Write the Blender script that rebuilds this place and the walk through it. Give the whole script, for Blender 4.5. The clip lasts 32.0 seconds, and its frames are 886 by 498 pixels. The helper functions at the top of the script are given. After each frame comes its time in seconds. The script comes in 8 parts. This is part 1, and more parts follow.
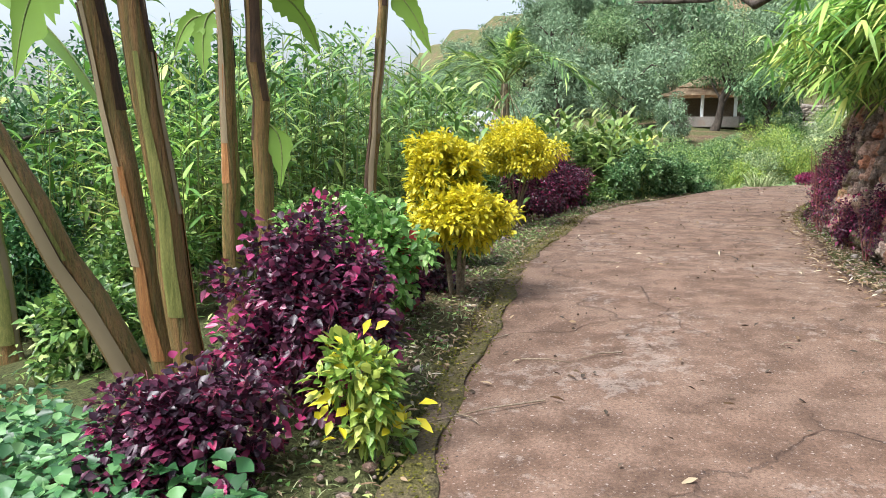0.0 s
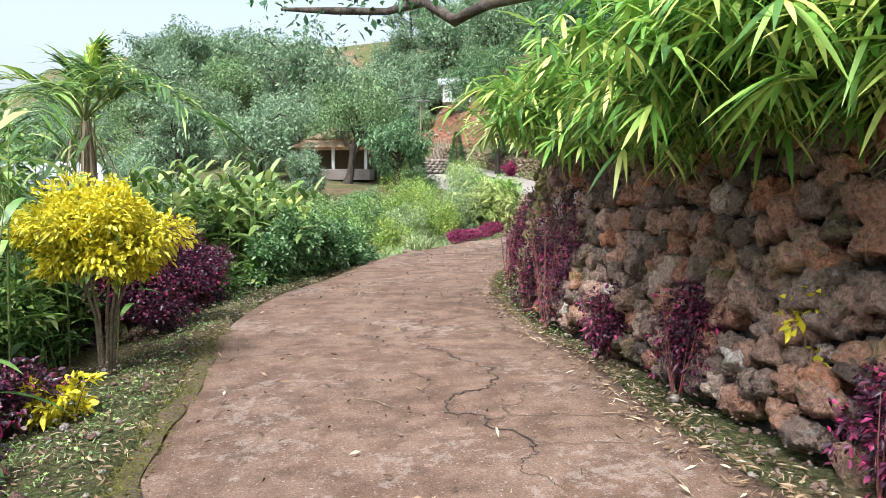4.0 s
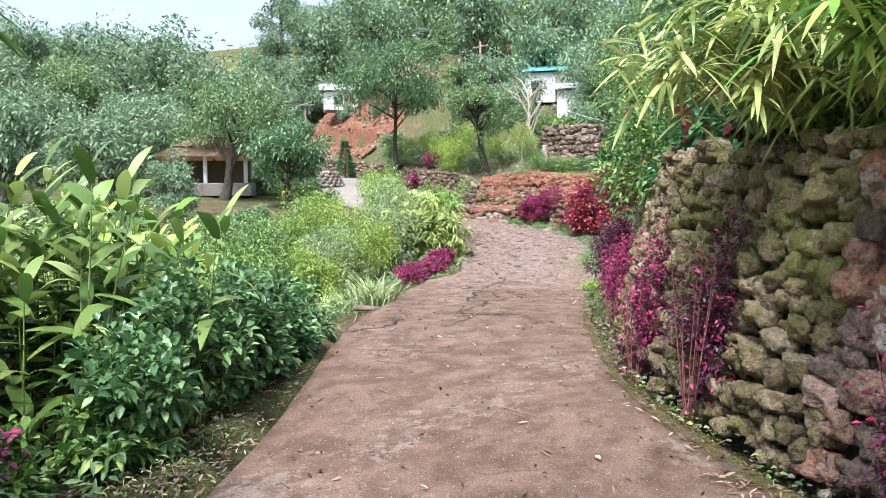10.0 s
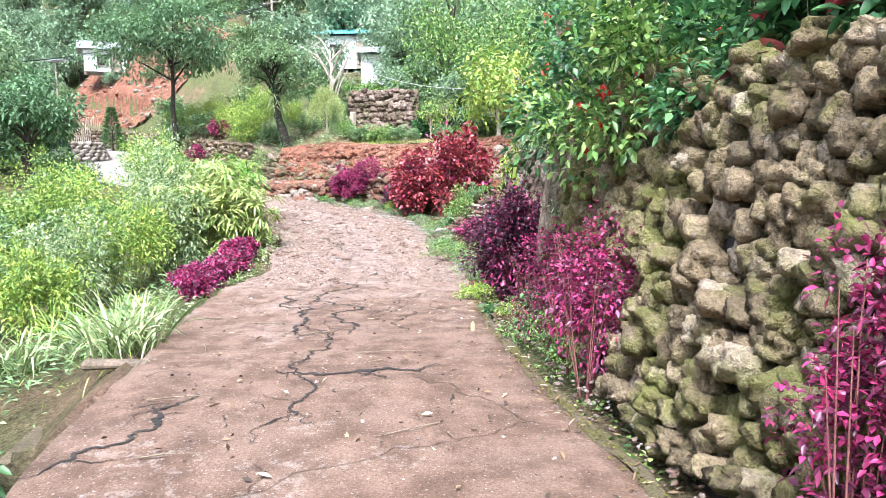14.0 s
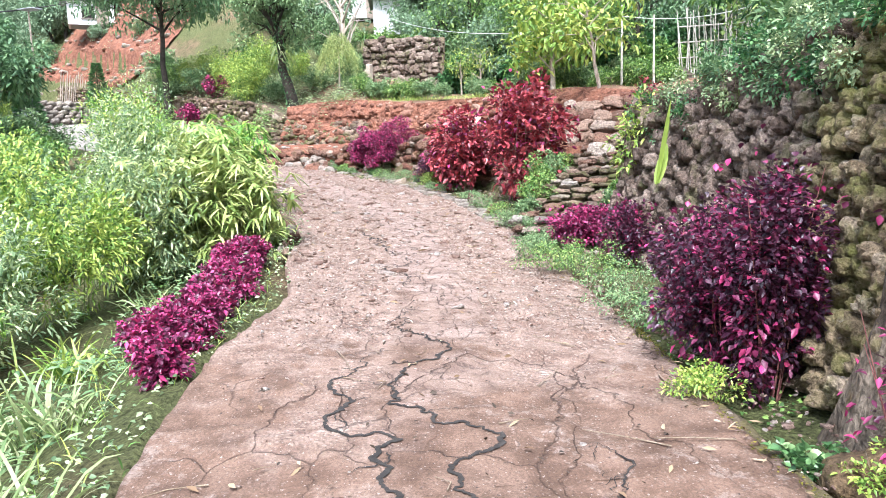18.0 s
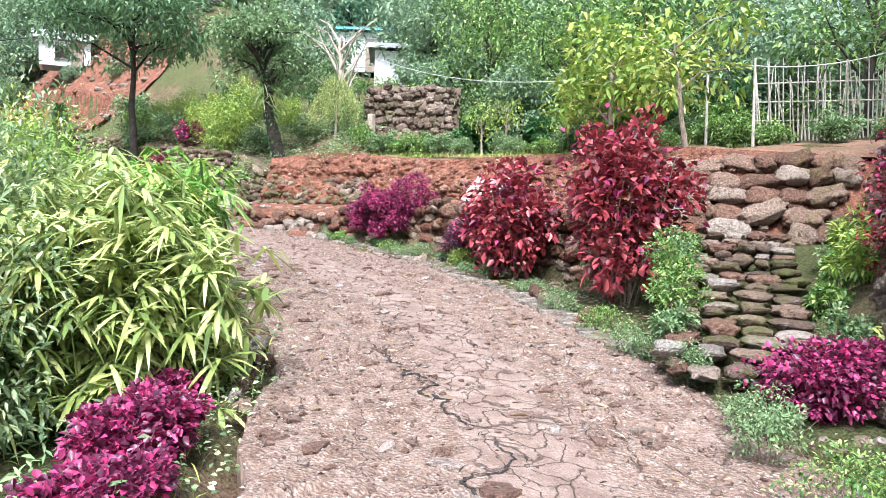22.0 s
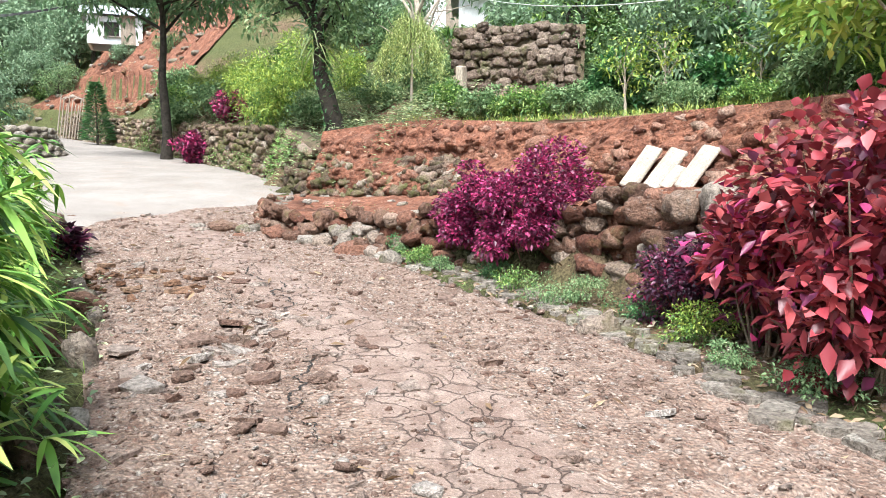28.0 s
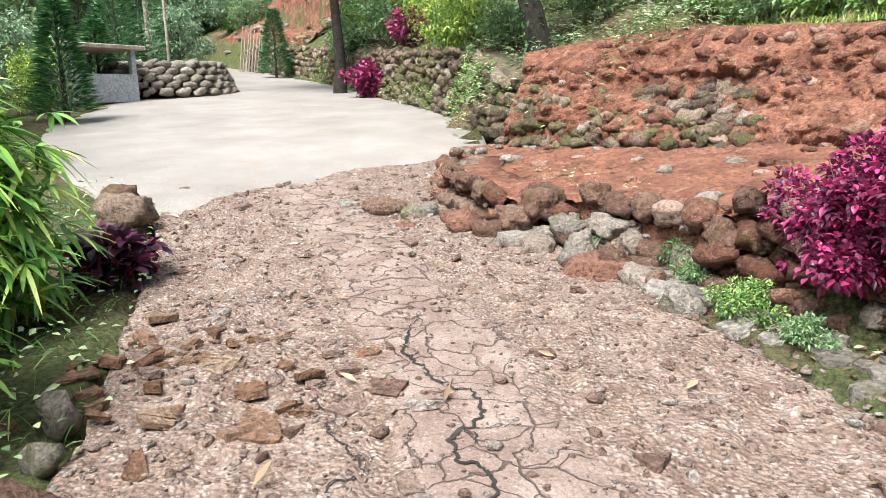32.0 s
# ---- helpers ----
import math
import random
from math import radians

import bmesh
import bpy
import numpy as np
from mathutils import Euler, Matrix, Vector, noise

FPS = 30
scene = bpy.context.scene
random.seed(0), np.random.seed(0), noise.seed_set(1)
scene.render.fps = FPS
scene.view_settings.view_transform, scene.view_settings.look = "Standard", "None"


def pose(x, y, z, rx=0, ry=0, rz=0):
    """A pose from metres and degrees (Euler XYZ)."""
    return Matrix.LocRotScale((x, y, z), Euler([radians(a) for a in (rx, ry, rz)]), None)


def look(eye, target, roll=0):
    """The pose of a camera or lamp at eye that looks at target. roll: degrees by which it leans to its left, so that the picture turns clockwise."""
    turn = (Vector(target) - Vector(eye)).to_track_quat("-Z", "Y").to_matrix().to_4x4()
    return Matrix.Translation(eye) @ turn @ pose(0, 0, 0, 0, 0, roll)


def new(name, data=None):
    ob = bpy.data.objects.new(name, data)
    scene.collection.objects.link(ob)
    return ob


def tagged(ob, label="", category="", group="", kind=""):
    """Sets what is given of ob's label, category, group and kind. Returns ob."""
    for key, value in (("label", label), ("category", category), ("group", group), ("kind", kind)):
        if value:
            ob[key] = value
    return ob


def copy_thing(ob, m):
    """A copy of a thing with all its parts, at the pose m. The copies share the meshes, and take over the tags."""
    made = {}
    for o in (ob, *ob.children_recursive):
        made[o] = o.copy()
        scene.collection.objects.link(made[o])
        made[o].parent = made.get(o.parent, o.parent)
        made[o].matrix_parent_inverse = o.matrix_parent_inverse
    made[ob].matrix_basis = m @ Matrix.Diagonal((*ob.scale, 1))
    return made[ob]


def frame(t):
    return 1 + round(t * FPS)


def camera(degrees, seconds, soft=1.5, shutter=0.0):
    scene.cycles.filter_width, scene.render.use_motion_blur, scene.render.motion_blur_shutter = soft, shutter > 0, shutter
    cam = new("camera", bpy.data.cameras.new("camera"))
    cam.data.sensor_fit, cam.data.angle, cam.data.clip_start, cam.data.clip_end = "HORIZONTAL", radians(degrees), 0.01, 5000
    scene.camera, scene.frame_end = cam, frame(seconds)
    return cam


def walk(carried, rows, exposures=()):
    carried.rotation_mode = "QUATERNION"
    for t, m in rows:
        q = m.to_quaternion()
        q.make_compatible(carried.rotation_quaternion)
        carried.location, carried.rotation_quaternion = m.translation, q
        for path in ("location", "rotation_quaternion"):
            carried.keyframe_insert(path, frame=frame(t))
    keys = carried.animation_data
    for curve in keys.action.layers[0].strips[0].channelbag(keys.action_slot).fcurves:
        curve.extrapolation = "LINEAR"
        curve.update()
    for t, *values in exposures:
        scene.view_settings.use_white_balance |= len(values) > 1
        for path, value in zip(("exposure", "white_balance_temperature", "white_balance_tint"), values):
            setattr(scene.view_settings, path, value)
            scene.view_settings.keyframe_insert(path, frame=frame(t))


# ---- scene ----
cam = camera(62.1, 32.0, 0.35)
PATH = [
    (0, (-1.215, -4.316, 1.484), (-0.998, -2.355, 1.161), 0.17),
    (0.5, (-1.135, -3.795, 1.500), (-0.808, -1.851, 1.160), -0.46),
    (1, (-1.005, -3.275, 1.536), (-0.641, -1.343, 1.168), -0.46),
    (1.5, (-0.943, -2.746, 1.534), (-0.458, -0.836, 1.191), 0.91),
    (2, (-0.726, -2.235, 1.515), (-0.090, -0.371, 1.169), 0.29),
    (2.5, (-0.576, -1.702, 1.537), (0.236, 0.100, 1.232), 0.47),
    (3, (-0.428, -1.204, 1.572), (0.561, 0.520, 1.351), 1.25),
    (3.5, (-0.215, -0.649, 1.590), (0.826, 1.049, 1.408), 0.46),
    (4, (-0.018, -0.084, 1.619), (1.115, 1.554, 1.433), 0.17),
    (4.5, (0.224, 0.461, 1.631), (1.353, 2.102, 1.457), 0.24),
    (5, (0.453, 1.027, 1.592), (1.581, 2.669, 1.414), 0.01),
    (5.5, (0.673, 1.601, 1.574), (1.805, 3.239, 1.385), 0.01),
    (6, (0.887, 2.168, 1.599), (2.030, 3.797, 1.397), -0.06),
    (6.5, (1.097, 2.715, 1.645), (2.261, 4.328, 1.437), -1.82),
    (7, (1.307, 3.227, 1.637), (2.502, 4.818, 1.436), -0.90),
    (7.5, (1.411, 3.808, 1.613), (2.610, 5.403, 1.468), -0.17),
    (8, (1.570, 4.385, 1.570), (2.746, 5.991, 1.379), 0.49),
    (8.5, (1.727, 4.945, 1.551), (2.716, 6.670, 1.339), 0.33),
    (9, (1.945, 5.418, 1.570), (3.011, 7.100, 1.385), -0.01),
    (9.5, (2.238, 5.902, 1.594), (3.438, 7.492, 1.413), 0.08),
    (10, (2.506, 6.400, 1.598), (3.912, 7.815, 1.450), -0.51),
    (10.5, (2.868, 6.863, 1.555), (4.416, 8.121, 1.408), -0.75),
    (11, (3.179, 7.344, 1.537), (4.753, 8.569, 1.384), -1.34),
    (11.5, (3.509, 7.776, 1.510), (5.195, 8.839, 1.349), -0.85),
    (12, (3.873, 8.226, 1.484), (5.520, 9.346, 1.298), -1.08),
    (12.5, (4.261, 8.652, 1.468), (5.961, 9.674, 1.215), -0.71),
    (13, (4.782, 9.044, 1.458), (6.506, 10.028, 1.215), -0.86),
    (13.5, (5.251, 9.455, 1.435), (6.977, 10.444, 1.229), -1.12),
    (14, (5.751, 9.864, 1.422), (7.485, 10.837, 1.207), -0.80),
    (14.5, (6.157, 10.332, 1.412), (7.879, 11.328, 1.206), -0.49),
    (15, (6.537, 10.718, 1.451), (8.274, 11.685, 1.232), -0.01),
    (15.5, (6.905, 11.063, 1.502), (8.670, 11.972, 1.259), 0.01),
    (16, (7.275, 11.408, 1.554), (9.067, 12.256, 1.289), -0.01),
    (16.5, (7.662, 11.793, 1.598), (9.470, 12.604, 1.322), -0.49),
    (17, (8.081, 12.262, 1.592), (9.884, 13.085, 1.328), -0.32),
    (17.5, (8.611, 12.711, 1.546), (10.381, 13.587, 1.228), -0.57),
    (18, (9.122, 13.159, 1.528), (10.839, 14.132, 1.205), -1.23),
    (18.5, (9.668, 13.528, 1.486), (11.419, 14.446, 1.185), -0.93),
    (19, (10.134, 13.914, 1.438), (11.880, 14.840, 1.132), -1.26),
    (19.5, (10.629, 14.359, 1.380), (12.382, 15.265, 1.059), 0.11),
    (20, (11.116, 14.827, 1.404), (12.880, 15.724, 1.112), 0.30),
    (20.5, (11.534, 15.352, 1.419), (13.306, 16.262, 1.234), -0.27),
    (21, (12.087, 15.792, 1.381), (13.862, 16.702, 1.240), 0.27),
    (21.5, (12.614, 16.249, 1.357), (14.384, 17.174, 1.241), 1.27),
    (22, (13.156, 16.606, 1.353), (14.919, 17.540, 1.215), 1.56),
    (22.5, (13.708, 16.935, 1.349), (15.463, 17.884, 1.206), 0.76),
    (23, (14.293, 17.240, 1.351), (16.082, 18.121, 1.202), 0.97),
    (23.5, (14.931, 17.550, 1.349), (16.752, 18.358, 1.181), 0.81),
    (24, (15.488, 17.949, 1.307), (17.288, 18.773, 1.025), 1.01),
    (24.5, (16.087, 18.239, 1.332), (17.874, 19.087, 1.035), 0.25),
    (25, (16.617, 18.646, 1.336), (18.344, 19.627, 1.108), -0.89),
    (25.5, (17.139, 19.030, 1.323), (18.829, 20.082, 1.133), -0.95),
    (26, (17.633, 19.450, 1.347), (19.285, 20.560, 1.142), -0.70),
    (26.5, (17.972, 19.945, 1.442), (19.623, 21.058, 1.244), -1.20),
    (27, (18.355, 20.354, 1.479), (20.007, 21.465, 1.285), -0.04),
    (27.5, (18.770, 20.704, 1.469), (20.422, 21.815, 1.276), 0.02),
    (28, (19.204, 21.025, 1.433), (20.852, 22.141, 1.240), -0.05),
    (28.5, (19.646, 21.344, 1.411), (21.282, 22.478, 1.218), -1.60),
    (29, (20.084, 21.690, 1.480), (21.695, 22.859, 1.288), -1.24),
    (29.5, (20.600, 22.032, 1.525), (22.155, 23.273, 1.322), -0.97),
    (30, (20.995, 22.469, 1.529), (22.408, 23.861, 1.277), -1.37),
    (30.5, (21.372, 22.897, 1.579), (22.815, 24.251, 1.292), -0.56),
    (31, (21.784, 23.391, 1.671), (23.157, 24.810, 1.353), -0.65),
    (31.5, (22.056, 23.971, 1.721), (23.382, 25.431, 1.388), -1.12),
    (32, (22.452, 24.467, 1.736), (23.748, 25.940, 1.344), -1.69),
]
walk(cam, [(t, look(eye, target, roll)) for t, eye, target, roll in PATH], [(0.0, 1.27, 6150, 11), (1.0, 1.56, 6150, 10), (2.0, 1.68, 6100, 10), (3.0, 1.38, 6100, 10), (4.0, 1.36, 6050, 11), (7.0, 1.45, 5900, 12), (9.0, 1.35, 5850, 14), (11.0, 1.62, 5850, 12), (12.0, 1.8, 5850, 12), (13.5, 1.92, 5700, 13), (17.0, 1.85, 5700, 14), (19.0, 1.7, 5750, 14), (22.0, 1.6, 5800, 14), (26.0, 1.55, 5950, 10), (32.0, 1.45, 6100, 8)])

# ---- light ----
SUN_UP, SUN_ROUND = 60, 250
world = bpy.data.worlds.new("overcast_sky")
scene.world = world
world.use_nodes = True
wn, wl = world.node_tree.nodes, world.node_tree.links
wn.clear()
sky = wn.new("ShaderNodeTexSky")
sky.sky_type, sky.sun_disc = "NISHITA", False
sky.sun_elevation, sky.sun_rotation = radians(SUN_UP), radians(SUN_ROUND)
sky.air_density, sky.dust_density, sky.ozone_density = 1.0, 4.0, 1.0
pale = wn.new("ShaderNodeHueSaturation")
pale.inputs["Saturation"].default_value = 0.5
back = wn.new("ShaderNodeBackground")
back.inputs["Strength"].default_value = 0.12
wout = wn.new("ShaderNodeOutputWorld")
wl.new(sky.outputs[0], pale.inputs["Color"])
wl.new(pale.outputs[0], back.inputs["Color"])
wl.new(back.outputs[0], wout.inputs["Surface"])
lamp = bpy.data.lights.new("sun", "SUN")
lamp.energy, lamp.angle, lamp.color = 2.6, radians(24), (1.0, 0.98, 0.95)
sun = new("sun", lamp)
sun_from = Vector((math.sin(radians(SUN_ROUND)) * math.cos(radians(SUN_UP)), math.cos(radians(SUN_ROUND)) * math.cos(radians(SUN_UP)), math.sin(radians(SUN_UP))))
sun.matrix_world = look(sun_from * 60, (0, 0, 0))

# ---- materials ----


def ramp_fill(node, stops):
    els = node.color_ramp.elements
    while len(els) > 1:
        els.remove(els[-1])
    els[0].position, els[0].color = stops[0][0], (*stops[0][1], 1)
    for p, c in stops[1:]:
        e = els.new(p)
        e.color = (*c, 1)


class Nodes:
    """A small builder for node materials."""

    def __init__(self, name):
        self.mat = bpy.data.materials.new(name)
        self.mat.use_nodes = True
        self.tree = self.mat.node_tree
        self.bsdf = self.tree.nodes["Principled BSDF"]
        self.out = self.tree.nodes["Material Output"]

    def add(self, kind, **sets):
        n = self.tree.nodes.new(kind)
        for k, v in sets.items():
            n.inputs[k.replace("_", " ")].default_value = v
        return n

    def link(self, a, b):
        self.tree.links.new(a, b)

    def coords(self, which="Object"):
        return self.add("ShaderNodeTexCoord").outputs[which]

    def noise(self, scale, detail=4, rough=0.6, vec=None):
        n = self.add("ShaderNodeTexNoise", Scale=scale, Detail=detail, Roughness=rough)
        self.link(vec if vec else self.coords(), n.inputs["Vector"])
        return n.outputs["Fac"]

    def voronoi(self, scale, feature="F1", vec=None, rand=1.0):
        n = self.add("ShaderNodeTexVoronoi", Scale=scale, Randomness=rand)
        n.feature = feature
        self.link(vec if vec else self.coords(), n.inputs["Vector"])
        return n

    def ramp(self, fac, stops):
        n = self.add("ShaderNodeValToRGB")
        ramp_fill(n, stops)
        self.link(fac, n.inputs["Fac"])
        return n.outputs["Color"]

    def mix(self, fac, a, b, kind="MIX"):
        n = self.tree.nodes.new("ShaderNodeMix")
        n.data_type, n.blend_type = "RGBA", kind
        for sock, v in ((n.inputs["Factor"], fac), (n.inputs[6], a), (n.inputs[7], b)):
            if isinstance(v, (int, float)):
                sock.default_value = v
            elif isinstance(v, tuple):
                sock.default_value = (*v, 1)
            else:
                self.link(v, sock)
        return n.outputs[2]

    def sums(self, op, a, b=0.0):
        n = self.tree.nodes.new("ShaderNodeMath")
        n.operation = op
        for sock, v in ((n.inputs[0], a), (n.inputs[1], b)):
            if isinstance(v, (int, float)):
                sock.default_value = v
            else:
                self.link(v, sock)
        return n.outputs[0]

    def bump(self, height, strength=0.4, distance=0.02):
        n = self.add("ShaderNodeBump", Strength=strength, Distance=distance)
        self.link(height, n.inputs["Height"])
        self.link(n.outputs[0], self.bsdf.inputs["Normal"])

    def done(self, color, rough=0.85, spec=0.3):
        if isinstance(color, tuple):
            self.bsdf.inputs["Base Color"].default_value = (*color, 1)
        else:
            self.link(color, self.bsdf.inputs["Base Color"])
        self.bsdf.inputs["Roughness"].default_value = rough
        self.bsdf.inputs["Specular IOR Level"].default_value = spec
        return self.mat


def leaf_mat(name, stops, rough=0.42, through_light=0.35, spec=0.5, gain=1.0):
    """Leaves: each one its own shade, with veins of tone and light passing through."""
    n = Nodes(name)
    geo = n.add("ShaderNodeNewGeometry")
    stops = [(p, tuple(min(0.9, v * gain) for v in c)) for p, c in stops]
    col = n.ramp(geo.outputs["Random Per Island"], stops)
    col = n.mix(n.sums("MULTIPLY", n.noise(1.7, 3), 0.7), col, n.mix(0.5, col, (0.02, 0.03, 0.01)), "MIX")
    col = n.mix(0.35, col, n.mix(n.noise(26, 2), col, (0.5, 0.5, 0.5), "OVERLAY"))
    mat = n.done(col, rough, spec)
    thin = n.add("ShaderNodeBsdfTranslucent")
    n.link(col, thin.inputs["Color"])
    blend = n.add("ShaderNodeMixShader", Fac=through_light * 0.7)
    n.link(n.bsdf.outputs[0], blend.inputs[1])
    n.link(thin.outputs[0], blend.inputs[2])
    n.link(blend.outputs[0], n.out.inputs["Surface"])
    return mat


def grain_mat(name, a, b, scale=8.0, fine=60.0, rough=0.85, bump=0.4, distance=0.02, dots=None, stretch=None, spec=0.3):
    """Two-scale grain between colours a and b, with an optional third colour in spots."""
    n = Nodes(name)
    vec = n.coords()
    if stretch:
        m = n.add("ShaderNodeMapping")
        m.inputs["Scale"].default_value = stretch
        n.link(vec, m.inputs["Vector"])
        vec = m.outputs[0]
    big, small = n.noise(scale, 5, 0.6, vec), n.noise(fine, 4, 0.65, vec)
    col = n.mix(n.ramp(big, [(0.35, (0, 0, 0)), (0.65, (1, 1, 1))]), a, b)
    col = n.mix(0.55, col, n.ramp(small, [(0.3, (0.02, 0.02, 0.02)), (0.7, (0.98, 0.98, 0.98))]), "OVERLAY")
    if dots:
        spot = n.ramp(n.noise(scale * 2.3, 5, 0.7, vec), [(0.56, (0, 0, 0)), (0.68, (1, 1, 1))])
        col = n.mix(spot, col, dots)
    info = n.add("ShaderNodeObjectInfo")
    col = n.mix(n.sums("MULTIPLY", info.outputs["Random"], 0.4), col, n.mix(0.6, col, b))
    n.bump(n.sums("ADD", n.sums("MULTIPLY", small, 0.5), big), bump, distance)
    return n.done(col, rough, spec)


def stone_mat(name, stops, moss=0.0, moss_col=(0.09, 0.10, 0.02), lichen=0.0):
    """Stones: one tone each, pitted, with lichen and moss in patches."""
    n = Nodes(name)
    geo, info = n.add("ShaderNodeNewGeometry"), n.add("ShaderNodeObjectInfo")
    pick = n.sums("FRACT", n.sums("ADD", info.outputs["Random"], geo.outputs["Random Per Island"]))
    col = n.ramp(pick, stops)
    pos = geo.outputs["Position"]
    small, big = n.noise(26, 6, 0.7, pos), n.noise(5, 4, 0.6, pos)
    col = n.mix(0.6, col, n.ramp(small, [(0.32, (0.03, 0.03, 0.03)), (0.68, (0.95, 0.95, 0.95))]), "OVERLAY")
    if lichen:
        col = n.mix(n.sums("MULTIPLY", n.ramp(n.noise(14, 5, 0.7, pos), [(0.58, (0, 0, 0)), (0.66, (1, 1, 1))]), lichen), col, (0.42, 0.42, 0.38))
    if moss:
        patch = n.ramp(n.sums("ADD", n.sums("MULTIPLY", big, 0.6), n.sums("MULTIPLY", n.noise(1.1, 3, 0.5, pos), 0.5)), [(0.62 - 0.22 * moss, (0, 0, 0)), (0.80 - 0.22 * moss, (1, 1, 1))])
        col = n.mix(n.sums("MULTIPLY", patch, 0.85), col, n.mix(small, moss_col, tuple(c * 2.2 for c in moss_col)))
    n.bump(n.sums("ADD", small, n.sums("MULTIPLY", n.noise(13, 5, 0.7, pos), 1.2)), 1.0, 0.045)
    return n.done(col, 0.92, 0.2)


GREEN = [(0.0, (0.022, 0.05, 0.012)), (0.35, (0.062, 0.135, 0.03)), (0.7, (0.135, 0.23, 0.05)), (1.0, (0.30, 0.37, 0.12))]
M_GREEN = leaf_mat("leaf_green", GREEN, gain=1.9)
M_FRESH = leaf_mat("leaf_fresh_green", [(0.0, (0.04, 0.11, 0.02)), (0.4, (0.11, 0.24, 0.05)), (0.8, (0.22, 0.38, 0.10)), (1.0, (0.40, 0.52, 0.22))], 0.4, 0.4, gain=1.75)
M_TEALLEAF = leaf_mat("leaf_blue_green", [(0.0, (0.02, 0.055, 0.018)), (0.4, (0.06, 0.135, 0.045)), (0.8, (0.12, 0.215, 0.08)), (1.0, (0.26, 0.36, 0.16))], 0.38, 0.35, gain=1.7)
M_GINGER = leaf_mat("leaf_ginger", [(0.0, (0.05, 0.11, 0.02)), (0.4, (0.14, 0.24, 0.05)), (0.8, (0.29, 0.38, 0.10)), (1.0, (0.45, 0.52, 0.20))], 0.4, 0.45, gain=1.15)
M_DARK = leaf_mat("leaf_dark_green", [(0.0, (0.012, 0.045, 0.016)), (0.5, (0.035, 0.11, 0.036)), (0.8, (0.07, 0.17, 0.05)), (1.0, (0.14, 0.25, 0.10))], gain=1.8)
M_BLUE = leaf_mat("leaf_dull_green", [(0.0, (0.05, 0.09, 0.04)), (0.5, (0.12, 0.19, 0.085)), (1.0, (0.21, 0.275, 0.135))], 0.7, 0.35, 0.15, gain=1.9)
M_MANGO = leaf_mat("leaf_mango", [(0.0, (0.05, 0.10, 0.05)), (0.5, (0.10, 0.185, 0.085)), (1.0, (0.19, 0.29, 0.14))], 0.6, 0.35, 0.3, gain=1.6)
# far leaves: distance haze painted in as a paler, greyer base colour
M_FARHAZE = leaf_mat("leaf_far_haze", [(0.0, (0.12, 0.185, 0.115)), (0.5, (0.18, 0.26, 0.155)), (1.0, (0.26, 0.34, 0.21))], 0.8, 0.35, 0.1, gain=1.5)
M_HERB = leaf_mat("leaf_grey_green", [(0.0, (0.05, 0.09, 0.035)), (0.4, (0.15, 0.22, 0.10)), (0.8, (0.30, 0.36, 0.19)), (1.0, (0.46, 0.50, 0.26))], gain=1.65)
M_LIME = leaf_mat("leaf_lime", [(0.0, (0.06, 0.14, 0.02)), (0.4, (0.2, 0.32, 0.05)), (1.0, (0.46, 0.50, 0.11))], gain=1.4)
M_BAMBOO = leaf_mat("leaf_bamboo", [(0.0, (0.025, 0.07, 0.012)), (0.35, (0.09, 0.20, 0.03)), (0.75, (0.21, 0.33, 0.065)), (1.0, (0.38, 0.41, 0.11))], gain=2.1)
M_PALEBAM = leaf_mat("leaf_pale_bamboo", [(0.0, (0.10, 0.17, 0.04)), (0.45, (0.32, 0.40, 0.11)), (1.0, (0.58, 0.60, 0.24))], gain=1.3)
M_YELLOW = leaf_mat("leaf_yellow", [(0.0, (0.40, 0.42, 0.03)), (0.25, (0.74, 0.64, 0.02)), (0.8, (0.90, 0.77, 0.03)), (1.0, (0.93, 0.84, 0.12))], 0.5, 0.4, gain=1)
M_MAGENTA = leaf_mat("leaf_magenta", [(0.0, (0.05, 0.010, 0.028)), (0.45, (0.13, 0.016, 0.055)), (0.8, (0.28, 0.025, 0.10)), (1.0, (0.50, 0.045, 0.16))], 0.4, 0.3, gain=1.7)
M_PURPLE = leaf_mat("leaf_purple", [(0.0, (0.022, 0.010, 0.022)), (0.5, (0.065, 0.016, 0.042)), (0.85, (0.15, 0.025, 0.07)), (1.0, (0.38, 0.03, 0.10))], 0.38, 0.25, gain=1.15)
M_CRIMSON = leaf_mat("leaf_crimson", [(0.0, (0.07, 0.012, 0.018)), (0.45, (0.20, 0.025, 0.035)), (0.8, (0.36, 0.045, 0.06)), (1.0, (0.58, 0.13, 0.13))], 0.42, 0.3, gain=1.35)
M_RED = leaf_mat("petal_red", [(0.0, (0.6, 0.02, 0.015)), (1.0, (0.85, 0.06, 0.04))], 0.5, 0.4)
M_MOSSLEAF = leaf_mat("moss_leaf", [(0.0, (0.07, 0.07, 0.012)), (0.6, (0.14, 0.13, 0.02)), (1.0, (0.24, 0.21, 0.04))], 0.9, 0.1, 0.1)
M_GRASS = leaf_mat("leaf_striped_grass", [(0.0, (0.12, 0.20, 0.06)), (0.5, (0.25, 0.33, 0.12)), (1.0, (0.50, 0.52, 0.28))], gain=1.2)
M_DRY = leaf_mat("leaf_dry", [(0.0, (0.16, 0.09, 0.045)), (0.5, (0.30, 0.20, 0.11)), (0.85, (0.45, 0.35, 0.22)), (1.0, (0.62, 0.55, 0.42))], 0.8, 0.1)
M_DARKDRY = leaf_mat("leaf_dark_dry", [(0.0, (0.03, 0.02, 0.014)), (0.7, (0.07, 0.045, 0.03)), (1.0, (0.14, 0.09, 0.06))], 0.8, 0.05)
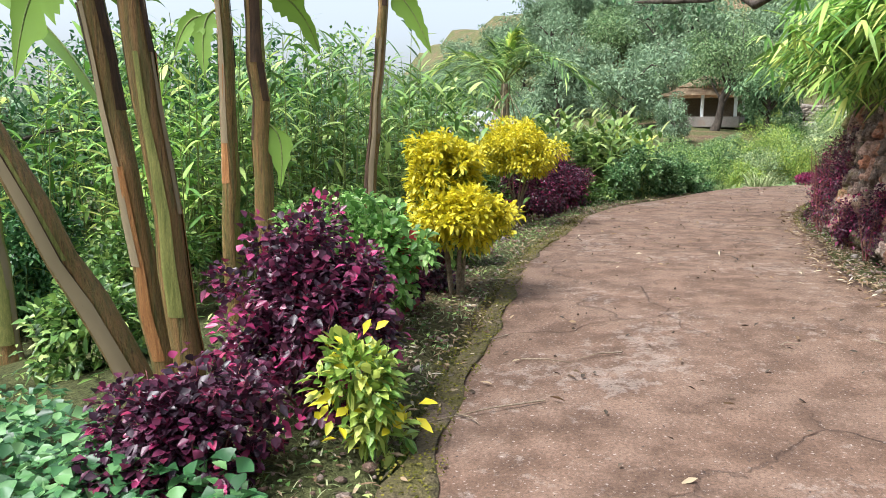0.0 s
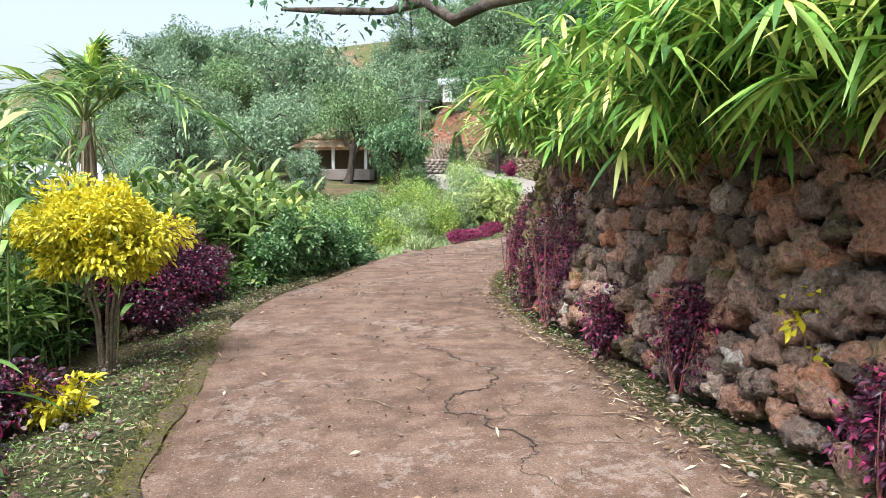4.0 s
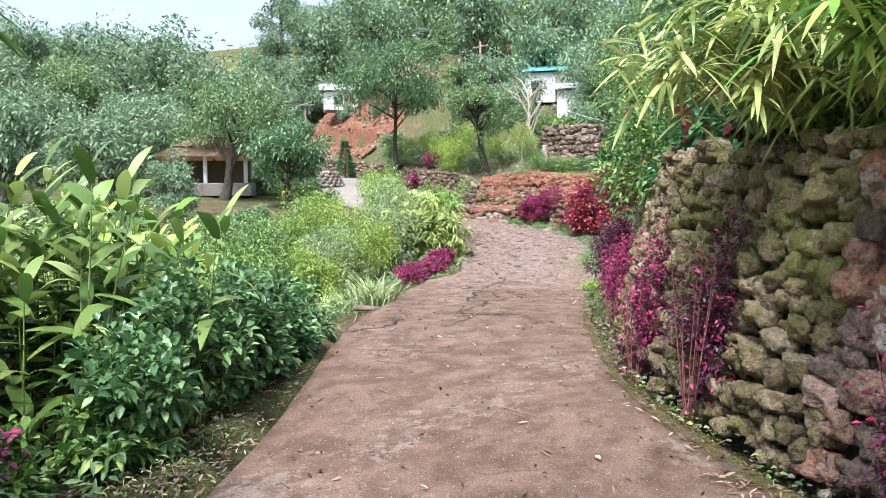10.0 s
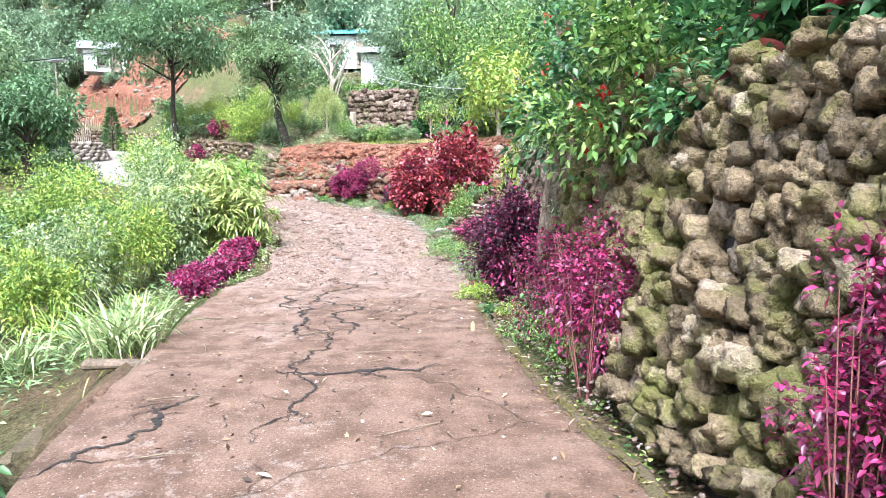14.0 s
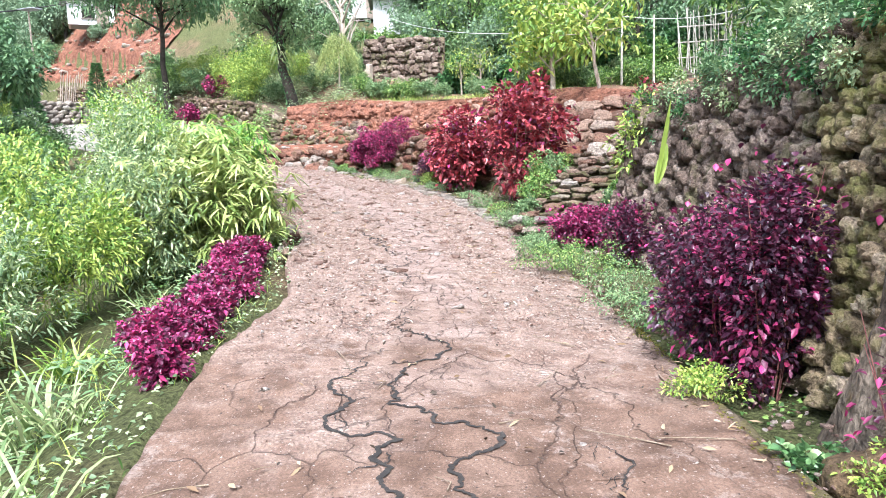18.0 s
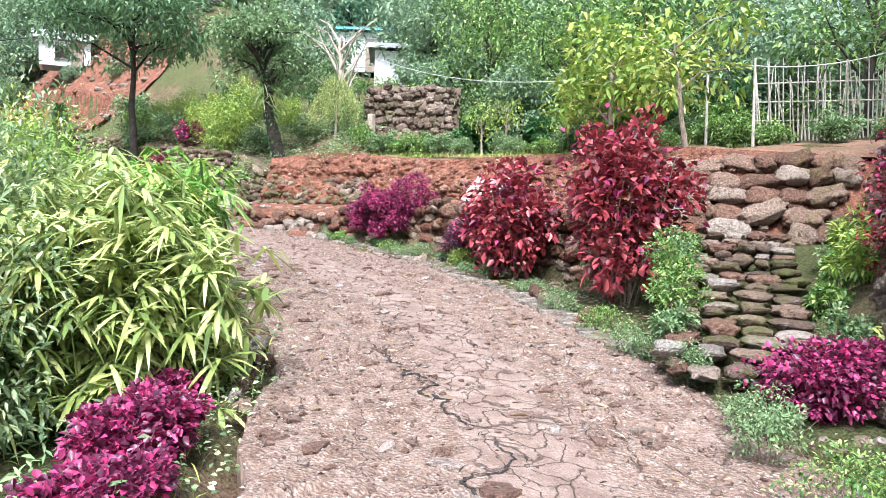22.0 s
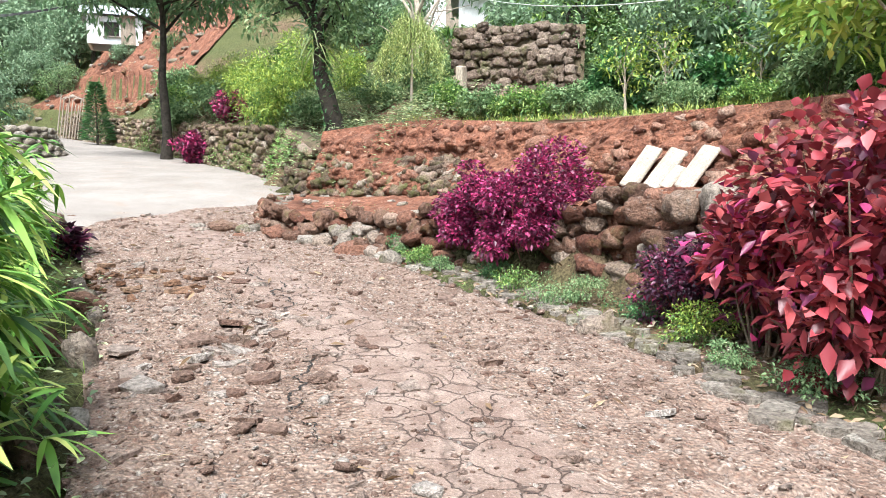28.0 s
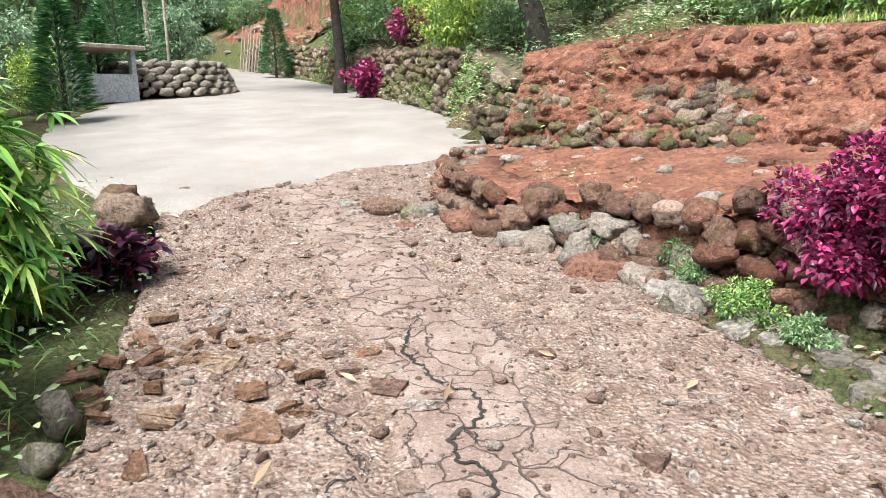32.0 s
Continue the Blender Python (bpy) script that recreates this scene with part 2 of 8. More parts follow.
M_HUSK = leaf_mat("leaf_husk", [(0.0, (0.22, 0.15, 0.08)), (1.0, (0.45, 0.36, 0.22))], 0.8, 0.2)
M_STEM = grain_mat("stem_brown", (0.14, 0.10, 0.06), (0.26, 0.21, 0.15), 12, 70)
M_STEMRED = grain_mat("stem_red", (0.16, 0.04, 0.05), (0.30, 0.14, 0.11), 12, 70)
M_STEMGREEN = grain_mat("stem_green", (0.12, 0.20, 0.05), (0.24, 0.26, 0.09), 6, 50, 0.6)
M_BARK = grain_mat("bark_dark", (0.035, 0.028, 0.022), (0.11, 0.09, 0.07), 6, 45, 0.9, 0.9, 0.04, None, (1, 1, 0.25))
M_IVYBARK = grain_mat("bark_black", (0.012, 0.010, 0.008), (0.05, 0.04, 0.03), 7, 40, 0.9, 1.0, 0.05, (0.04, 0.05, 0.02))
M_PALEBARK = grain_mat("bark_pale", (0.30, 0.24, 0.18), (0.48, 0.42, 0.34), 6, 45, 0.9, 0.6, 0.02, None, (1, 1, 0.3))
M_STUMP = grain_mat("bark_stump", (0.05, 0.036, 0.023), (0.27, 0.215, 0.155), 3.4, 17, 0.92, 1.0, 0.1, (0.11, 0.08, 0.035), (1.5, 1.5, 0.8))
M_BURR = grain_mat("root_burr", (0.09, 0.055, 0.03), (0.17, 0.12, 0.06), 5, 40, 0.92, 1.0, 0.04, (0.085, 0.09, 0.02))
M_BANANA = grain_mat("banana_stem", (0.15, 0.155, 0.045), (0.42, 0.23, 0.09), 1.6, 16, 0.55, 1.0, 0.04, (0.04, 0.022, 0.015), (24, 24, 1.3))
M_BANANALEAF = leaf_mat("banana_leaf", [(0.0, (0.12, 0.24, 0.03)), (0.6, (0.2, 0.34, 0.05)), (1.0, (0.42, 0.42, 0.07))], 0.4, 0.45, gain=1.3)
M_PALEBAMBOOSTICK = grain_mat("split_bamboo", (0.42, 0.38, 0.32), (0.62, 0.58, 0.5), 4, 40, 0.8, 0.3, 0.01, None, (1, 1, 0.2))
M_WALLSTONE = stone_mat("wall_stone", [(0.0, (0.13, 0.095, 0.075)), (0.4, (0.31, 0.225, 0.18)), (0.65, (0.41, 0.25, 0.18)), (0.85, (0.48, 0.225, 0.135)), (1.0, (0.60, 0.54, 0.47))], 0.22, (0.11, 0.11, 0.035), 0.6)
M_MOSSSTONE = stone_mat("mossy_stone", [(0.0, (0.15, 0.115, 0.069)), (0.4, (0.262, 0.197, 0.115)), (0.8, (0.36, 0.274, 0.17)), (1.0, (0.45, 0.365, 0.27))], 0.6, (0.13, 0.135, 0.034), 0.3)
M_BANKSTONE = stone_mat("bank_stone", [(0.0, (0.13, 0.075, 0.052)), (0.45, (0.22, 0.125, 0.085)), (0.75, (0.28, 0.20, 0.145)), (1.0, (0.38, 0.32, 0.26))], 0.1, (0.1, 0.09, 0.03), 0.3)
M_DARKSTONE = stone_mat("dark_stone", [(0.0, (0.11, 0.08, 0.06)), (0.5, (0.20, 0.145, 0.11)), (1.0, (0.32, 0.25, 0.195))], 0.3, (0.07, 0.075, 0.025), 0.3)
M_PALESTONE = stone_mat("pale_stone", [(0.0, (0.22, 0.19, 0.155)), (0.6, (0.31, 0.265, 0.215)), (1.0, (0.41, 0.37, 0.31))], 0.2, (0.10, 0.10, 0.03), 0.2)
M_REDSTONE = stone_mat("red_bank_stone", [(0.0, (0.13, 0.055, 0.036)), (0.5, (0.24, 0.115, 0.075)), (0.85, (0.34, 0.19, 0.13)), (1.0, (0.46, 0.33, 0.25))], 0.1, (0.10, 0.07, 0.03), 0.25)
M_SHARD = stone_mat("broken_concrete", [(0.0, (0.19, 0.115, 0.085)), (0.45, (0.29, 0.205, 0.16)), (0.8, (0.36, 0.285, 0.235)), (1.0, (0.44, 0.39, 0.34))])
M_REDSOIL = grain_mat("red_soil", (0.12, 0.048, 0.028), (0.27, 0.118, 0.070), 2.6, 18, 0.95, 1.0, 0.15, (0.36, 0.205, 0.14))
M_MOSS = grain_mat("moss", (0.085, 0.08, 0.018), (0.13, 0.095, 0.07), 2.6, 60, 0.95, 1.0, 0.04, (0.11, 0.10, 0.018))
M_MUD = grain_mat("wall_mortar_soil", (0.07, 0.055, 0.035), (0.15, 0.115, 0.07), 4, 50, 0.95, 0.8, 0.04, (0.07, 0.075, 0.02))
M_WHITEWALL = grain_mat("white_wash", (0.72, 0.74, 0.74), (0.80, 0.80, 0.78), 1.5, 30, 0.8, 0.15, 0.01, (0.6, 0.58, 0.54))
M_TIN = grain_mat("tin_roof", (0.26, 0.275, 0.29), (0.38, 0.4, 0.42), 1.2, 20, 0.5, 0.1, 0.01, (0.24, 0.2, 0.17))
M_TEAL = grain_mat("teal_sheet", (0.10, 0.42, 0.46), (0.16, 0.5, 0.52), 2, 20, 0.5, 0.1)
M_TEALPLASTIC = grain_mat("teal_plastic", (0.06, 0.36, 0.30), (0.08, 0.42, 0.35), 3, 30, 0.4, 0.1)
M_THATCH = grain_mat("hut_roof", (0.36, 0.25, 0.16), (0.5, 0.38, 0.26), 3, 30, 0.9, 0.5, 0.03)
M_CONCRETE = grain_mat("pale_concrete", (0.20, 0.175, 0.15), (0.29, 0.26, 0.228), 0.7, 60, 0.85, 0.25, 0.01, (0.25, 0.195, 0.155))
M_WOOD = grain_mat("grey_wood", (0.25, 0.2, 0.15), (0.4, 0.34, 0.27), 5, 40, 0.85, 0.4, 0.01, None, (1, 1, 0.2))
# near black: shade inside joints, cracks and openings put into the colour
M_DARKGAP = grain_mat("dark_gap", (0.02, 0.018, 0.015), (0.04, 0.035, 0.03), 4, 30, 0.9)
M_WIRE = grain_mat("wire", (0.03, 0.03, 0.03), (0.06, 0.06, 0.06), 4, 30, 0.6)
M_ROPE = grain_mat("pale_rope", (0.5, 0.52, 0.48), (0.62, 0.62, 0.56), 9, 60, 0.7)


def ground_mat():
    n = Nodes("ground_soil")
    pos = n.add("ShaderNodeNewGeometry").outputs["Position"]
    big, mid, small = n.noise(0.25, 4, 0.6, pos), n.noise(1.8, 5, 0.65, pos), n.noise(28, 5, 0.7, pos)
    col = n.mix(n.ramp(mid, [(0.38, (0, 0, 0)), (0.6, (1, 1, 1))]), (0.13, 0.085, 0.055), (0.24, 0.15, 0.10))
    col = n.mix(n.ramp(big, [(0.32, (0, 0, 0)), (0.52, (1, 1, 1))]), col, n.mix(mid, (0.07, 0.085, 0.032), (0.145, 0.15, 0.06)))
    col = n.mix(0.8, col, n.ramp(small, [(0.3, (0.02, 0.02, 0.02)), (0.7, (0.98, 0.98, 0.98))]), "OVERLAY")
    n.bump(n.sums("ADD", small, n.noise(9, 5, 0.7, pos)), 1.0, 0.08)
    return n.done(col, 0.95, 0.15)


def road_mat():
    """Weathered village concrete: smooth and brown-red at first, then broken to stones and pale polygons."""
    n = Nodes("road_concrete")
    uv = n.coords("UV")
    sep = n.add("ShaderNodeSeparateXYZ")
    n.link(uv, sep.inputs[0])
    along, across = sep.outputs[0], sep.outputs[1]
    big, mid, small, fine = n.noise(0.7, 4, 0.6, uv), n.noise(3.2, 5, 0.65, uv), n.noise(16, 5, 0.7, uv), n.noise(55, 9, 0.85, uv)
    smooth = n.mix(n.ramp(mid, [(0.38, (0, 0, 0)), (0.64, (1, 1, 1))]), (0.093, 0.057, 0.038), (0.172, 0.107, 0.073))
    smooth = n.mix(n.sums("MULTIPLY", n.ramp(n.noise(1.6, 7, 0.7, uv), [(0.46, (0, 0, 0)), (0.58, (1, 1, 1))]), 0.35), smooth, (0.205, 0.142, 0.105))
    pale_spots = n.ramp(n.sums("ADD", n.sums("MULTIPLY", n.noise(9, 8, 0.75, uv), 0.6), n.sums("MULTIPLY", big, 0.45)), [(0.57, (0, 0, 0)), (0.61, (1, 1, 1))])
    smooth = n.mix(n.sums("MULTIPLY", pale_spots, 0.32), smooth, (0.36, 0.305, 0.265))
    rough_col = n.mix(n.ramp(mid, [(0.4, (0, 0, 0)), (0.6, (1, 1, 1))]), (0.15, 0.10, 0.074), (0.26, 0.192, 0.15))
    peb = n.voronoi(34, "F1", uv)
    pebcol = n.ramp(n.noise(11, 3, 0.6, uv), [(0.35, (0.16, 0.09, 0.064)), (0.5, (0.29, 0.20, 0.15)), (0.68, (0.48, 0.41, 0.34))])
    rough_col = n.mix(n.ramp(peb.outputs["Distance"], [(0.25, (1, 1, 1)), (0.6, (0, 0, 0))]), rough_col, pebcol)
    broken = n.ramp(n.sums("ADD", n.sums("MULTIPLY", along, 1 / 40), n.sums("MULTIPLY", n.sums("SUBTRACT", n.noise(0.9, 5, 0.7, uv), 0.5), 0.45)), [(24.5 / 40, (0, 0, 0)), (28.5 / 40, (1, 1, 1))])
    strip = n.ramp(n.sums("ABSOLUTE", n.sums("SUBTRACT", n.sums("ADD", across, n.sums("MULTIPLY", n.sums("SUBTRACT", n.noise(1.1, 4, 0.6, uv), 0.5), 0.7)), 0.02)), [(0.36, (1, 1, 1)), (0.43, (0, 0, 0))])
    worn = n.sums("MULTIPLY", broken, n.sums("SUBTRACT", 1.0, n.sums("MULTIPLY", strip, 0.85)))
    slab_col = n.mix(n.ramp(mid, [(0.4, (0, 0, 0)), (0.65, (1, 1, 1))]), (0.185, 0.128, 0.10), (0.30, 0.228, 0.185))
    col = n.mix(broken, smooth, slab_col)
    col = n.mix(worn, col, rough_col)
    warp = n.add("ShaderNodeVectorMath")
    warp.operation = "MULTIPLY_ADD"
    wob = n.add("ShaderNodeTexNoise", Scale=2.2, Detail=8)
    n.link(uv, wob.inputs["Vector"])
    n.link(wob.outputs["Color"], warp.inputs[0])
    warp.inputs[1].default_value = (0.6, 0.6, 0)
    n.link(uv, warp.inputs[2])
    few = n.voronoi(0.55, "DISTANCE_TO_EDGE", warp.outputs[0]).outputs["Distance"]
    many = n.voronoi(3.4, "DISTANCE_TO_EDGE", warp.outputs[0]).outputs["Distance"]
    line_a = n.ramp(few, [(0.0018, (1, 1, 1)), (0.006, (0, 0, 0))])
    line_b = n.ramp(many, [(0.008, (1, 1, 1)), (0.024, (0, 0, 0))])
    stretch = n.add("ShaderNodeMapping")
    stretch.inputs["Scale"].default_value = (0.42, 1.5, 1)
    n.link(warp.outputs[0], stretch.inputs["Vector"])
    long = n.voronoi(1.0, "DISTANCE_TO_EDGE", stretch.outputs[0]).outputs["Distance"]
    zone = n.ramp(n.sums("MULTIPLY", along, 1 / 40), [(22.5 / 40, (0, 0, 0)), (25 / 40, (1, 1, 1)), (34 / 40, (1, 1, 1)), (37 / 40, (0, 0, 0))])
    gaps = n.ramp(n.noise(0.75, 2, 0.5, uv), [(0.40, (0, 0, 0)), (0.48, (1, 1, 1))])
    line_c = n.sums("MULTIPLY", n.sums("MULTIPLY", n.ramp(long, [(0.002, (1, 1, 1)), (0.006, (0, 0, 0))]), zone), gaps)
    patchy = n.ramp(n.noise(0.6, 2, 0.5, uv), [(0.47, (0, 0, 0)), (0.55, (1, 1, 1))])
    lines = n.sums("MAXIMUM", n.sums("MULTIPLY", n.sums("MULTIPLY", line_a, patchy), 0.45), n.sums("MULTIPLY", n.sums("MULTIPLY", line_b, broken), n.sums("ADD", n.sums("MULTIPLY", strip, 0.7), 0.12)))
    lines = n.sums("MAXIMUM", lines, n.sums("MULTIPLY", line_c, 0.9))
    col = n.mix(n.sums("MULTIPLY", lines, 0.9), col, (0.05, 0.032, 0.025))
    col = n.mix(0.75, col, n.ramp(fine, [(0.3, (0.02, 0.02, 0.02)), (0.7, (0.98, 0.98, 0.98))]), "OVERLAY")
    col = n.mix(n.ramp(n.noise(46, 3, 0.6, uv), [(0.62, (0, 0, 0)), (0.7, (1, 1, 1))]), col, n.mix(0.55, col, (0.5, 0.44, 0.39)))
    col = n.mix(n.ramp(n.noise(33, 3, 0.6, uv), [(0.3, (1, 1, 1)), (0.36, (0, 0, 0))]), col, (0.06, 0.042, 0.034))
    high = n.sums("ADD", n.sums("MULTIPLY", fine, 0.25), n.sums("MULTIPLY", small, 0.4))
    high = n.sums("SUBTRACT", high, n.sums("MULTIPLY", lines, 1.6))
    high = n.sums("SUBTRACT", high, n.sums("MULTIPLY", n.sums("MULTIPLY", peb.outputs["Distance"], worn), 1.8))
    n.bump(high, 0.8, 0.02)
    return n.done(col, 0.9, 0.25)


M_GROUND, M_ROAD = ground_mat(), road_mat()

# ---- builders ----
rng = np.random.default_rng(7)


def mesh_of(name, verts, faces, mat, smooth=False):
    """A mesh from arrays; faces all have the same number of corners."""
    verts, faces = np.asarray(verts, np.float32).reshape(-1, 3), np.asarray(faces, np.int32)
    k = faces.shape[1]
    me = bpy.data.meshes.new(name)
    me.vertices.add(len(verts))
    me.vertices.foreach_set("co", verts.ravel())
    me.loops.add(faces.size)
    me.loops.foreach_set("vertex_index", faces.ravel())
    me.polygons.add(len(faces))
    me.polygons.foreach_set("loop_start", np.arange(0, faces.size, k, dtype=np.int32))
    if smooth:
        me.polygons.foreach_set("use_smooth", np.ones(len(faces), bool))
    me.materials.append(mat)
    me.update(calc_edges=True)
    return me


def thing(name, place, label, category, group="", turn=0.0, kind=""):
    ob = new(name)
    ob.empty_display_size = 0.1
    ob.matrix_basis = Matrix.Translation(place) @ Matrix.Rotation(radians(turn), 4, "Z")
    return tagged(ob, label, category, group, kind)


def piece(name, me, parent, label="", at=None, kind=""):
    ob = new(name, me)
    ob.parent = parent
    if at is not None:
        ob.matrix_basis = at
    return tagged(ob, label, kind=kind)


def bm_mesh(name, bm, mat, smooth=False):
    me = bpy.data.meshes.new(name)
    bm.to_mesh(me)
    bm.free()
    me.materials.append(mat)
    if smooth:
        me.polygons.foreach_set("use_smooth", np.ones(len(me.polygons), bool))
    return me


def box_mesh(name, size, mat, bevel=0.01, jitter=0.0, at=(0, 0, 0)):
    bm = bmesh.new()
    bmesh.ops.create_cube(bm, size=1.0)
    for v in bm.verts:
        v.co = Vector([c * s + o for c, s, o in zip(v.co, size, at)]) + Vector(rng.normal(0, 1, 3)) * jitter
    if bevel:
        bmesh.ops.bevel(bm, geom=bm.edges[:], offset=bevel, segments=1, affect="EDGES")
    return bm_mesh(name, bm, mat)


def tubes(paths, sides=6):
    """Verts and quads of tapered tubes along paths of (point, radius)."""
    V, F, n0 = [], [], 0
    ang = np.arange(sides) * 2 * np.pi / sides
    for pts in paths:
        P = np.array([p for p, _ in pts], float)
        R = np.array([r for _, r in pts], float)
        T = np.gradient(P, axis=0)
        T /= np.linalg.norm(T, axis=1, keepdims=True) + 1e-9
        ref = np.array([1.0, 0, 0]) if abs(T[0][0]) < 0.8 else np.array([0, 1.0, 0])
        A = np.cross(T, ref)
        A /= np.linalg.norm(A, axis=1, keepdims=True) + 1e-9
        B = np.cross(T, A)
        ring = P[:, None] + R[:, None, None] * (np.cos(ang)[None, :, None] * A[:, None] + np.sin(ang)[None, :, None] * B[:, None])
        V.append(ring.reshape(-1, 3))
        m = len(P)
        i, j = np.meshgrid(np.arange(m - 1), np.arange(sides), indexing="ij")
        jn = (j + 1) % sides
        F.append(np.stack([i * sides + j, i * sides + jn, (i + 1) * sides + jn, (i + 1) * sides + j], -1).reshape(-1, 4) + n0)
        n0 += m * sides
    return np.concatenate(V), np.concatenate(F)


def tube_mesh(name, paths, mat, sides=6):
    v, f = tubes(paths, sides)
    return mesh_of(name, v, f, mat, True)


def unit(a):
    return a / (np.linalg.norm(a, axis=-1, keepdims=True) + 1e-9)


def leaves(name, pts, ways, length, width, mat, droop=0.25, spread=0.35, broad=0.45):
    """Many folded leaves: base points, directions; each one six-cornered with a raised rim and a bent tip."""
    n = len(pts)
    ways = unit(ways)
    side = unit(np.cross(ways, [0, 0, 1]) + rng.normal(0, spread, (n, 3)))
    side = unit(side - ways * (side * ways).sum(1, keepdims=True))
    up = np.cross(side, ways)
    L = (length * rng.uniform(0.6, 1.25, n))[:, None]
    W = (width * rng.uniform(0.7, 1.2, n))[:, None]
    down = np.array([0, 0, -1.0])
    base = pts
    mid = pts + ways * L * broad + down * L * droop * 0.2
    far = pts + ways * L * 0.78 + down * L * droop * 0.6
    tip = pts + ways * L + down * L * droop
    V = np.stack([base, mid + side * W * 0.5 + up * W * 0.18, far + side * W * 0.3 + up * W * 0.1, tip, far - side * W * 0.3 + up * W * 0.1, mid - side * W * 0.5 + up * W * 0.18, mid - up * W * 0.06], 1)
    F = np.array([[0, 1, 6], [1, 2, 6], [2, 3, 6], [3, 4, 6], [4, 5, 6], [5, 0, 6]])
    return mesh_of(name, V.reshape(-1, 3), (F[None] + 7 * np.arange(n)[:, None, None]).reshape(-1, 3), mat)


def blades(name, pts, ways, length, width, mat, droop=0.6, folds=4, lift=0.0):
    """Long arching blades in several joints."""
    n = len(pts)
    ways = unit(ways)
    side = unit(np.cross(ways, [0, 0, 1]) + rng.normal(0, 0.15, (n, 3)))
    L = (length * rng.uniform(0.65, 1.2, n))[:, None]
    W = (width * rng.uniform(0.7, 1.2, n))[:, None]
    D = droop * rng.uniform(0.5, 1.4, (n, 1))
    V = []
    for k in range(folds + 1):
        s = k / folds
        c = pts + ways * L * s + np.array([0, 0, -1.0]) * L * D * s * s + np.array([0, 0, lift]) * L * s
        w = W * 0.5 * 2.2 * (s + 0.05) ** 0.6 * (1.0 - s) ** 0.85
        V += [c - side * w, c + side * w]
    V = np.stack(V, 1)
    m = 2 * (folds + 1)
    F = np.array([[2 * k, 2 * k + 1, 2 * k + 3, 2 * k + 2] for k in range(folds)])
    return mesh_of(name, V.reshape(-1, 3), (F[None] + m * np.arange(n)[:, None, None]).reshape(-1, 4), mat)


def cloud(n, size, clumps, fill=0.35):
    """Points and ways of the leaves of a lumpy, gappy crown of the given half-sizes, standing on z = 0."""
    size = np.array(size, float)
    clumps = int(clumps * 2.2)
    cen = unit(rng.normal(0, 1, (clumps, 3))) * rng.uniform(0.25, 0.88, (clumps, 1))
    rad = rng.uniform(0.13, 0.34, clumps)
    share = rad**1.6
    pick = rng.choice(clumps, n, p=share / share.sum())
    d = unit(rng.normal(0, 1, (n, 3)))
    r = rng.uniform(fill * 0.5, 1.0, (n, 1)) ** 0.5
    p = cen[pick] + d * r * rad[pick][:, None]
    ways = unit(0.55 * d + 0.35 * unit(p) + rng.normal(0, 0.55, (n, 3)) + np.array([0, 0, 0.2]))
    p = p * size
    p[:, 2] += size[2]
    p[:, 2] = np.abs(p[:, 2])
    return p, ways


def stems_of(n, size, thick, mat, name="stem"):
    paths = []
    for _ in range(n):
        a, r = rng.uniform(0, 2 * np.pi), rng.uniform(0.25, 0.8)
        top = np.array([math.cos(a) * size[0] * r, math.sin(a) * size[1] * r, size[2] * rng.uniform(1.0, 1.7)])
        b = np.array([math.cos(a), math.sin(a), 0]) * 0.12 * size[0]
        mid = b * 0.6 + top * 0.45 + rng.normal(0, 0.05, 3) * size[0]
        paths.append([(b, thick), (mid, thick * 0.75), (top, thick * 0.35)])
    return tube_mesh(name, paths, mat, 5)


def shrub(name, place, size, mat, label, category="shrub", n=1800, leaf=(0.06, 0.035), clumps=16, stem=0.008, nstem=9, group="", stem_mat=None, extra=None, lift=0.0, fill=0.35, shear=(0, 0), turn=None):
    """A shrub: stems and a lumpy crown of leaves; extra is a second kind of leaf (material, number, length, width)."""
    t = thing(name, place, label, category, group, turn if turn is not None else 0 if shear != (0, 0) else rng.uniform(0, 360))
    half = (size[0] / 2, size[1] / 2, size[2] / 2)
    p, w = cloud(n, half, clumps, fill)
    p[:, 2] += lift
    p[:, :2] += p[:, 2:] * np.array(shear)
    piece("foliage", leaves("foliage", p, w, leaf[0], leaf[1], mat), t, kind="stuff")
    piece("branchwork", stems_of(nstem, (half[0], half[1], half[2] + lift * 0.6), stem, stem_mat or M_STEM, "branchwork"), t)
    if extra:
        p, w = cloud(extra[1], (half[0] * 1.04, half[1] * 1.04, half[2] * 1.03), clumps, 0.8)
        p[:, 2] += lift
        p[:, :2] += p[:, 2:] * np.array(shear)
        piece("young_foliage", leaves("young_foliage", p, w, extra[2], extra[3], extra[0]), t, kind="stuff")
    return t


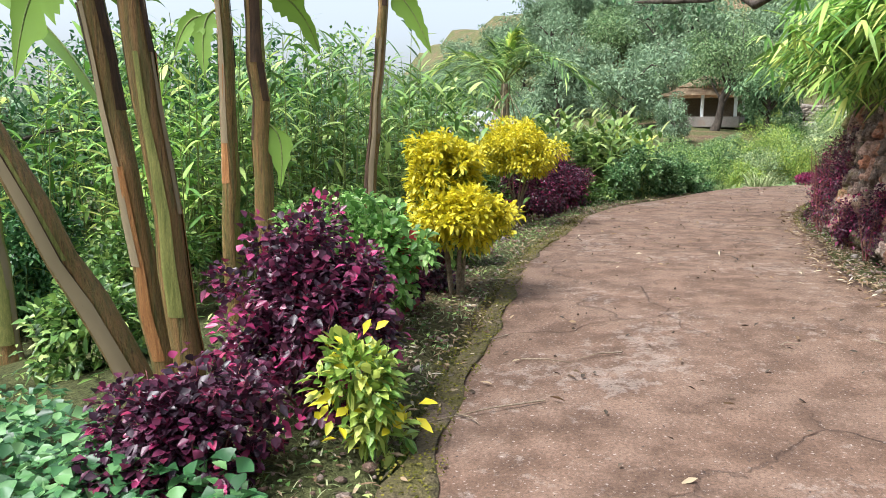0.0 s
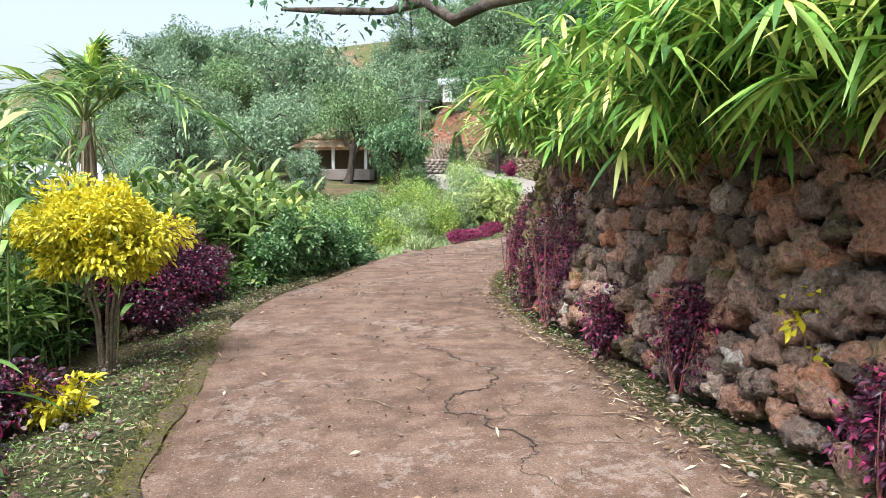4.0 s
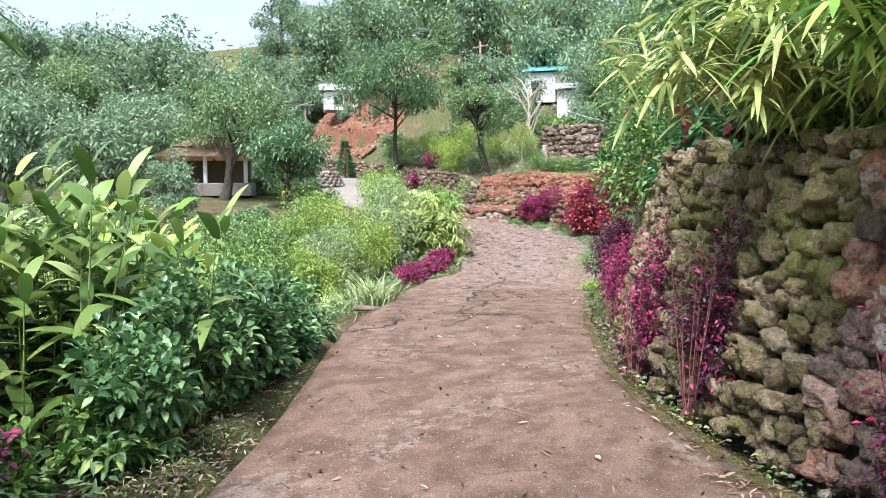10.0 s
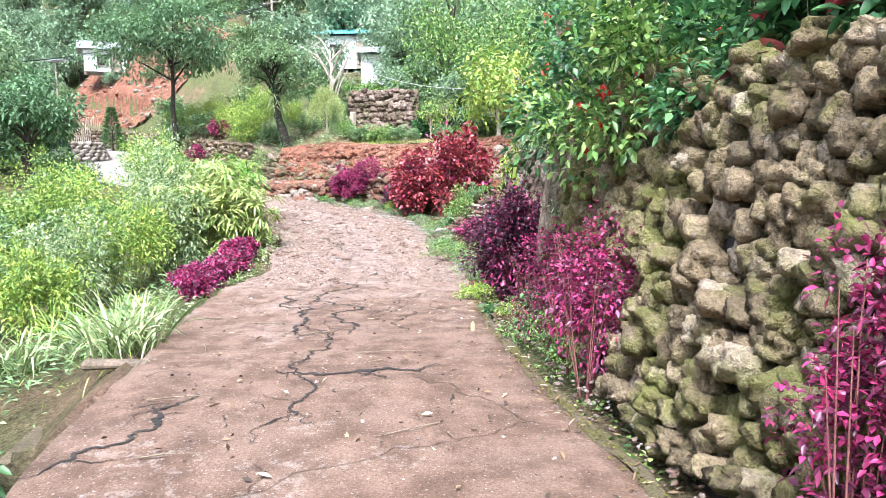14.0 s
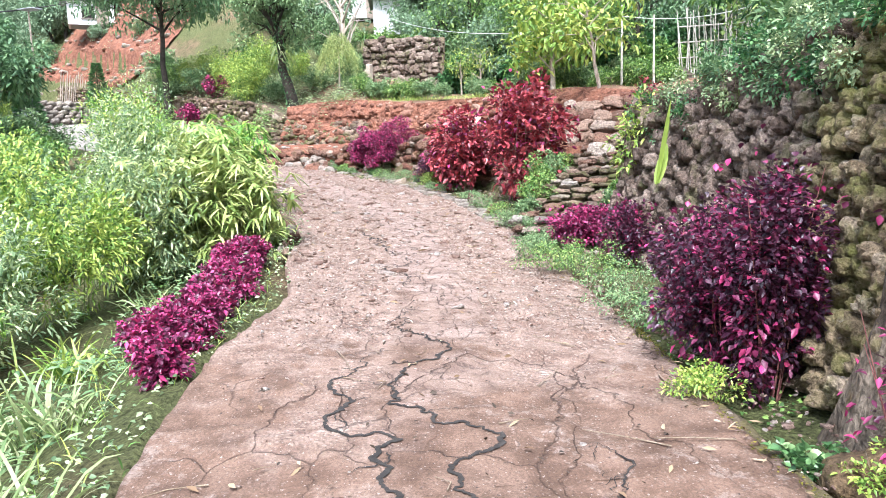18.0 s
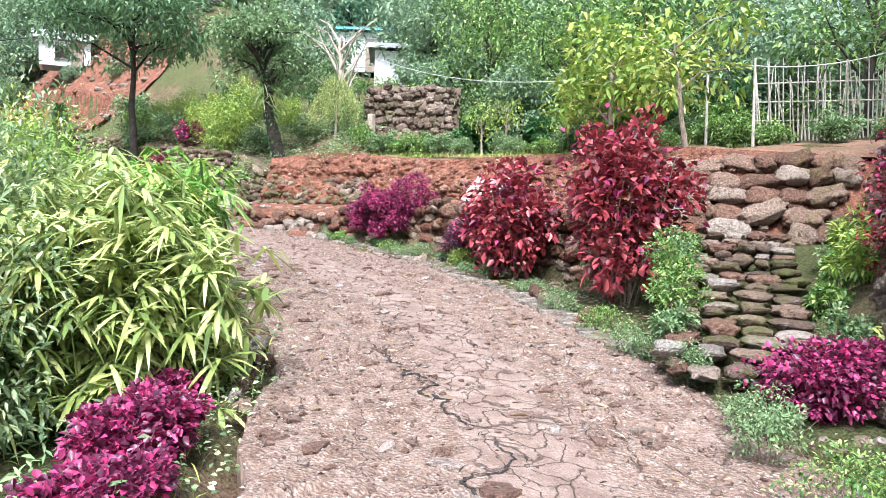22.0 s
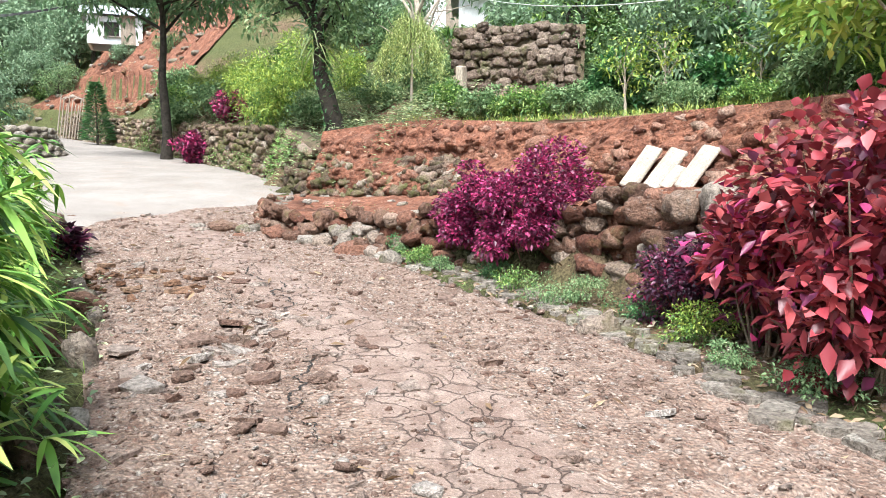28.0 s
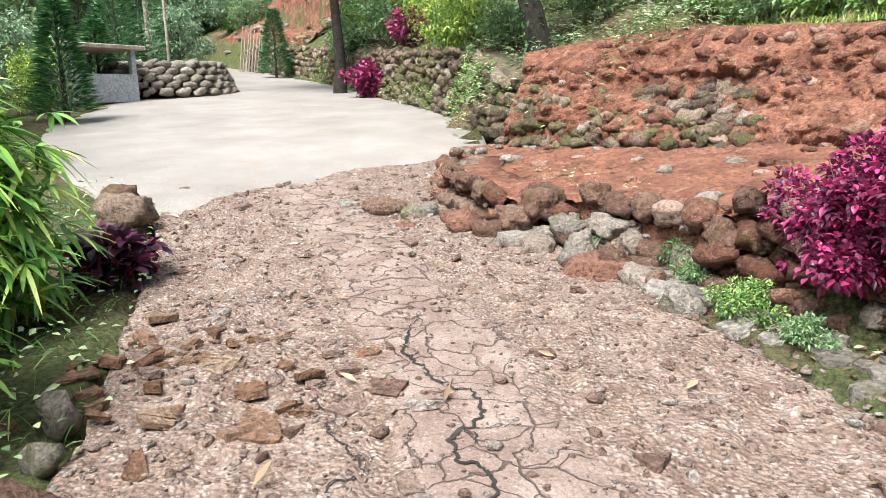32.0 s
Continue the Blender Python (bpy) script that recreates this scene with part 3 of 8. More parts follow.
# ---- the lie of the land ----
# Rows: left edge x, y; right edge x, y; height of the road.
EDGES = [
    (-2.4, -12, 0.9, -13, 0.2), (-1.9, -7.5, 1.3, -8.5, 0.2), (-1.4, -4.2, 1.85, -5.0, 0.2), (-1.0, -1.6, 2.35, -1.8, 0.2), (-0.35, 0.5, 2.8, 0.4, 0.17), (0.5, 3.2, 3.5, 2.4, 0.12),
    (1.5, 5.4, 4.5, 4.2, 0.08), (2.5, 7.6, 5.4, 6.1, 0.03), (3.8, 9.5, 6.6, 8.1, 0.0), (5.3, 10.9, 7.8, 9.6, 0.0), (7.7, 13.3, 9.4, 10.95, -0.02),
    (9.2, 14.5, 10.8, 12.0, -0.06), (11.0, 16.0, 12.9, 13.4, -0.15), (13.2, 17.6, 14.7, 14.4, -0.22), (15.2, 18.6, 16.4, 15.4, -0.25), (16.8, 20.0, 18.3, 16.7, -0.22),
    (18.4, 21.1, 20.5, 18.3, -0.15), (20.0, 23.0, 22.8, 20.3, -0.05), (21.2, 24.7, 24.4, 22.4, 0.07), (22.7, 27.0, 25.9, 25.2, 0.2), (24.0, 29.4, 27.2, 27.9, 0.38),
    (25.2, 32.2, 28.6, 31.0, 0.62), (25.5, 35.5, 30.5, 33.5, 0.95), (27.0, 41.5, 32.6, 36.7, 1.4), (29.5, 46.0, 35.0, 42.0, 1.85), (34.8, 52.6, 38.6, 51.0, 2.65),
    (38.5, 62.0, 42.4, 64.3, 3.8), (43.0, 79.0, 46.0, 79.4, 5.2), (52.0, 110.0, 55.0, 109.0, 8.0)]
E_ = np.array(EDGES)


def smooth_rows(rows, per=24):
    """A Catmull-Rom line through rows."""
    out = []
    for i in range(len(rows) - 1):
        p0, p1, p2, p3 = rows[max(i - 1, 0)], rows[i], rows[i + 1], rows[min(i + 2, len(rows) - 1)]
        for s in np.arange(per) / per:
            out.append(0.5 * (2 * p1 + (p2 - p0) * s + (2 * p0 - 5 * p1 + 4 * p2 - p3) * s**2 + (3 * p1 - p0 - 3 * p2 + p3) * s**3))
    out.append(rows[-1])
    return np.array(out)


PER = 24
FINE = smooth_rows(E_, PER)
LEFT, RIGHT, ROADZ = FINE[:, 0:2], FINE[:, 2:4], FINE[:, 4]
MID = (LEFT + RIGHT) / 2
HALF = np.linalg.norm(RIGHT - LEFT, axis=1) / 2
ALONG = np.r_[0, np.cumsum(np.linalg.norm(np.diff(MID, axis=0), axis=1))]
ALONG -= ALONG[2 * PER]
ACROSS = unit(RIGHT - LEFT)
ROWPOS = np.arange(len(FINE)) / PER

# Height over the road at seven distances beyond its right edge, row by row.
RIGHT_PROFILES = [
    (0, ((0, 0), (1.05, -0.04), (1.5, 1.6), (5, 2.1), (20, 4.5), (60, 12), (400, 60))),
    (10, ((0, 0), (0.8, -0.02), (1.25, 1.8), (5, 2.3), (20, 5.0), (60, 14), (400, 60))),
    (13, ((0, 0), (1.3, 0.03), (1.9, 2.3), (5, 2.7), (20, 5.5), (60, 16), (400, 60))),
    (15, ((0, 0), (1.55, 0.08), (2.2, 1.9), (5, 2.5), (20, 5.5), (60, 16), (400, 60))),
    (16.2, ((0, 0), (1.0, 0.12), (2.5, 0.5), (5.0, 1.2), (6.6, 2.5), (12, 3.2), (400, 70))),
    (17, ((0, 0), (1.75, 0.0), (2.05, 0.9), (5.4, 1.2), (6.6, 2.5), (12, 3.1), (400, 70))),
    (18, ((0, 0), (1.3, 0.0), (1.6, 1.0), (4.6, 1.2), (5.6, 2.4), (11, 2.9), (400, 70))),
    (20, ((0, 0), (0.45, 0.0), (0.75, 0.4), (3.6, 0.75), (4.7, 2.1), (10, 2.6), (400, 70))),
    (21.5, ((0, 0), (0.2, 0.05), (0.5, 0.2), (1.8, 0.25), (2.9, 1.75), (9, 2.3), (400, 70))),
    (23, ((0, 0), (0.6, 0.0), (1.0, 1.3), (3, 2.2), (8, 3.6), (60, 22), (400, 60))),
    (28, ((0, 0), (0.3, 0.0), (0.8, 1.3), (3, 2.4), (8, 4.4), (60, 22), (400, 60)))]
LEFT_PROFILES = [
    (0, ((0, 0), (0.5, -0.02), (1.4, -0.12), (4, -0.6), (14, -2.0), (60, 0), (400, 60))),
    (8, ((0, 0), (0.4, -0.03), (1.2, -0.25), (4, -0.9), (14, -2.0), (60, 0), (400, 60))),
    (10.6, ((0, 0), (0.15, -0.05), (0.6, -0.8), (4, -1.1), (14, -2.0), (60, 1), (400, 60))),
    (12, ((0, 0), (0.3, -0.05), (1.0, -0.4), (4, -1.0), (14, -1.6), (60, 3), (400, 60))),
    (19, ((0, 0), (0.5, -0.05), (1.2, -0.25), (4, -0.5), (14, -0.4), (60, 6), (400, 60))),
    (22, ((0, 0), (0.5, 0.0), (1.2, 0.0), (4, 0.0), (14, 0.6), (60, 8), (400, 60))),
    (28, ((0, 0), (0.5, 0.0), (1.2, 0.0), (4, 0.2), (14, 1.0), (60, 8), (400, 60)))]


GUTTER = ((0, 0.0), (4, -0.03), (6, -0.12), (7.5, -0.17), (12.5, -0.17), (14, -0.06), (15, 0.02), (28, 0.0))
RIGHT_PROFILES = [(r, (p[0], (min(0.12, p[1][0] / 2), float(np.interp(r, *zip(*GUTTER)))), (p[1][0], p[1][1] + float(np.interp(r, *zip(*GUTTER)))) if r < 14 else p[1], *p[2:])) for r, p in RIGHT_PROFILES[:1] + [(q, RIGHT_PROFILES[1][1]) for q in (4, 6, 7.5)] + RIGHT_PROFILES[1:]]


def profile(table, row, far):
    rows = np.array([r for r, _ in table], float)
    vals = np.array([v for _, v in table], float)
    k = np.clip(np.searchsorted(rows, row) - 1, 0, len(rows) - 2)
    f = np.clip((row - rows[k]) / (rows[k + 1] - rows[k]), 0, 1)[:, None, None]
    v = vals[k] * (1 - f) + vals[k + 1] * f
    out = np.zeros(len(far))
    for j in range(v.shape[1] - 1):
        a, b = v[:, j], v[:, j + 1]
        s = (far >= a[:, 0]) & (far <= b[:, 0])
        out[s] = (a[:, 1] + (b[:, 1] - a[:, 1]) * (far - a[:, 0]) / (b[:, 0] - a[:, 0]))[s]
    out[far > v[:, -1, 0]] = v[:, -1, 1][far > v[:, -1, 0]]
    return out


def hill(xy):
    """The wide slope that the village lies on."""
    s = xy[:, 0] * 0.8 + xy[:, 1] * 0.6
    h = np.interp(s, (-50, 0, 30, 48, 76, 90, 130, 300), (-4, -2, 0.5, 3, 11, 16, 28, 45))
    return np.where(h > 0, h * np.clip((xy[:, 0] + 2) / 34, 0.12, 1), h)


def wide_w(xy, v, e):
    s = xy[:, 0] * 0.8 + xy[:, 1] * 0.6
    w = np.clip((e - 5) / 10, 0, 1)
    return np.where(v > 0, w * np.clip((s - 38) / 12, 0, 1), w)


def lie(xy):
    """Height of the ground, row of the road and signed distance beyond its edge (right +, left -), for points."""
    xy = np.atleast_2d(np.asarray(xy, float))
    best, idx = np.full(len(xy), 1e18), np.zeros(len(xy), int)
    for i in range(0, len(MID), 2):
        d = ((xy - MID[i]) ** 2).sum(1)
        s = d < best
        best[s], idx[s] = d[s], i
    v = ((xy - MID[idx]) * ACROSS[idx]).sum(1)
    off = np.sqrt(best)
    v = np.where(off > 6, np.sign(v) * off, v)
    row = ROWPOS[idx]
    e = np.abs(v) - HALF[idx]
    h = ROADZ[idx].copy()
    r, l = (e > 0) & (v > 0), (e > 0) & (v <= 0)
    if r.any():
        h[r] += profile(RIGHT_PROFILES, row[r], e[r])
    if l.any():
        h[l] += profile(LEFT_PROFILES, row[l], e[l])
    far_rise = 4.5 * np.exp(-((xy[:, 0] - 50) ** 2 + (xy[:, 1] - 62) ** 2) / 120.0) * np.clip((e - 1.5) / 8, 0, 1) * (v > 0)
    inside = e <= 0
    h = np.where(inside, h, (1 - wide_w(xy, v, e)) * h + wide_w(xy, v, e) * hill(xy))
    h = h + far_rise
    return h, row, np.where(inside, -1e-6, np.sign(v) * e)


def ground_z(x, y):
    return float(lie([(x, y)])[0][0])


def beside(row, off):
    """A place beside the road: off metres beyond the right edge (or, below 0, the left one)."""
    i = int(np.clip(row * PER, 0, len(FINE) - 1))
    p = RIGHT[i] + ACROSS[i] * off if off >= 0 else LEFT[i] + ACROSS[i] * off
    return (float(p[0]), float(p[1]), ground_z(*p))


# ---- ground: one sheet, close-meshed along the road ----
def build_ground():
    offs_r = np.array([0, 0.2, 0.45, 0.6, 0.8, 1.0, 1.2, 1.4, 1.6, 1.8, 2.2, 2.7, 3.3, 3.9, 4.5, 5.2, 6.0, 7.5, 10, 14, 20, 30, 45, 60, 100, 180, 400.0])
    offs_l = np.array([0, 0.15, 0.3, 0.5, 0.75, 1.0, 1.3, 1.8, 2.5, 3.3, 4.2, 5.5, 7, 9, 12, 16, 22, 30, 45, 60, 100, 180, 400.0])
    n = 330
    gx = np.r_[np.linspace(-380, -30, 16), np.linspace(-28, 72, n), np.linspace(76, 420, 16)]
    gy = np.r_[np.linspace(-380, -22, 16), np.linspace(-20, 90, n), np.linspace(94, 420, 16)]
    X, Y = np.meshgrid(gx, gy)
    xy = np.stack([X.ravel(), Y.ravel()], 1)
    h, row, e = lie(xy)
    lump = np.array([noise.noise((x * 0.9, y * 0.9, 0.0)) for x, y in xy])
    wide = np.array([noise.noise((x * 0.05, y * 0.05, 3.0)) for x, y in xy])
    h = h + np.clip(np.abs(e) - 0.3, 0, 1) * lump * 0.08 + np.clip(np.abs(e) - 12, 0, 60) / 60 * wide * 4
    h = np.where(np.abs(e) < 0.01, h - 0.22, h)
    behind = np.interp(row, (16.9, 18, 19, 20, 20.6, 21.5), (1.9, 1.4, 1.1, 0.5, 0.15, 0.25)) + 0.1
    h = np.where((row > 15.9) & (row < 22.4) & (e > behind) & (e < 7), h - np.where(e > behind + 0.4, 1.0, 0.45), h)
    V = np.c_[xy, h]
    m = len(gx)
    i, j = np.meshgrid(np.arange(len(gy) - 1), np.arange(m - 1), indexing="ij")
    F = np.stack([i * m + j, i * m + j + 1, (i + 1) * m + j + 1, (i + 1) * m + j], -1).reshape(-1, 4)
    tagged(new("ground", mesh_of("ground", V, F, M_GROUND, True)), "brown soil ground with sparse grass", "ground", "", "structure")


build_ground()


def relief(x, y, row, share):
    """Height of the broken crust over the lane: loose plates to the sides of a sounder middle strip."""
    wear = float(np.interp(row, (10.0, 13.0, 20.8, 21.8), (0.0, 1.0, 1.0, 0.0)))
    base = 0.6 * noise.noise((x * 1.3, y * 1.3, 1.0)) + 0.4 * noise.noise((x * 5, y * 5, 2.0))
    if wear <= 0:
        return 0.012 * base
    wx, wy = x + 0.12 * noise.noise((x * 3, y * 3, 7.0)), y + 0.12 * noise.noise((x * 3, y * 3, 8.0))
    near = noise.voronoi((wx * 2.6, wy * 2.6, 0.3))[1][0]
    small = noise.voronoi((wx * 6.5, wy * 6.5, 0.7))[1][0]
    plate = math.sin(near[0] * 91.7 + near[1] * 47.3) * 0.5 + 0.5
    chip = math.sin(small[0] * 57.1 + small[1] * 83.9) * 0.5 + 0.5
    wander = 0.16 * noise.noise((x * 0.5, y * 0.5, 4.0))
    side = min(1.0, max(0.0, (abs(share - 0.48 + wander) - 0.13) / 0.05))
    return (0.012 + 0.012 * wear) * base + wear * (0.016 * (1 - side) + side * (0.022 * (plate > 0.62) + 0.012 * (chip > 0.7) - 0.012))


def strip(name, rows, inner, outer, lift, mat, label, category, step=0.15, uneven=0.0, thick=0.12, cells=3, kind="structure", parent=None, skew=0.0):
    """A raised strip along the road from one row to another, between two offsets (0 to 1 across the road; past it, metres beyond an edge)."""
    total = [int(rows[0] * PER), int(rows[1] * PER)]
    s0, s1 = ALONG[total[0]], ALONG[min(total[1], len(ALONG) - 1)]
    st = np.r_[np.arange(s0, s1, step), s1 + step]
    V, UV = [], []
    for s_row in st:
        for k in range(cells + 1):
            f = inner + (outer - inner) * k / cells
            s = s_row
            if skew:
                fade = max(0.0, 1 - (s_row - s0) / 4)
                s = s_row + fade * (skew * f + 0.3 * noise.noise((f * 5, 1.0, 9.0)) + 0.12 * noise.noise((f * 17, 4.0, 9.0)))
            a, b = [np.array([np.interp(s, ALONG, S[:, 0]), np.interp(s, ALONG, S[:, 1])]) for S in (LEFT, RIGHT)]
            z = np.interp(s, ALONG, ROADZ) - (0.05 if skew and s_row == st[0] else 0.0)
            w = np.linalg.norm(b - a)
            p = a + (b - a) * f
            q = noise.noise((p[0] * 1.3, p[1] * 1.3, 1.0)) * 0.6 + noise.noise((p[0] * 5, p[1] * 5, 2.0)) * 0.4
            edge = 0.0 if 0 < k < cells else noise.noise((s * 2.1, k, 5.0)) * uneven * 2.0
            p = p + unit(b - a) * edge
            V.append((p[0], p[1], z + lift + (relief(p[0], p[1], float(np.interp(s, ALONG, ROWPOS)), f) if name[:4] == "road" and not skew else q * uneven)))
            UV.append((s, (f - 0.5) * w))
    V, m, r = np.array(V), cells + 1, len(st)
    i, j = np.meshgrid(np.arange(r - 1), np.arange(cells), indexing="ij")
    F = np.stack([i * m + j, i * m + j + 1, (i + 1) * m + j + 1, (i + 1) * m + j], -1).reshape(-1, 4)
    n = len(V)
    low = V[np.r_[np.arange(r) * m, np.arange(r) * m + cells]] - np.array([0, 0, thick])
    k = np.arange(r - 1)
    F = np.r_[F, np.stack([k * m, (k + 1) * m, n + k + 1, n + k], -1), np.stack([k * m + cells, n + r + k, n + r + k + 1, (k + 1) * m + cells], -1)]
    me = mesh_of(name, np.r_[V, low], F, mat, False)
    uvs = np.array(UV + [UV[i] for i in np.arange(r) * m] + [UV[i] for i in np.arange(r) * m + cells], np.float32)
    lay = me.uv_layers.new(name="along")
    lay.data.foreach_set("uv", uvs[F.ravel()].ravel())
    ob = new(name, me)
    if parent:
        ob.parent = parent
        return ob
    return tagged(ob, label, category, "", kind)


strip("road", (0, 12), 0.0, 1.0, 0.0, M_ROAD, "cracked red-brown village concrete lane", "road", 0.14, 0.012, 0.2, 22)
strip("road_broken", (12, 22.6), 0.0, 1.0, 0.0, M_ROAD, "broken reddish concrete lane worn down to stones", "road", 0.05, 0.03, 0.2, 64)
strip("road_slab", (21.05, 28), -0.06, 1.14, 0.035, M_CONCRETE, "smooth pale concrete lane curving uphill", "road", 0.25, 0.012, 0.25, 40, skew=2.4)
strip("kerb_left", (2, 6.6), -0.02, 0.02, 0.008, M_MOSS, "low mossy concrete kerb along the lane", "kerb", 0.05, 0.045, 0.25, 9)
strip("kerb_right", (6.4, 12.4), 0.988, 1.018, 0.008, M_MOSS, "low mossy concrete kerb beside the gutter", "kerb", 0.09, 0.03, 0.32, 6)

# ---- stones ----
def stone_meshes(n, mat, squash=(1.0, 0.8, 0.75), level=2, name="stone", rough=0.22, corner=0.0):
    out = []
    for k in range(n):
        bm = bmesh.new()
        bmesh.ops.create_icosphere(bm, subdivisions=level, radius=0.5)
        seed = k * 7.3
        for v in bm.verts:
            d = v.co.normalized()
            if corner:
                c = Vector([max(-1, min(1, x * 1.5)) for x in d])
                d = d.lerp(c, corner)
            f = 1 + rough * noise.noise(d * 1.6 + Vector((seed, 0, 0))) * 1.5 + rough * 0.75 * noise.noise(d * 4 + Vector((0, seed, 0))) + rough * 0.55 * noise.noise(d * 9 + Vector((0, 0, seed)))
            v.co = Vector([a * b * f * 0.5 for a, b in zip(d, squash)])
        out.append(bm_mesh(name, bm, mat, True))
    return out


def arrays_of(me):
    v = np.empty(len(me.vertices) * 3, np.float32)
    me.vertices.foreach_get("co", v)
    f = np.empty(len(me.loops), np.int32)
    me.loops.foreach_get("vertex_index", f)
    return v.reshape(-1, 3), f.reshape(-1, 3)


def joined(name, metas, mats, mat, parent=None, smooth=True, label=""):
    """One mesh of many placed copies of small triangle meshes."""
    V, F, n0 = [], [], 0
    data = [arrays_of(m) for m in metas]
    for k, m in mats:
        v, f = data[k % len(data)]
        A = np.array(m)
        V.append(v @ A[:3, :3].T + A[:3, 3])
        F.append(f + n0)
        n0 += len(v)
    ob = new(name, mesh_of(name, np.concatenate(V), np.concatenate(F), mat, smooth))
    ob.parent = parent
    return tagged(ob, label, kind="stuff")


def matrix(p, axes, scale):
    M = Matrix.Identity(4)
    for c in range(3):
        for r in range(3):
            M[r][c] = axes[c][r] * scale[c]
    M.translation = p
    return M


def stone_face(parent, foot, head, metas, mat, size=(0.26, 0.2), keep=300, near=None, name="stone", skip=0.0, spread=0.12):
    """Courses of stones over the face between a foot line and a head line (arrays of points)."""
    foot, head = np.asarray(foot, float), np.asarray(head, float)
    s = np.r_[0, np.cumsum(np.linalg.norm(np.diff(foot, axis=0), axis=1))]
    at = lambda L, q: np.array([np.interp(q, s, L[:, c]) for c in range(3)])  # noqa: E731
    rise = np.linalg.norm(head - foot, axis=1)
    placed = []
    for _ in range(int(s[-1] * rise.mean() / (size[0] * size[1]) * 0.9)):
        q = rng.uniform(0, s[-1])
        f, t = at(foot, q), at(head, q)
        z = unit(t - f)
        x = unit(at(foot, min(q + 0.2, s[-1])) - at(foot, max(q - 0.2, 0.0)) + 1e-6)
        y = unit(np.cross(z, x))
        c = size[1] * rng.uniform(0.25, 0.5)
        placed.append((rng.integers(0, 99), matrix(f + (t - f) * rng.uniform(0.01, 0.97) - y * 0.03, (x, y, z), (c * rng.uniform(1.0, 1.6), c * 1.2, c)), 1e6))
    k, h = 0, 0.0
    while h < rise.max():
        course = size[1] * rng.uniform(0.8, 1.25)
        q = rng.uniform(0, size[0])
        while q < s[-1]:
            w = size[0] * rng.uniform(0.6, 1.4)
            f, t = at(foot, q + w / 2), at(head, q + w / 2)
            R = np.linalg.norm(t - f)
            hh = h + course / 2 + rng.normal(0, 0.05) + 0.09 * noise.noise((q * 0.8, h, 4.0))
            if hh < R and rng.uniform() > skip:
                x = unit(at(foot, q + w) - at(foot, q) + 1e-6)
                z = unit(t - f)
                y = unit(np.cross(z, x))
                ang = rng.normal(0, 0.25)
                x2, z2 = x * math.cos(ang) + z * math.sin(ang), z * math.cos(ang) - x * math.sin(ang)
                p = f + z * hh + y * rng.normal(0, 0.035)
                big = rng.uniform(1 - spread, 1 + spread)
                placed.append((rng.integers(0, 99), matrix(p, (x2, y, z2), (w * 1.06 * big, rng.uniform(0.22, 0.34), course * 1.1 * big)), q))
            q += w
        h += course
        k += 1
    if near is None:
        whole = sorted(placed, key=lambda p: p[2] > 1e5)
        mine, rest = whole[:keep], whole[keep:]
    else:
        inside = [p for p in placed if near[0] <= p[2] <= near[1]]
        mine = inside[:keep]
        ids = {id(p) for p in mine}
        rest = [p for p in placed if id(p) not in ids]
    for n, m, _ in mine:
        ob = new(name, metas[n % len(metas)])
        ob.parent, ob.matrix_basis = parent, m
    if rest:
        joined("far_stones", metas, [(n, m) for n, m, _ in rest], mat, parent)


def wall_lines(rows, foot_off, head_off, foot_h, head_h, step=0.25):
    """Foot and head lines of a wall beside the road; offsets and heights are functions of the row."""
    F, H = [], []
    for r in np.arange(rows[0], rows[1], step / 2.2):
        i = r * PER
        get = lambda S: np.array([np.interp(i, np.arange(len(S)), S[:, c]) for c in range(2)])  # noqa: E731
        a, n, z = get(RIGHT), get(ACROSS), float(np.interp(i, np.arange(len(ROADZ)), ROADZ))
        F.append([*(a + n * foot_off(r)), z + foot_h(r)])
        H.append([*(a + n * head_off(r)), z + head_h(r)])
    return np.array(F), np.array(H)


def wall_backing(name, F, H, mat, label, category="wall", inset=0.06):
    """The solid body behind a stone face."""
    deep = unit(np.cross(np.gradient(F, axis=0), [0, 0, 1.0]))
    m = len(F)
    V = np.r_[F + deep * inset - [0, 0, 0.15], H + deep * inset, H + deep * 0.7, F + deep * 0.7 - [0, 0, 0.15]]
    k = np.arange(m - 1)
    Q = np.r_[np.stack([k, k + 1, m + k + 1, m + k], -1), np.stack([m + k, m + k + 1, 2 * m + k + 1, 2 * m + k], -1), np.stack([2 * m + k, 2 * m + k + 1, 3 * m + k + 1, 3 * m + k], -1), [[0, m, 2 * m, 3 * m], [m - 1, 4 * m - 1, 3 * m - 1, 2 * m - 1]]]
    return tagged(new(name, mesh_of(name, V, Q, mat)), label, category, "", "structure")

# ---- stone walls, stair and bank ----
M_UPSTONE = stone_mat("lane_wall_stone", [(0.0, (0.10, 0.07, 0.05)), (0.5, (0.20, 0.14, 0.10)), (0.85, (0.30, 0.21, 0.15)), (1.0, (0.42, 0.36, 0.30))], 0.5, (0.07, 0.08, 0.02), 0.4)
M_TERRACE = grain_mat("terrace_soil", (0.13, 0.085, 0.05), (0.26, 0.15, 0.095), 1.6, 22, 0.95, 1.0, 0.1, (0.10, 0.11, 0.04))
STONES_A = stone_meshes(10, M_WALLSTONE, (1.0, 0.8, 0.95), 3, "stone", 0.36, 0.5)
STONES_M = stone_meshes(10, M_MOSSSTONE, (1.0, 0.8, 0.95), 3, "stone", 0.27, 0.42)
STONES_B = stone_meshes(8, M_BANKSTONE, (1.0, 0.8, 0.8), 3, "stone", 0.26, 0.42)
STONES_R = stone_meshes(6, M_REDSTONE, (1.0, 0.8, 0.75), 2, "stone", 0.4, 0.5)
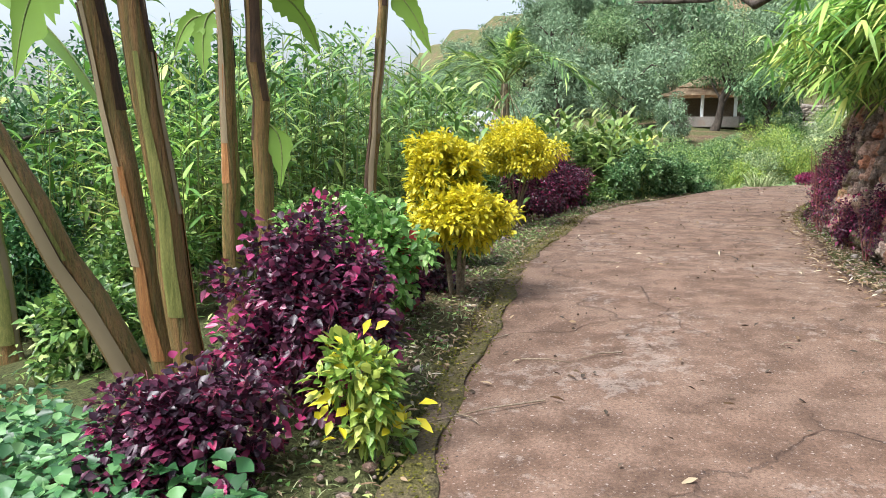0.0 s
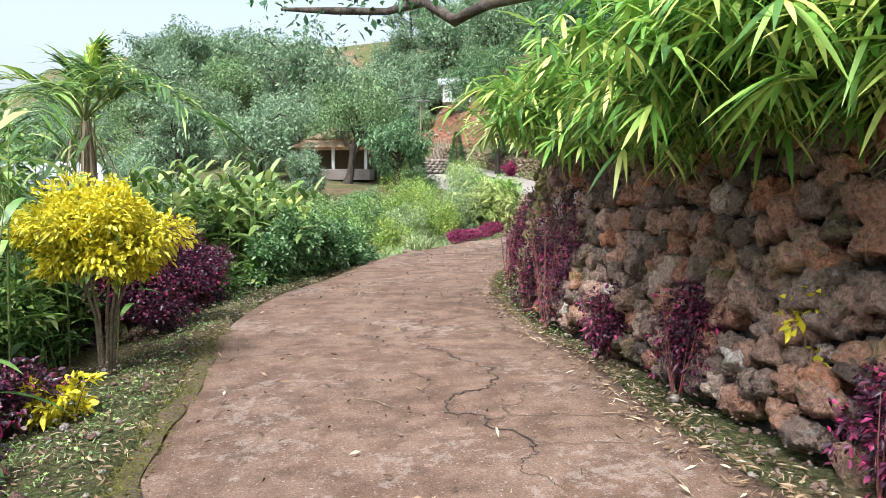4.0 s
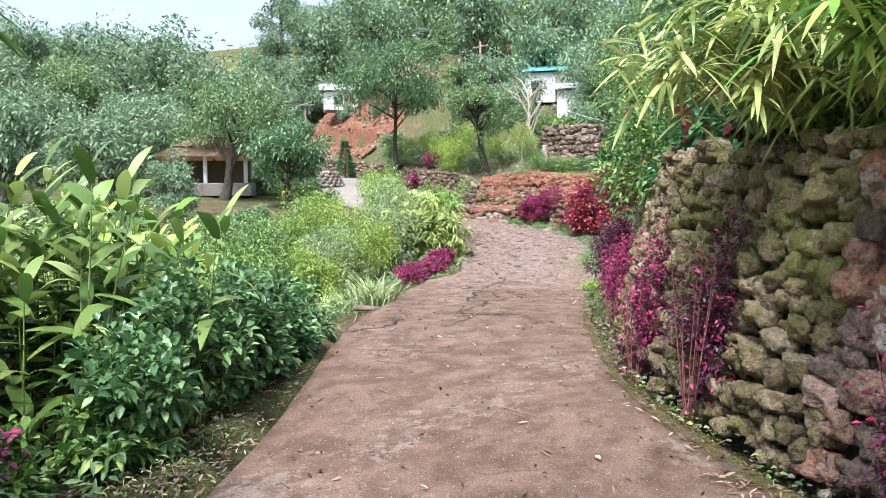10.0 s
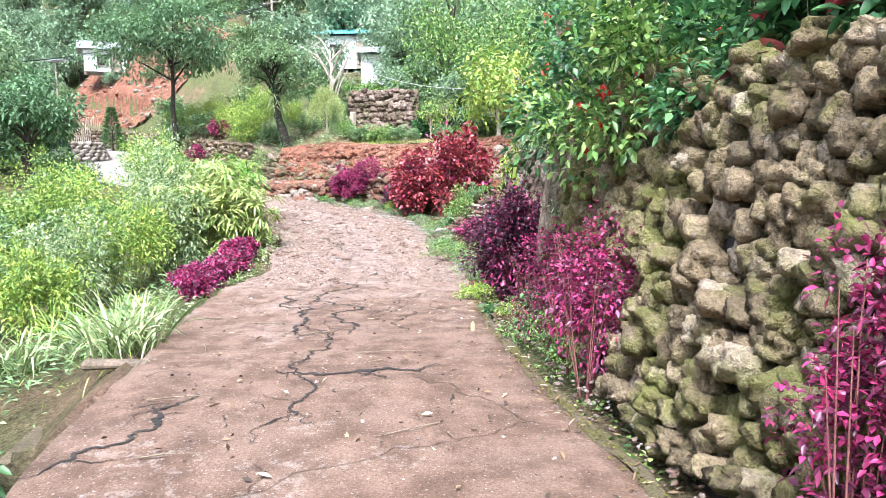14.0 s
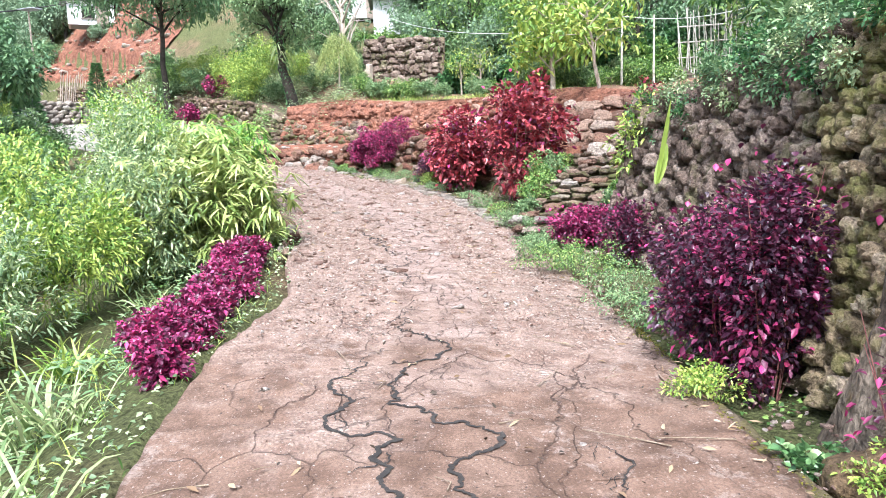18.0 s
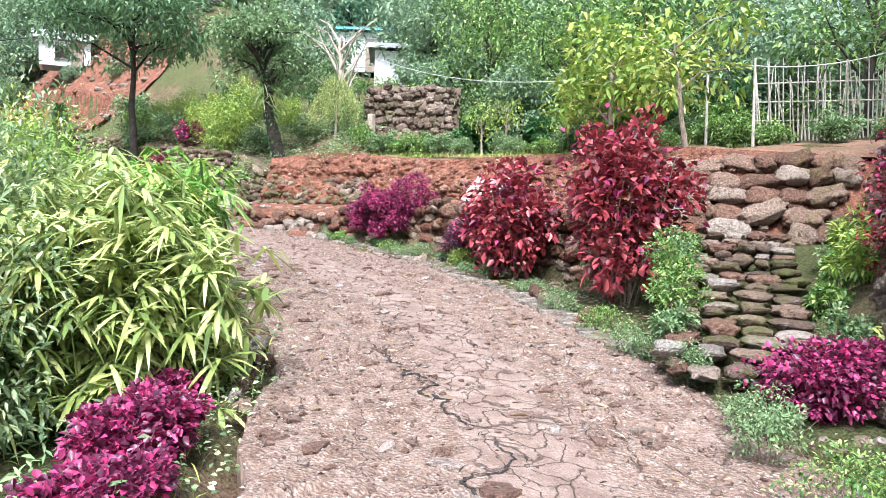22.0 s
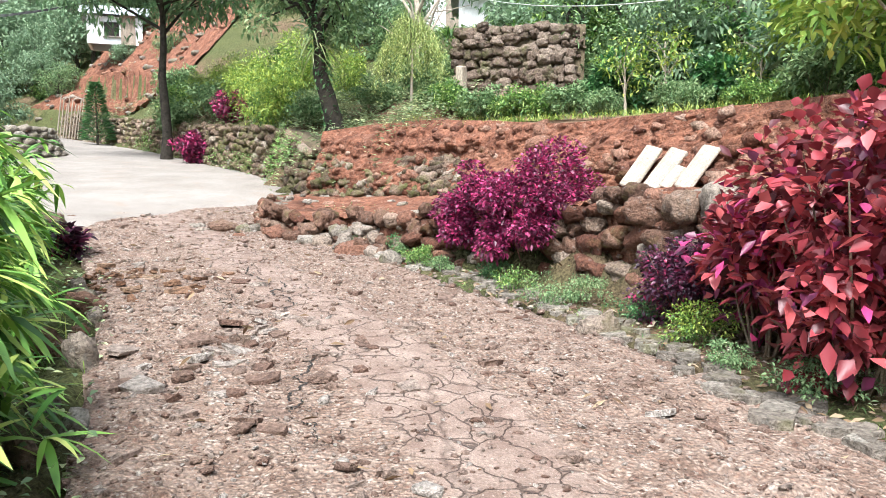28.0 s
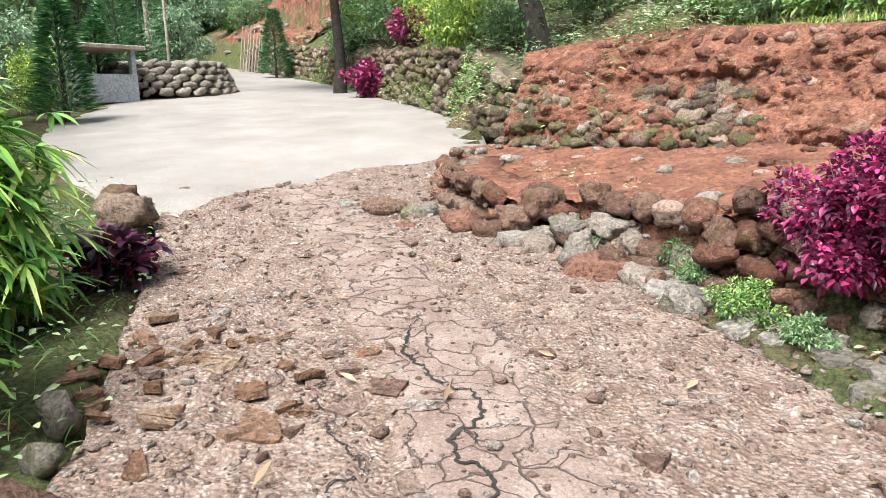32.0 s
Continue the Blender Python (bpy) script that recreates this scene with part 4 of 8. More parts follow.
STONES_U = stone_meshes(6, M_UPSTONE, (1.0, 0.8, 0.8), 2, "stone", 0.4, 0.5)
STONES_D = stone_meshes(8, M_DARKSTONE, (1.0, 0.8, 0.95), 3, "stone", 0.28, 0.35)
STONES_P = stone_meshes(5, M_PALESTONE, (1.0, 0.8, 0.75), 2, "stone", 0.34, 0.5)

line = lambda *kv: (lambda r: float(np.interp(r, kv[0::2], kv[1::2])))  # noqa: E731
WALL_FOOT, WALL_RISE = line(3, 0.75, 5, 0.62, 7, 0.45, 10, 0.35, 12, 0.7, 14, 1.0, 15.6, 1.15), line(3, 1.75, 6, 1.85, 10, 2.0, 12.5, 2.5, 14.2, 2.45, 15.4, 1.85)
WALL_LEAN = lambda r: WALL_FOOT(r) + 0.26 * WALL_RISE(r)  # noqa: E731

F1, H1 = wall_lines((2.6, 8.0), WALL_FOOT, WALL_LEAN, line(0, -0.03, 20, -0.03), WALL_RISE)
# near-black backing paints the shade seen in the gaps between boulders
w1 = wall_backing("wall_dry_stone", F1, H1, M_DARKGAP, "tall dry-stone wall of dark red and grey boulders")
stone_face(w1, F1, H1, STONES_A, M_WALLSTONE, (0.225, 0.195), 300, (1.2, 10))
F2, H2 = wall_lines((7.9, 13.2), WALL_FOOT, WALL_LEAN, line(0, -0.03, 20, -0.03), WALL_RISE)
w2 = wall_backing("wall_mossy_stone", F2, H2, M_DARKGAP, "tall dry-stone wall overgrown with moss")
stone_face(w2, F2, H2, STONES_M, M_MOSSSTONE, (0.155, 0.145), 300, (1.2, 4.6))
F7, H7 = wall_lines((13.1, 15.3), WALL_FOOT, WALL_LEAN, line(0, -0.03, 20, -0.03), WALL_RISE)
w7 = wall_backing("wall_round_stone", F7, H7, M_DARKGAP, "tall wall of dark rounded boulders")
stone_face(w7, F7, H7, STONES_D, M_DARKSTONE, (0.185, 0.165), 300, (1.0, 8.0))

F7b = np.array([[x, 16.15 + 0.03 * (x - 19.4), 0.0] for x in np.linspace(19.1, 25.0, 20)])
H7b = F7b + np.array([0, -0.35, 1.75])
H7b[:, 2] += np.linspace(0, 0.6, 20)
w8 = wall_backing("wall_stair_side", F7b, H7b, M_MUD, "wall of dark rounded boulders beside the steps")
stone_face(w8, F7b, H7b, STONES_D, M_DARKSTONE, (0.24, 0.22), 120, None)

F7c = np.array([[x, y, -0.22] for x, y in zip(np.linspace(17.2, 19.2, 12), np.linspace(14.65, 16.2, 12))])
H7c = F7c + np.array([0.3, -0.4, 2.05])
# backing again coloured as the shade between stones
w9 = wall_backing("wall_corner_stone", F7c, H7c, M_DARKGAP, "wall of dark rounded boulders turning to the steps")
stone_face(w9, F7c, H7c, STONES_D, M_DARKSTONE, (0.19, 0.165), 200, None)

ledge_off, ledge_h = line(16.9, 1.9, 18, 1.4, 19, 1.1, 20, 0.35, 20.6, -0.25, 21.1, -0.35, 21.5, 0.0), line(16.9, 1.15, 18, 1.2, 18.6, 1.15, 19.2, 0.85, 20, 0.5, 20.6, 0.3, 21.5, 0.22)
F3, H3 = wall_lines((16.9, 21.5), ledge_off, lambda r: ledge_off(r) + 0.14, line(0, -0.05, 30, -0.05), ledge_h)
w3 = wall_backing("wall_low_ledge", F3, H3, M_REDSOIL, "low wall of reddish field stones")
stone_face(w3, F3, H3 + [0, 0, 0.06], STONES_B + STONES_R, M_BANKSTONE, (0.29, 0.2), 300, None)
for r, h, s in [(17.62, 1.05, 0.36), (17.78, 1.1, 0.38), (17.93, 1.1, 0.42), (18.08, 1.12, 0.36), (18.23, 1.12, 0.45), (18.38, 1.1, 0.4), (18.52, 1.02, 0.38), (18.66, 0.95, 0.34), (18.2, 0.8, 0.3), (18.4, 0.78, 0.34), (18.55, 0.65, 0.36), (17.45, 0.9, 0.36), (18.2, 0.5, 0.32), (17.9, 0.45, 0.3), (17.6, 0.5, 0.34), (20.9, 0.18, 0.42), (20.4, 0.3, 0.36), (21.2, 0.16, 0.3)]:
    x, y, _ = beside(r, ledge_off(r) + 0.05)
    piece("boulder", STONES_B[rng.integers(0, 6)], w3, "", Matrix.Translation((x, y, float(ROADZ[int(r * PER)]) + h)) @ Matrix.Rotation(rng.uniform(0, 6), 4, "Z") @ Matrix.Diagonal((s * 1.25, s * 1.0, s * 1.0, 1)))
up_off = line(21.5, 1.75, 22, 1.1, 22.5, 0.7, 26, 0.5)
F4, H4 = wall_lines((21.5, 26.0), up_off, lambda r: up_off(r) + 0.3, line(0, -0.05, 30, -0.05), line(21.5, 0.9, 22.2, 1.2, 23, 1.35, 26, 1.4))
w4 = wall_backing("wall_lane_upper", F4, H4, M_MUD, "retaining wall of mixed field stones by the upper lane")
stone_face(w4, F4, H4, STONES_U, M_UPSTONE, (0.3, 0.21), 300, None)


def spline(points, n):
    q = smooth_rows(np.array(points, float), 24)
    d = np.r_[0, np.cumsum(np.linalg.norm(np.diff(q, axis=0), axis=1))]
    return np.stack([np.interp(np.linspace(0, d[-1], n), d, q[:, c]) for c in range(3)], 1)


def sheet(rows_of, mat, name, label):
    """A surface through several lines of points of one length."""
    k, n = len(rows_of), len(rows_of[0])
    V = np.concatenate(rows_of)
    i, j = np.meshgrid(np.arange(k - 1), np.arange(n - 1), indexing="ij")
    Q = np.stack([i * n + j, i * n + j + 1, (i + 1) * n + j + 1, (i + 1) * n + j], -1).reshape(-1, 4)
    return tagged(new(name, mesh_of(name, V, Q, mat, True)), label, "bank", "", "structure")


BANK_FOOT = [(31.0, 32.6, 1.05), (31.1, 30.8, 1.05), (31.2, 29.2, 1.1), (31.0, 27.3, 1.2), (30.7, 25.3, 1.28), (29.9, 23.0, 1.3), (28.6, 20.9, 1.35), (26.9, 19.2, 1.4), (25.4, 18.1, 1.4)]
BANK_TOP = [(31.9, 33.0, 2.5), (32.6, 31.0, 2.7), (32.4, 28.9, 2.6), (32.0, 27.0, 2.45), (31.5, 25.0, 2.5), (30.8, 22.6, 2.55), (29.5, 20.2, 2.6), (27.8, 18.3, 2.4), (26.3, 16.6, 2.2)]


BANK = []


def red_bank():
    """The cut face of red soil above the ledge, its foot terrace and the flat top, with stones stuck in it."""
    n = 460
    foot, top = spline(BANK_FOOT, n), spline(BANK_TOP, n)
    out = unit(np.c_[(top - foot)[:, :2], np.zeros(n)])
    rows_of = []
    for v in np.linspace(-0.08, 1.0, 56):
        base = foot + (top - foot) * np.array([max(v, 0) ** 1.25, max(v, 0) ** 1.25, v])
        d = []
        for p in base:
            x, y, z = p
            big = 0.34 * noise.noise((x * 0.9, y * 0.9, z * 1.1)) + 0.2 * noise.noise((x * 2.3, y * 2.3, z * 2.8))
            clod = 0.16 * abs(noise.noise((x * 4.6, y * 4.6, z * 6))) + 0.09 * abs(noise.noise((x * 10, y * 10, z * 12))) + 0.05 * noise.noise((x * 22, y * 22, z * 22))
            d.append(-(big + clod) * (1 - 0.75 * max(0, v) ** 6))
        rows_of.append(base + out * np.array(d)[:, None])
    BANK.append((rows_of, out))
    ob = sheet(rows_of, M_REDSOIL, "bank_red_soil", "steep cut bank of bare red soil with stones")
    lip = rows_of[-1]
    back = []
    for k, s in enumerate([0, 0.15, 0.35, 0.7, 1.2, 2.0, 3.0, 4.4, 6.0]):
        q = lip + out * s
        h = lie(q[:, :2])[0] + 0.05
        w = min(1.0, s / 3.0)
        q[:, 2] = top[:, 2] * (1 - w) + np.maximum(h, top[:, 2]) * w + np.array([0.09 * noise.noise((x * 1.7, y * 1.7, 0.4)) for x, y, _ in q]) * min(1, s * 3) - (0.35 if k == 8 else 0)
        back.append(q)
    sheet(back, M_TERRACE, "terrace_top", "flat earth terrace above the red bank")
    ledge = np.array([[*(np.array([np.interp(r * PER, np.arange(len(RIGHT)), RIGHT[:, c]) for c in range(2)]) + ACROSS[min(int(r * PER), len(ACROSS) - 1)] * (ledge_off(r) + 0.1)), float(np.interp(r * PER, np.arange(len(ROADZ)), ROADZ)) + ledge_h(r) - 0.06] for r in np.linspace(21.75, 16.9, n)])
    front = []
    for s in np.linspace(0, 1, 18):
        q = ledge * (1 - s) + (foot + out * 0.25) * s
        q[:, 2] += np.array([0.07 * noise.noise((x * 1.5, y * 1.5, 2.0)) + 0.06 * abs(noise.noise((x * 5, y * 5, 2.0))) + 0.03 * noise.noise((x * 14, y * 14, 2.0)) for x, y, _ in q])
        front.append(q)
    sheet(front, M_REDSOIL, "terrace_red_soil", "strip of bare red soil between low wall and bank")
    F = np.concatenate(rows_of[3:-4])
    for k in rng.choice(len(F), 290, replace=False):
        s = rng.uniform(0.03, 0.1) * (1.7 if rng.uniform() < 0.15 else 1)
        st = new("stone", STONES_R[rng.integers(0, 6)])
        st.parent = ob
        st.matrix_basis = Matrix.Translation(F[k] + np.array([*out[k % n][:2], 0]) * s * 0.3) @ Euler((rng.normal(0, 0.3), rng.normal(0, 0.3), rng.uniform(0, 6))).to_matrix().to_4x4() @ Matrix.Diagonal((s * 3, s * 2.6, s * 2.2, 1))
    # rough footing of stones at the end by the upper lane
    a, b = rows_of[3][:120] - out[:120] * 0.1, rows_of[30][:120] - out[:120] * 0.06
    stone_face(ob, a[:110], b[:110] - [0, 0, 0.1], STONES_U, M_UPSTONE, (0.26, 0.18), 0, (0, 0), "stone", 0.25)
    # stones strewn along the terrace
    for k in range(70):
        p = front[rng.integers(1, 15)][rng.integers(0, n)]
        s = rng.uniform(0.05, 0.14)
        piece("stone", (STONES_R + STONES_P)[rng.integers(0, 10)], w3, "", Matrix.Translation(p) @ Euler((0, 0, rng.uniform(0, 6))).to_matrix().to_4x4() @ Matrix.Diagonal((s * 2.6, s * 2, s * 1.3, 1)))
    return ob


red_bank()
# the front row of pale field stones before the low wall, and rubble at its end
for k, (x, y, z, d) in enumerate([(27.05, 27.2, 0.3, 0.34), (27.15, 27.55, 0.36, 0.3), (27.1, 27.9, 0.38, 0.42), (27.3, 28.3, 0.42, 0.32), (27.3, 28.7, 0.45, 0.3), (27.35, 29.0, 0.46, 0.36), (27.45, 29.4, 0.5, 0.3), (27.5, 29.9, 0.52, 0.5), (27.4, 30.5, 0.56, 0.34), (27.3, 30.9, 0.58, 0.4), (27.15, 31.4, 0.6, 0.26), (27.0, 27.45, 0.22, 0.26), (26.9, 26.9, 0.25, 0.3), (27.6, 28.6, 0.6, 0.3), (27.65, 29.2, 0.62, 0.34), (27.7, 28.1, 0.62, 0.36), (26.95, 31.0, 0.55, 0.2), (27.0, 30.2, 0.5, 0.18)]):
    piece("stone", (STONES_P, STONES_B, STONES_R)[(k * 7) % 5 // 2][k % 5], w3, "", Matrix.Translation((x, y, z)) @ Euler((rng.normal(0, 0.15), rng.normal(0, 0.15), rng.uniform(0, 6))).to_matrix().to_4x4() @ Matrix.Diagonal((d * 1.3, d * 1.05, d * 0.8, 1)))


def stair():
    """Rough stone steps climbing between the wall and the bank."""
    ob = thing("stone_stair", (19.6, 17.15, -0.02), "rough steps of thin mossy stones climbing to a boulder wall", "stair", "", 7, "structure")
    for k in range(15):
        x, z = 0.31 * k, 0.0 + 0.068 * k
        y0 = -0.6
        while y0 < 0.5:
            w = rng.uniform(0.16, 0.42)
            u = rng.uniform()
            me = STONES_P[rng.integers(0, 5)] if u < 0.1 else STONES_U[rng.integers(0, 6)] if u < 0.75 else STONES_B[rng.integers(0, 6)]
            piece("step_stone", me, ob, "", Matrix.Translation((x + rng.normal(0, 0.06), y0 + w / 2, z + rng.normal(0, 0.015))) @ Matrix.Rotation(rng.normal(0, 0.2), 4, "Z") @ Matrix.Diagonal((rng.uniform(0.3, 0.46), w * 1.08, rng.uniform(0.1, 0.17), 1)))
            y0 += w
    foot, head = np.array([[24.3 + 0.1 * (18.9 - y), y, 0.8] for y in np.linspace(16.1, 18.9, 12)]), np.array([[25.2 + 0.1 * (18.9 - y), y, 2.05] for y in np.linspace(16.1, 18.9, 12)])
    w5 = wall_backing("wall_boulders", foot, head, M_REDSOIL, "rough wall of large rounded boulders above the steps")
    stone_face(w5, foot, head, STONES_B, M_BANKSTONE, (0.42, 0.28), 300, None)
    V = np.array([[19.3, 16.2, -0.22], [19.9, 17.9, -0.22], [24.5, 18.9, 0.85], [24.5, 16.2, 0.85]])
    bm = bmesh.new()
    bm.faces.new([bm.verts.new(v) for v in V])
    bmesh.ops.subdivide_edges(bm, edges=bm.edges[:], cuts=24, use_grid_fill=True)
    for v in bm.verts:
        v.co.z += 0.05 * noise.noise(v.co * 2) + 0.03 * noise.noise(v.co * 6)
    tagged(new("stair_soil", bm_mesh("stair_soil", bm, M_GROUND, True)), "mossy earth between the stone steps", "ground", "", "structure")


stair()
fy = np.linspace(28.9, 31.9, 22)
FD = np.stack([37.0 - (fy - 28.6) * 0.48, fy - 0.2, 0 * fy + 2.85], 1)
HD = FD + np.array([0.35, 0.1, 2.5])
w6 = wall_backing("wall_terrace_dark", FD, HD, M_MUD, "dark dry-stone terrace wall on the slope")
stone_face(w6, FD, HD, STONES_D, M_DARKSTONE, (0.3, 0.22), 300, None)

# ---- shrubs along the lane ----


def magenta(place, size, label, n=2600, mat=M_MAGENTA, **kw):
    n = int(n * 2.3)
    a = dict(leaf=(0.047, 0.036), clumps=22, stem=0.007, nstem=12, group="magenta shrubs", stem_mat=M_STEMRED)
    a.update(kw)
    return shrub("magenta_shrub", place, size, mat, label, "shrub", n, **a)


def on(x, y, dz=-0.03):
    return (x, y, ground_z(x, y) + dz)


magenta(on(-1.45, -0.95), (1.0, 1.0, 1.0), "dense dark purple shrub with bright magenta young leaves", 3000, M_PURPLE, extra=(M_MAGENTA, 1300, 0.052, 0.04))
magenta(on(-1.9, -1.6), (0.8, 0.8, 0.6), "low dark purple shrub under banana stems", 1400, M_PURPLE, extra=(M_MAGENTA, 120, 0.05, 0.038))
magenta(on(-1.0, 1.0), (0.6, 0.6, 0.6), "dark purple shrub beside a yellow bush", 1700, M_PURPLE, extra=(M_MAGENTA, 150, 0.08, 0.05))
magenta(on(-0.9, 2.0), (1.0, 1.2, 0.7), "dark purple shrub under yellow foliage", 1700, M_PURPLE)
magenta(on(0.0, 5.4), (1.0, 1.4, 0.7), "dark purple shrub by the kerb", 1700, M_PURPLE, extra=(M_MAGENTA, 200, 0.08, 0.06))
magenta(on(-0.2, 4.2), (0.9, 0.9, 0.6), "dark purple shrub with broad reddish leaves", 900, M_PURPLE, extra=(M_CRIMSON, 90, 0.16, 0.09))
magenta(on(1.85, 8.65), (1.7, 1.6, 1.35), "dense deep purple shrub by the lane", 4800, M_PURPLE, extra=(M_MAGENTA, 600, 0.05, 0.038))
magenta(on(2.85, 9.95), (1.4, 1.2, 1.15), "magenta and purple shrub by the lane", 3200, M_PURPLE, extra=(M_MAGENTA, 1200, 0.05, 0.038))
magenta(on(1.2, 9.6), (1.2, 1.2, 0.95), "deep purple shrub behind the first ones", 2200, M_PURPLE, extra=(M_MAGENTA, 300, 0.05, 0.038))


def topiary(place, ball, trunk, label, lobes=1, n=3600):
    """A clipped yellow shrub: bare forked stems under a leafy head."""
    t = thing("yellow_shrub", place, label, "shrub", "yellow shrubs")
    P, W = [], []
    for k in range(lobes):
        p, w = cloud(n // lobes, [b / 2 for b in ball[k][:3]], 40, 0.3)
        P.append(p + np.array(ball[k][3]))
        W.append(w)
    P, W = np.concatenate(P), np.concatenate(W)
    piece("foliage", leaves("foliage", P, W, 0.066, 0.032, M_YELLOW), t)
    inner = rng.choice(len(P), 700)
    piece("green_inner_leaves", leaves("green_inner_leaves", P[inner] * np.array([0.8, 0.8, 0.93]), W[inner], 0.08, 0.035, M_LIME), t, "yellow-green older leaves")
    paths = []
    for _ in range(6):
        a = rng.uniform(0, 2 * np.pi)
        e = np.array([math.cos(a) * 0.28, math.sin(a) * 0.28, trunk + 0.25])
        paths.append([(np.array([math.cos(a), math.sin(a), 0]) * 0.05, 0.018), (e * np.array([0.35, 0.35, 0.55]), 0.015), (e, 0.009)])
    for q in paths:
        piece("stem", tube_mesh("stem", [q], M_STEM, 6), t)
    return t


topiary(on(-0.45, 1.5), [(0.88, 0.88, 0.58, (0.0, -0.1, 0.42)), (0.68, 0.68, 0.6, (-0.1, 0.1, 0.78))], 0.45, "yellow-leaved shrub in two rounded tiers on thin stems", 2, 11000)
topiary(on(1.15, 6.75), [(1.46, 1.46, 0.96, (-0.04, -0.04, 0.84))], 0.8, "round clipped yellow-leaved shrub on bare stems", 1, 12000)
shrub("small_yellow_shrub", on(0.65, 5.3), (0.5, 0.5, 0.4), M_YELLOW, "small yellow-leaved seedling by the kerb", "shrub", 420, (0.085, 0.04), 9, 0.006, 5)
shrub("variegated_shrub", on(-1.2, -1.5), (0.45, 0.45, 0.62), M_LIME, "small green and yellow variegated shrub by the kerb", "shrub", 620, (0.075, 0.036), 9, 0.006, 6, "", M_STEMGREEN, (M_YELLOW, 70, 0.075, 0.036))
shrub("green_shrub", on(-1.12, 0.4), (0.95, 0.95, 1.15), M_FRESH, "leafy green shrub beside the yellow bush", "shrub", 2300, (0.075, 0.05), 12, 0.007, 7, "", M_STEMGREEN)
shrub("green_shrub", on(-1.5, 1.3), (1.2, 1.2, 1.1), M_FRESH, "leafy green shrub beside the yellow bush", "shrub", 2600, (0.06, 0.042), 14, 0.007, 8, "", M_STEMGREEN)
shrub("red_leaf_plant", on(-1.05, 0.35), (0.42, 0.42, 0.8), M_CRIMSON, "small plant with large red leaves", "plant", 60, (0.16, 0.09), 8, 0.006, 4, "", M_STEMRED, (M_RED, 10, 0.18, 0.1))

for k, (r, o, s) in enumerate([(4.6, 0.95, (0.5, 0.6, 0.7)), (5.6, 0.75, (0.55, 0.7, 0.95)), (6.4, 0.7, (0.5, 0.7, 0.7)), (7.1, 0.55, (0.6, 0.9, 1.7)), (7.6, 0.55, (0.6, 0.8, 1.5)), (8.55, 0.6, (0.55, 0.7, 1.6)), (9.25, 0.6, (0.55, 0.7, 1.6)),
                               (10.75, 0.65, (0.6, 0.8, 1.45)), (11.1, 0.65, (0.6, 0.7, 1.3)), (11.5, 0.65, (0.75, 0.95, 1.2)), (11.9, 0.75, (0.7, 0.8, 1.1))]):
    x, y, z = beside(r, WALL_FOOT(r) - 0.17)
    nx, ny = ACROSS[int(r * PER)]
    magenta((x, y, ground_z(*beside(r, 0.2)[:2]) + 0.03), (s[0] * 0.8, s[1], s[2]), "thin magenta shrub growing up the stone wall", 380 + int(360 * s[2]), M_MAGENTA if r > 9 else M_PURPLE, leaf=(0.042, 0.024), stem=0.006, nstem=10, group="wall shrubs", extra=(M_MAGENTA, 300, 0.055, 0.03), shear=(nx * 0.2, ny * 0.2))
for place, size, n, mat in [((14.1, 12.5), (1.0, 1.0, 1.5), 1600, M_PURPLE), ((14.75, 13.9), (1.35, 1.2, 1.5), 4200, M_PURPLE), ((14.3, 13.6), (0.9, 0.9, 1.9), 2200, M_PURPLE), ((19.2, 16.6), (1.3, 0.9, 0.62), 2100, M_MAGENTA), ((15.7, 14.3), (1.0, 0.8, 1.3), 2000, M_PURPLE), ((18.3, 15.6), (0.9, 0.9, 1.0), 1300, M_PURPLE), ((20.9, 16.0), (0.9, 0.9, 1.6), 1500, M_CRIMSON)]:
    magenta(on(*place), size, "magenta-leaved shrub in front of the stone wall", n, mat, extra=(M_MAGENTA, 700, 0.06, 0.044))
magenta((27.45, 26.1, 0.35), (1.5, 1.4, 1.2), "broad bright magenta shrub before the low stone wall", 5200, M_MAGENTA, leaf=(0.06, 0.04))
magenta((27.1, 25.15, 0.28), (2.1, 1.8, 1.6), "tall bright magenta shrub before the low stone wall", 6800, M_MAGENTA, leaf=(0.06, 0.04))
magenta((25.75, 22.85, 0.1), (1.5, 1.0, 0.9), "low purple shrub by the low stone wall", 1800, M_PURPLE)
for place, size, n in [((24.65, 21.4), (2.1, 1.7, 1.9), 2600), ((23.2, 19.1), (2.8, 2.1, 2.6), 3800), ((25.2, 22.1), (1.2, 1.2, 1.3), 800)]:
    shrub("copperleaf_shrub", on(*place), size, M_CRIMSON, "large shrub with broad crimson copper leaves", "shrub", n, (0.135, 0.088), 26, 0.014, 12, "copperleaf shrubs", M_STEM, (M_MAGENTA, 260, 0.13, 0.08), 0.12, 0.2)
for place, size, n in [((16.2, 20.3), (0.85, 0.8, 0.6), 1700), ((15.4, 19.6), (0.8, 0.7, 0.45), 1200), ((14.2, 18.75), (0.9, 0.7, 0.5), 1300), ((14.8, 19.1), (0.8, 0.6, 0.45), 1100), ((13.65, 18.4), (0.8, 0.6, 0.5), 1100), ((15.8, 20.0), (0.7, 0.6, 0.6), 1200), ((13.1, 18.1), (0.9, 0.7, 0.5), 1200), ((12.6, 17.5), (0.5, 0.5, 0.4), 600), ((17.0, 20.9), (0.6, 0.5, 0.45), 700)]:
    magenta(on(*place), size, "low bright magenta shrub on the lane's edge", n, M_MAGENTA, leaf=(0.058, 0.04))
magenta(on(24.2, 30.3), (0.7, 0.7, 0.5), "small dark red plant at the lane's edge", 240, M_PURPLE, leaf=(0.14, 0.09))
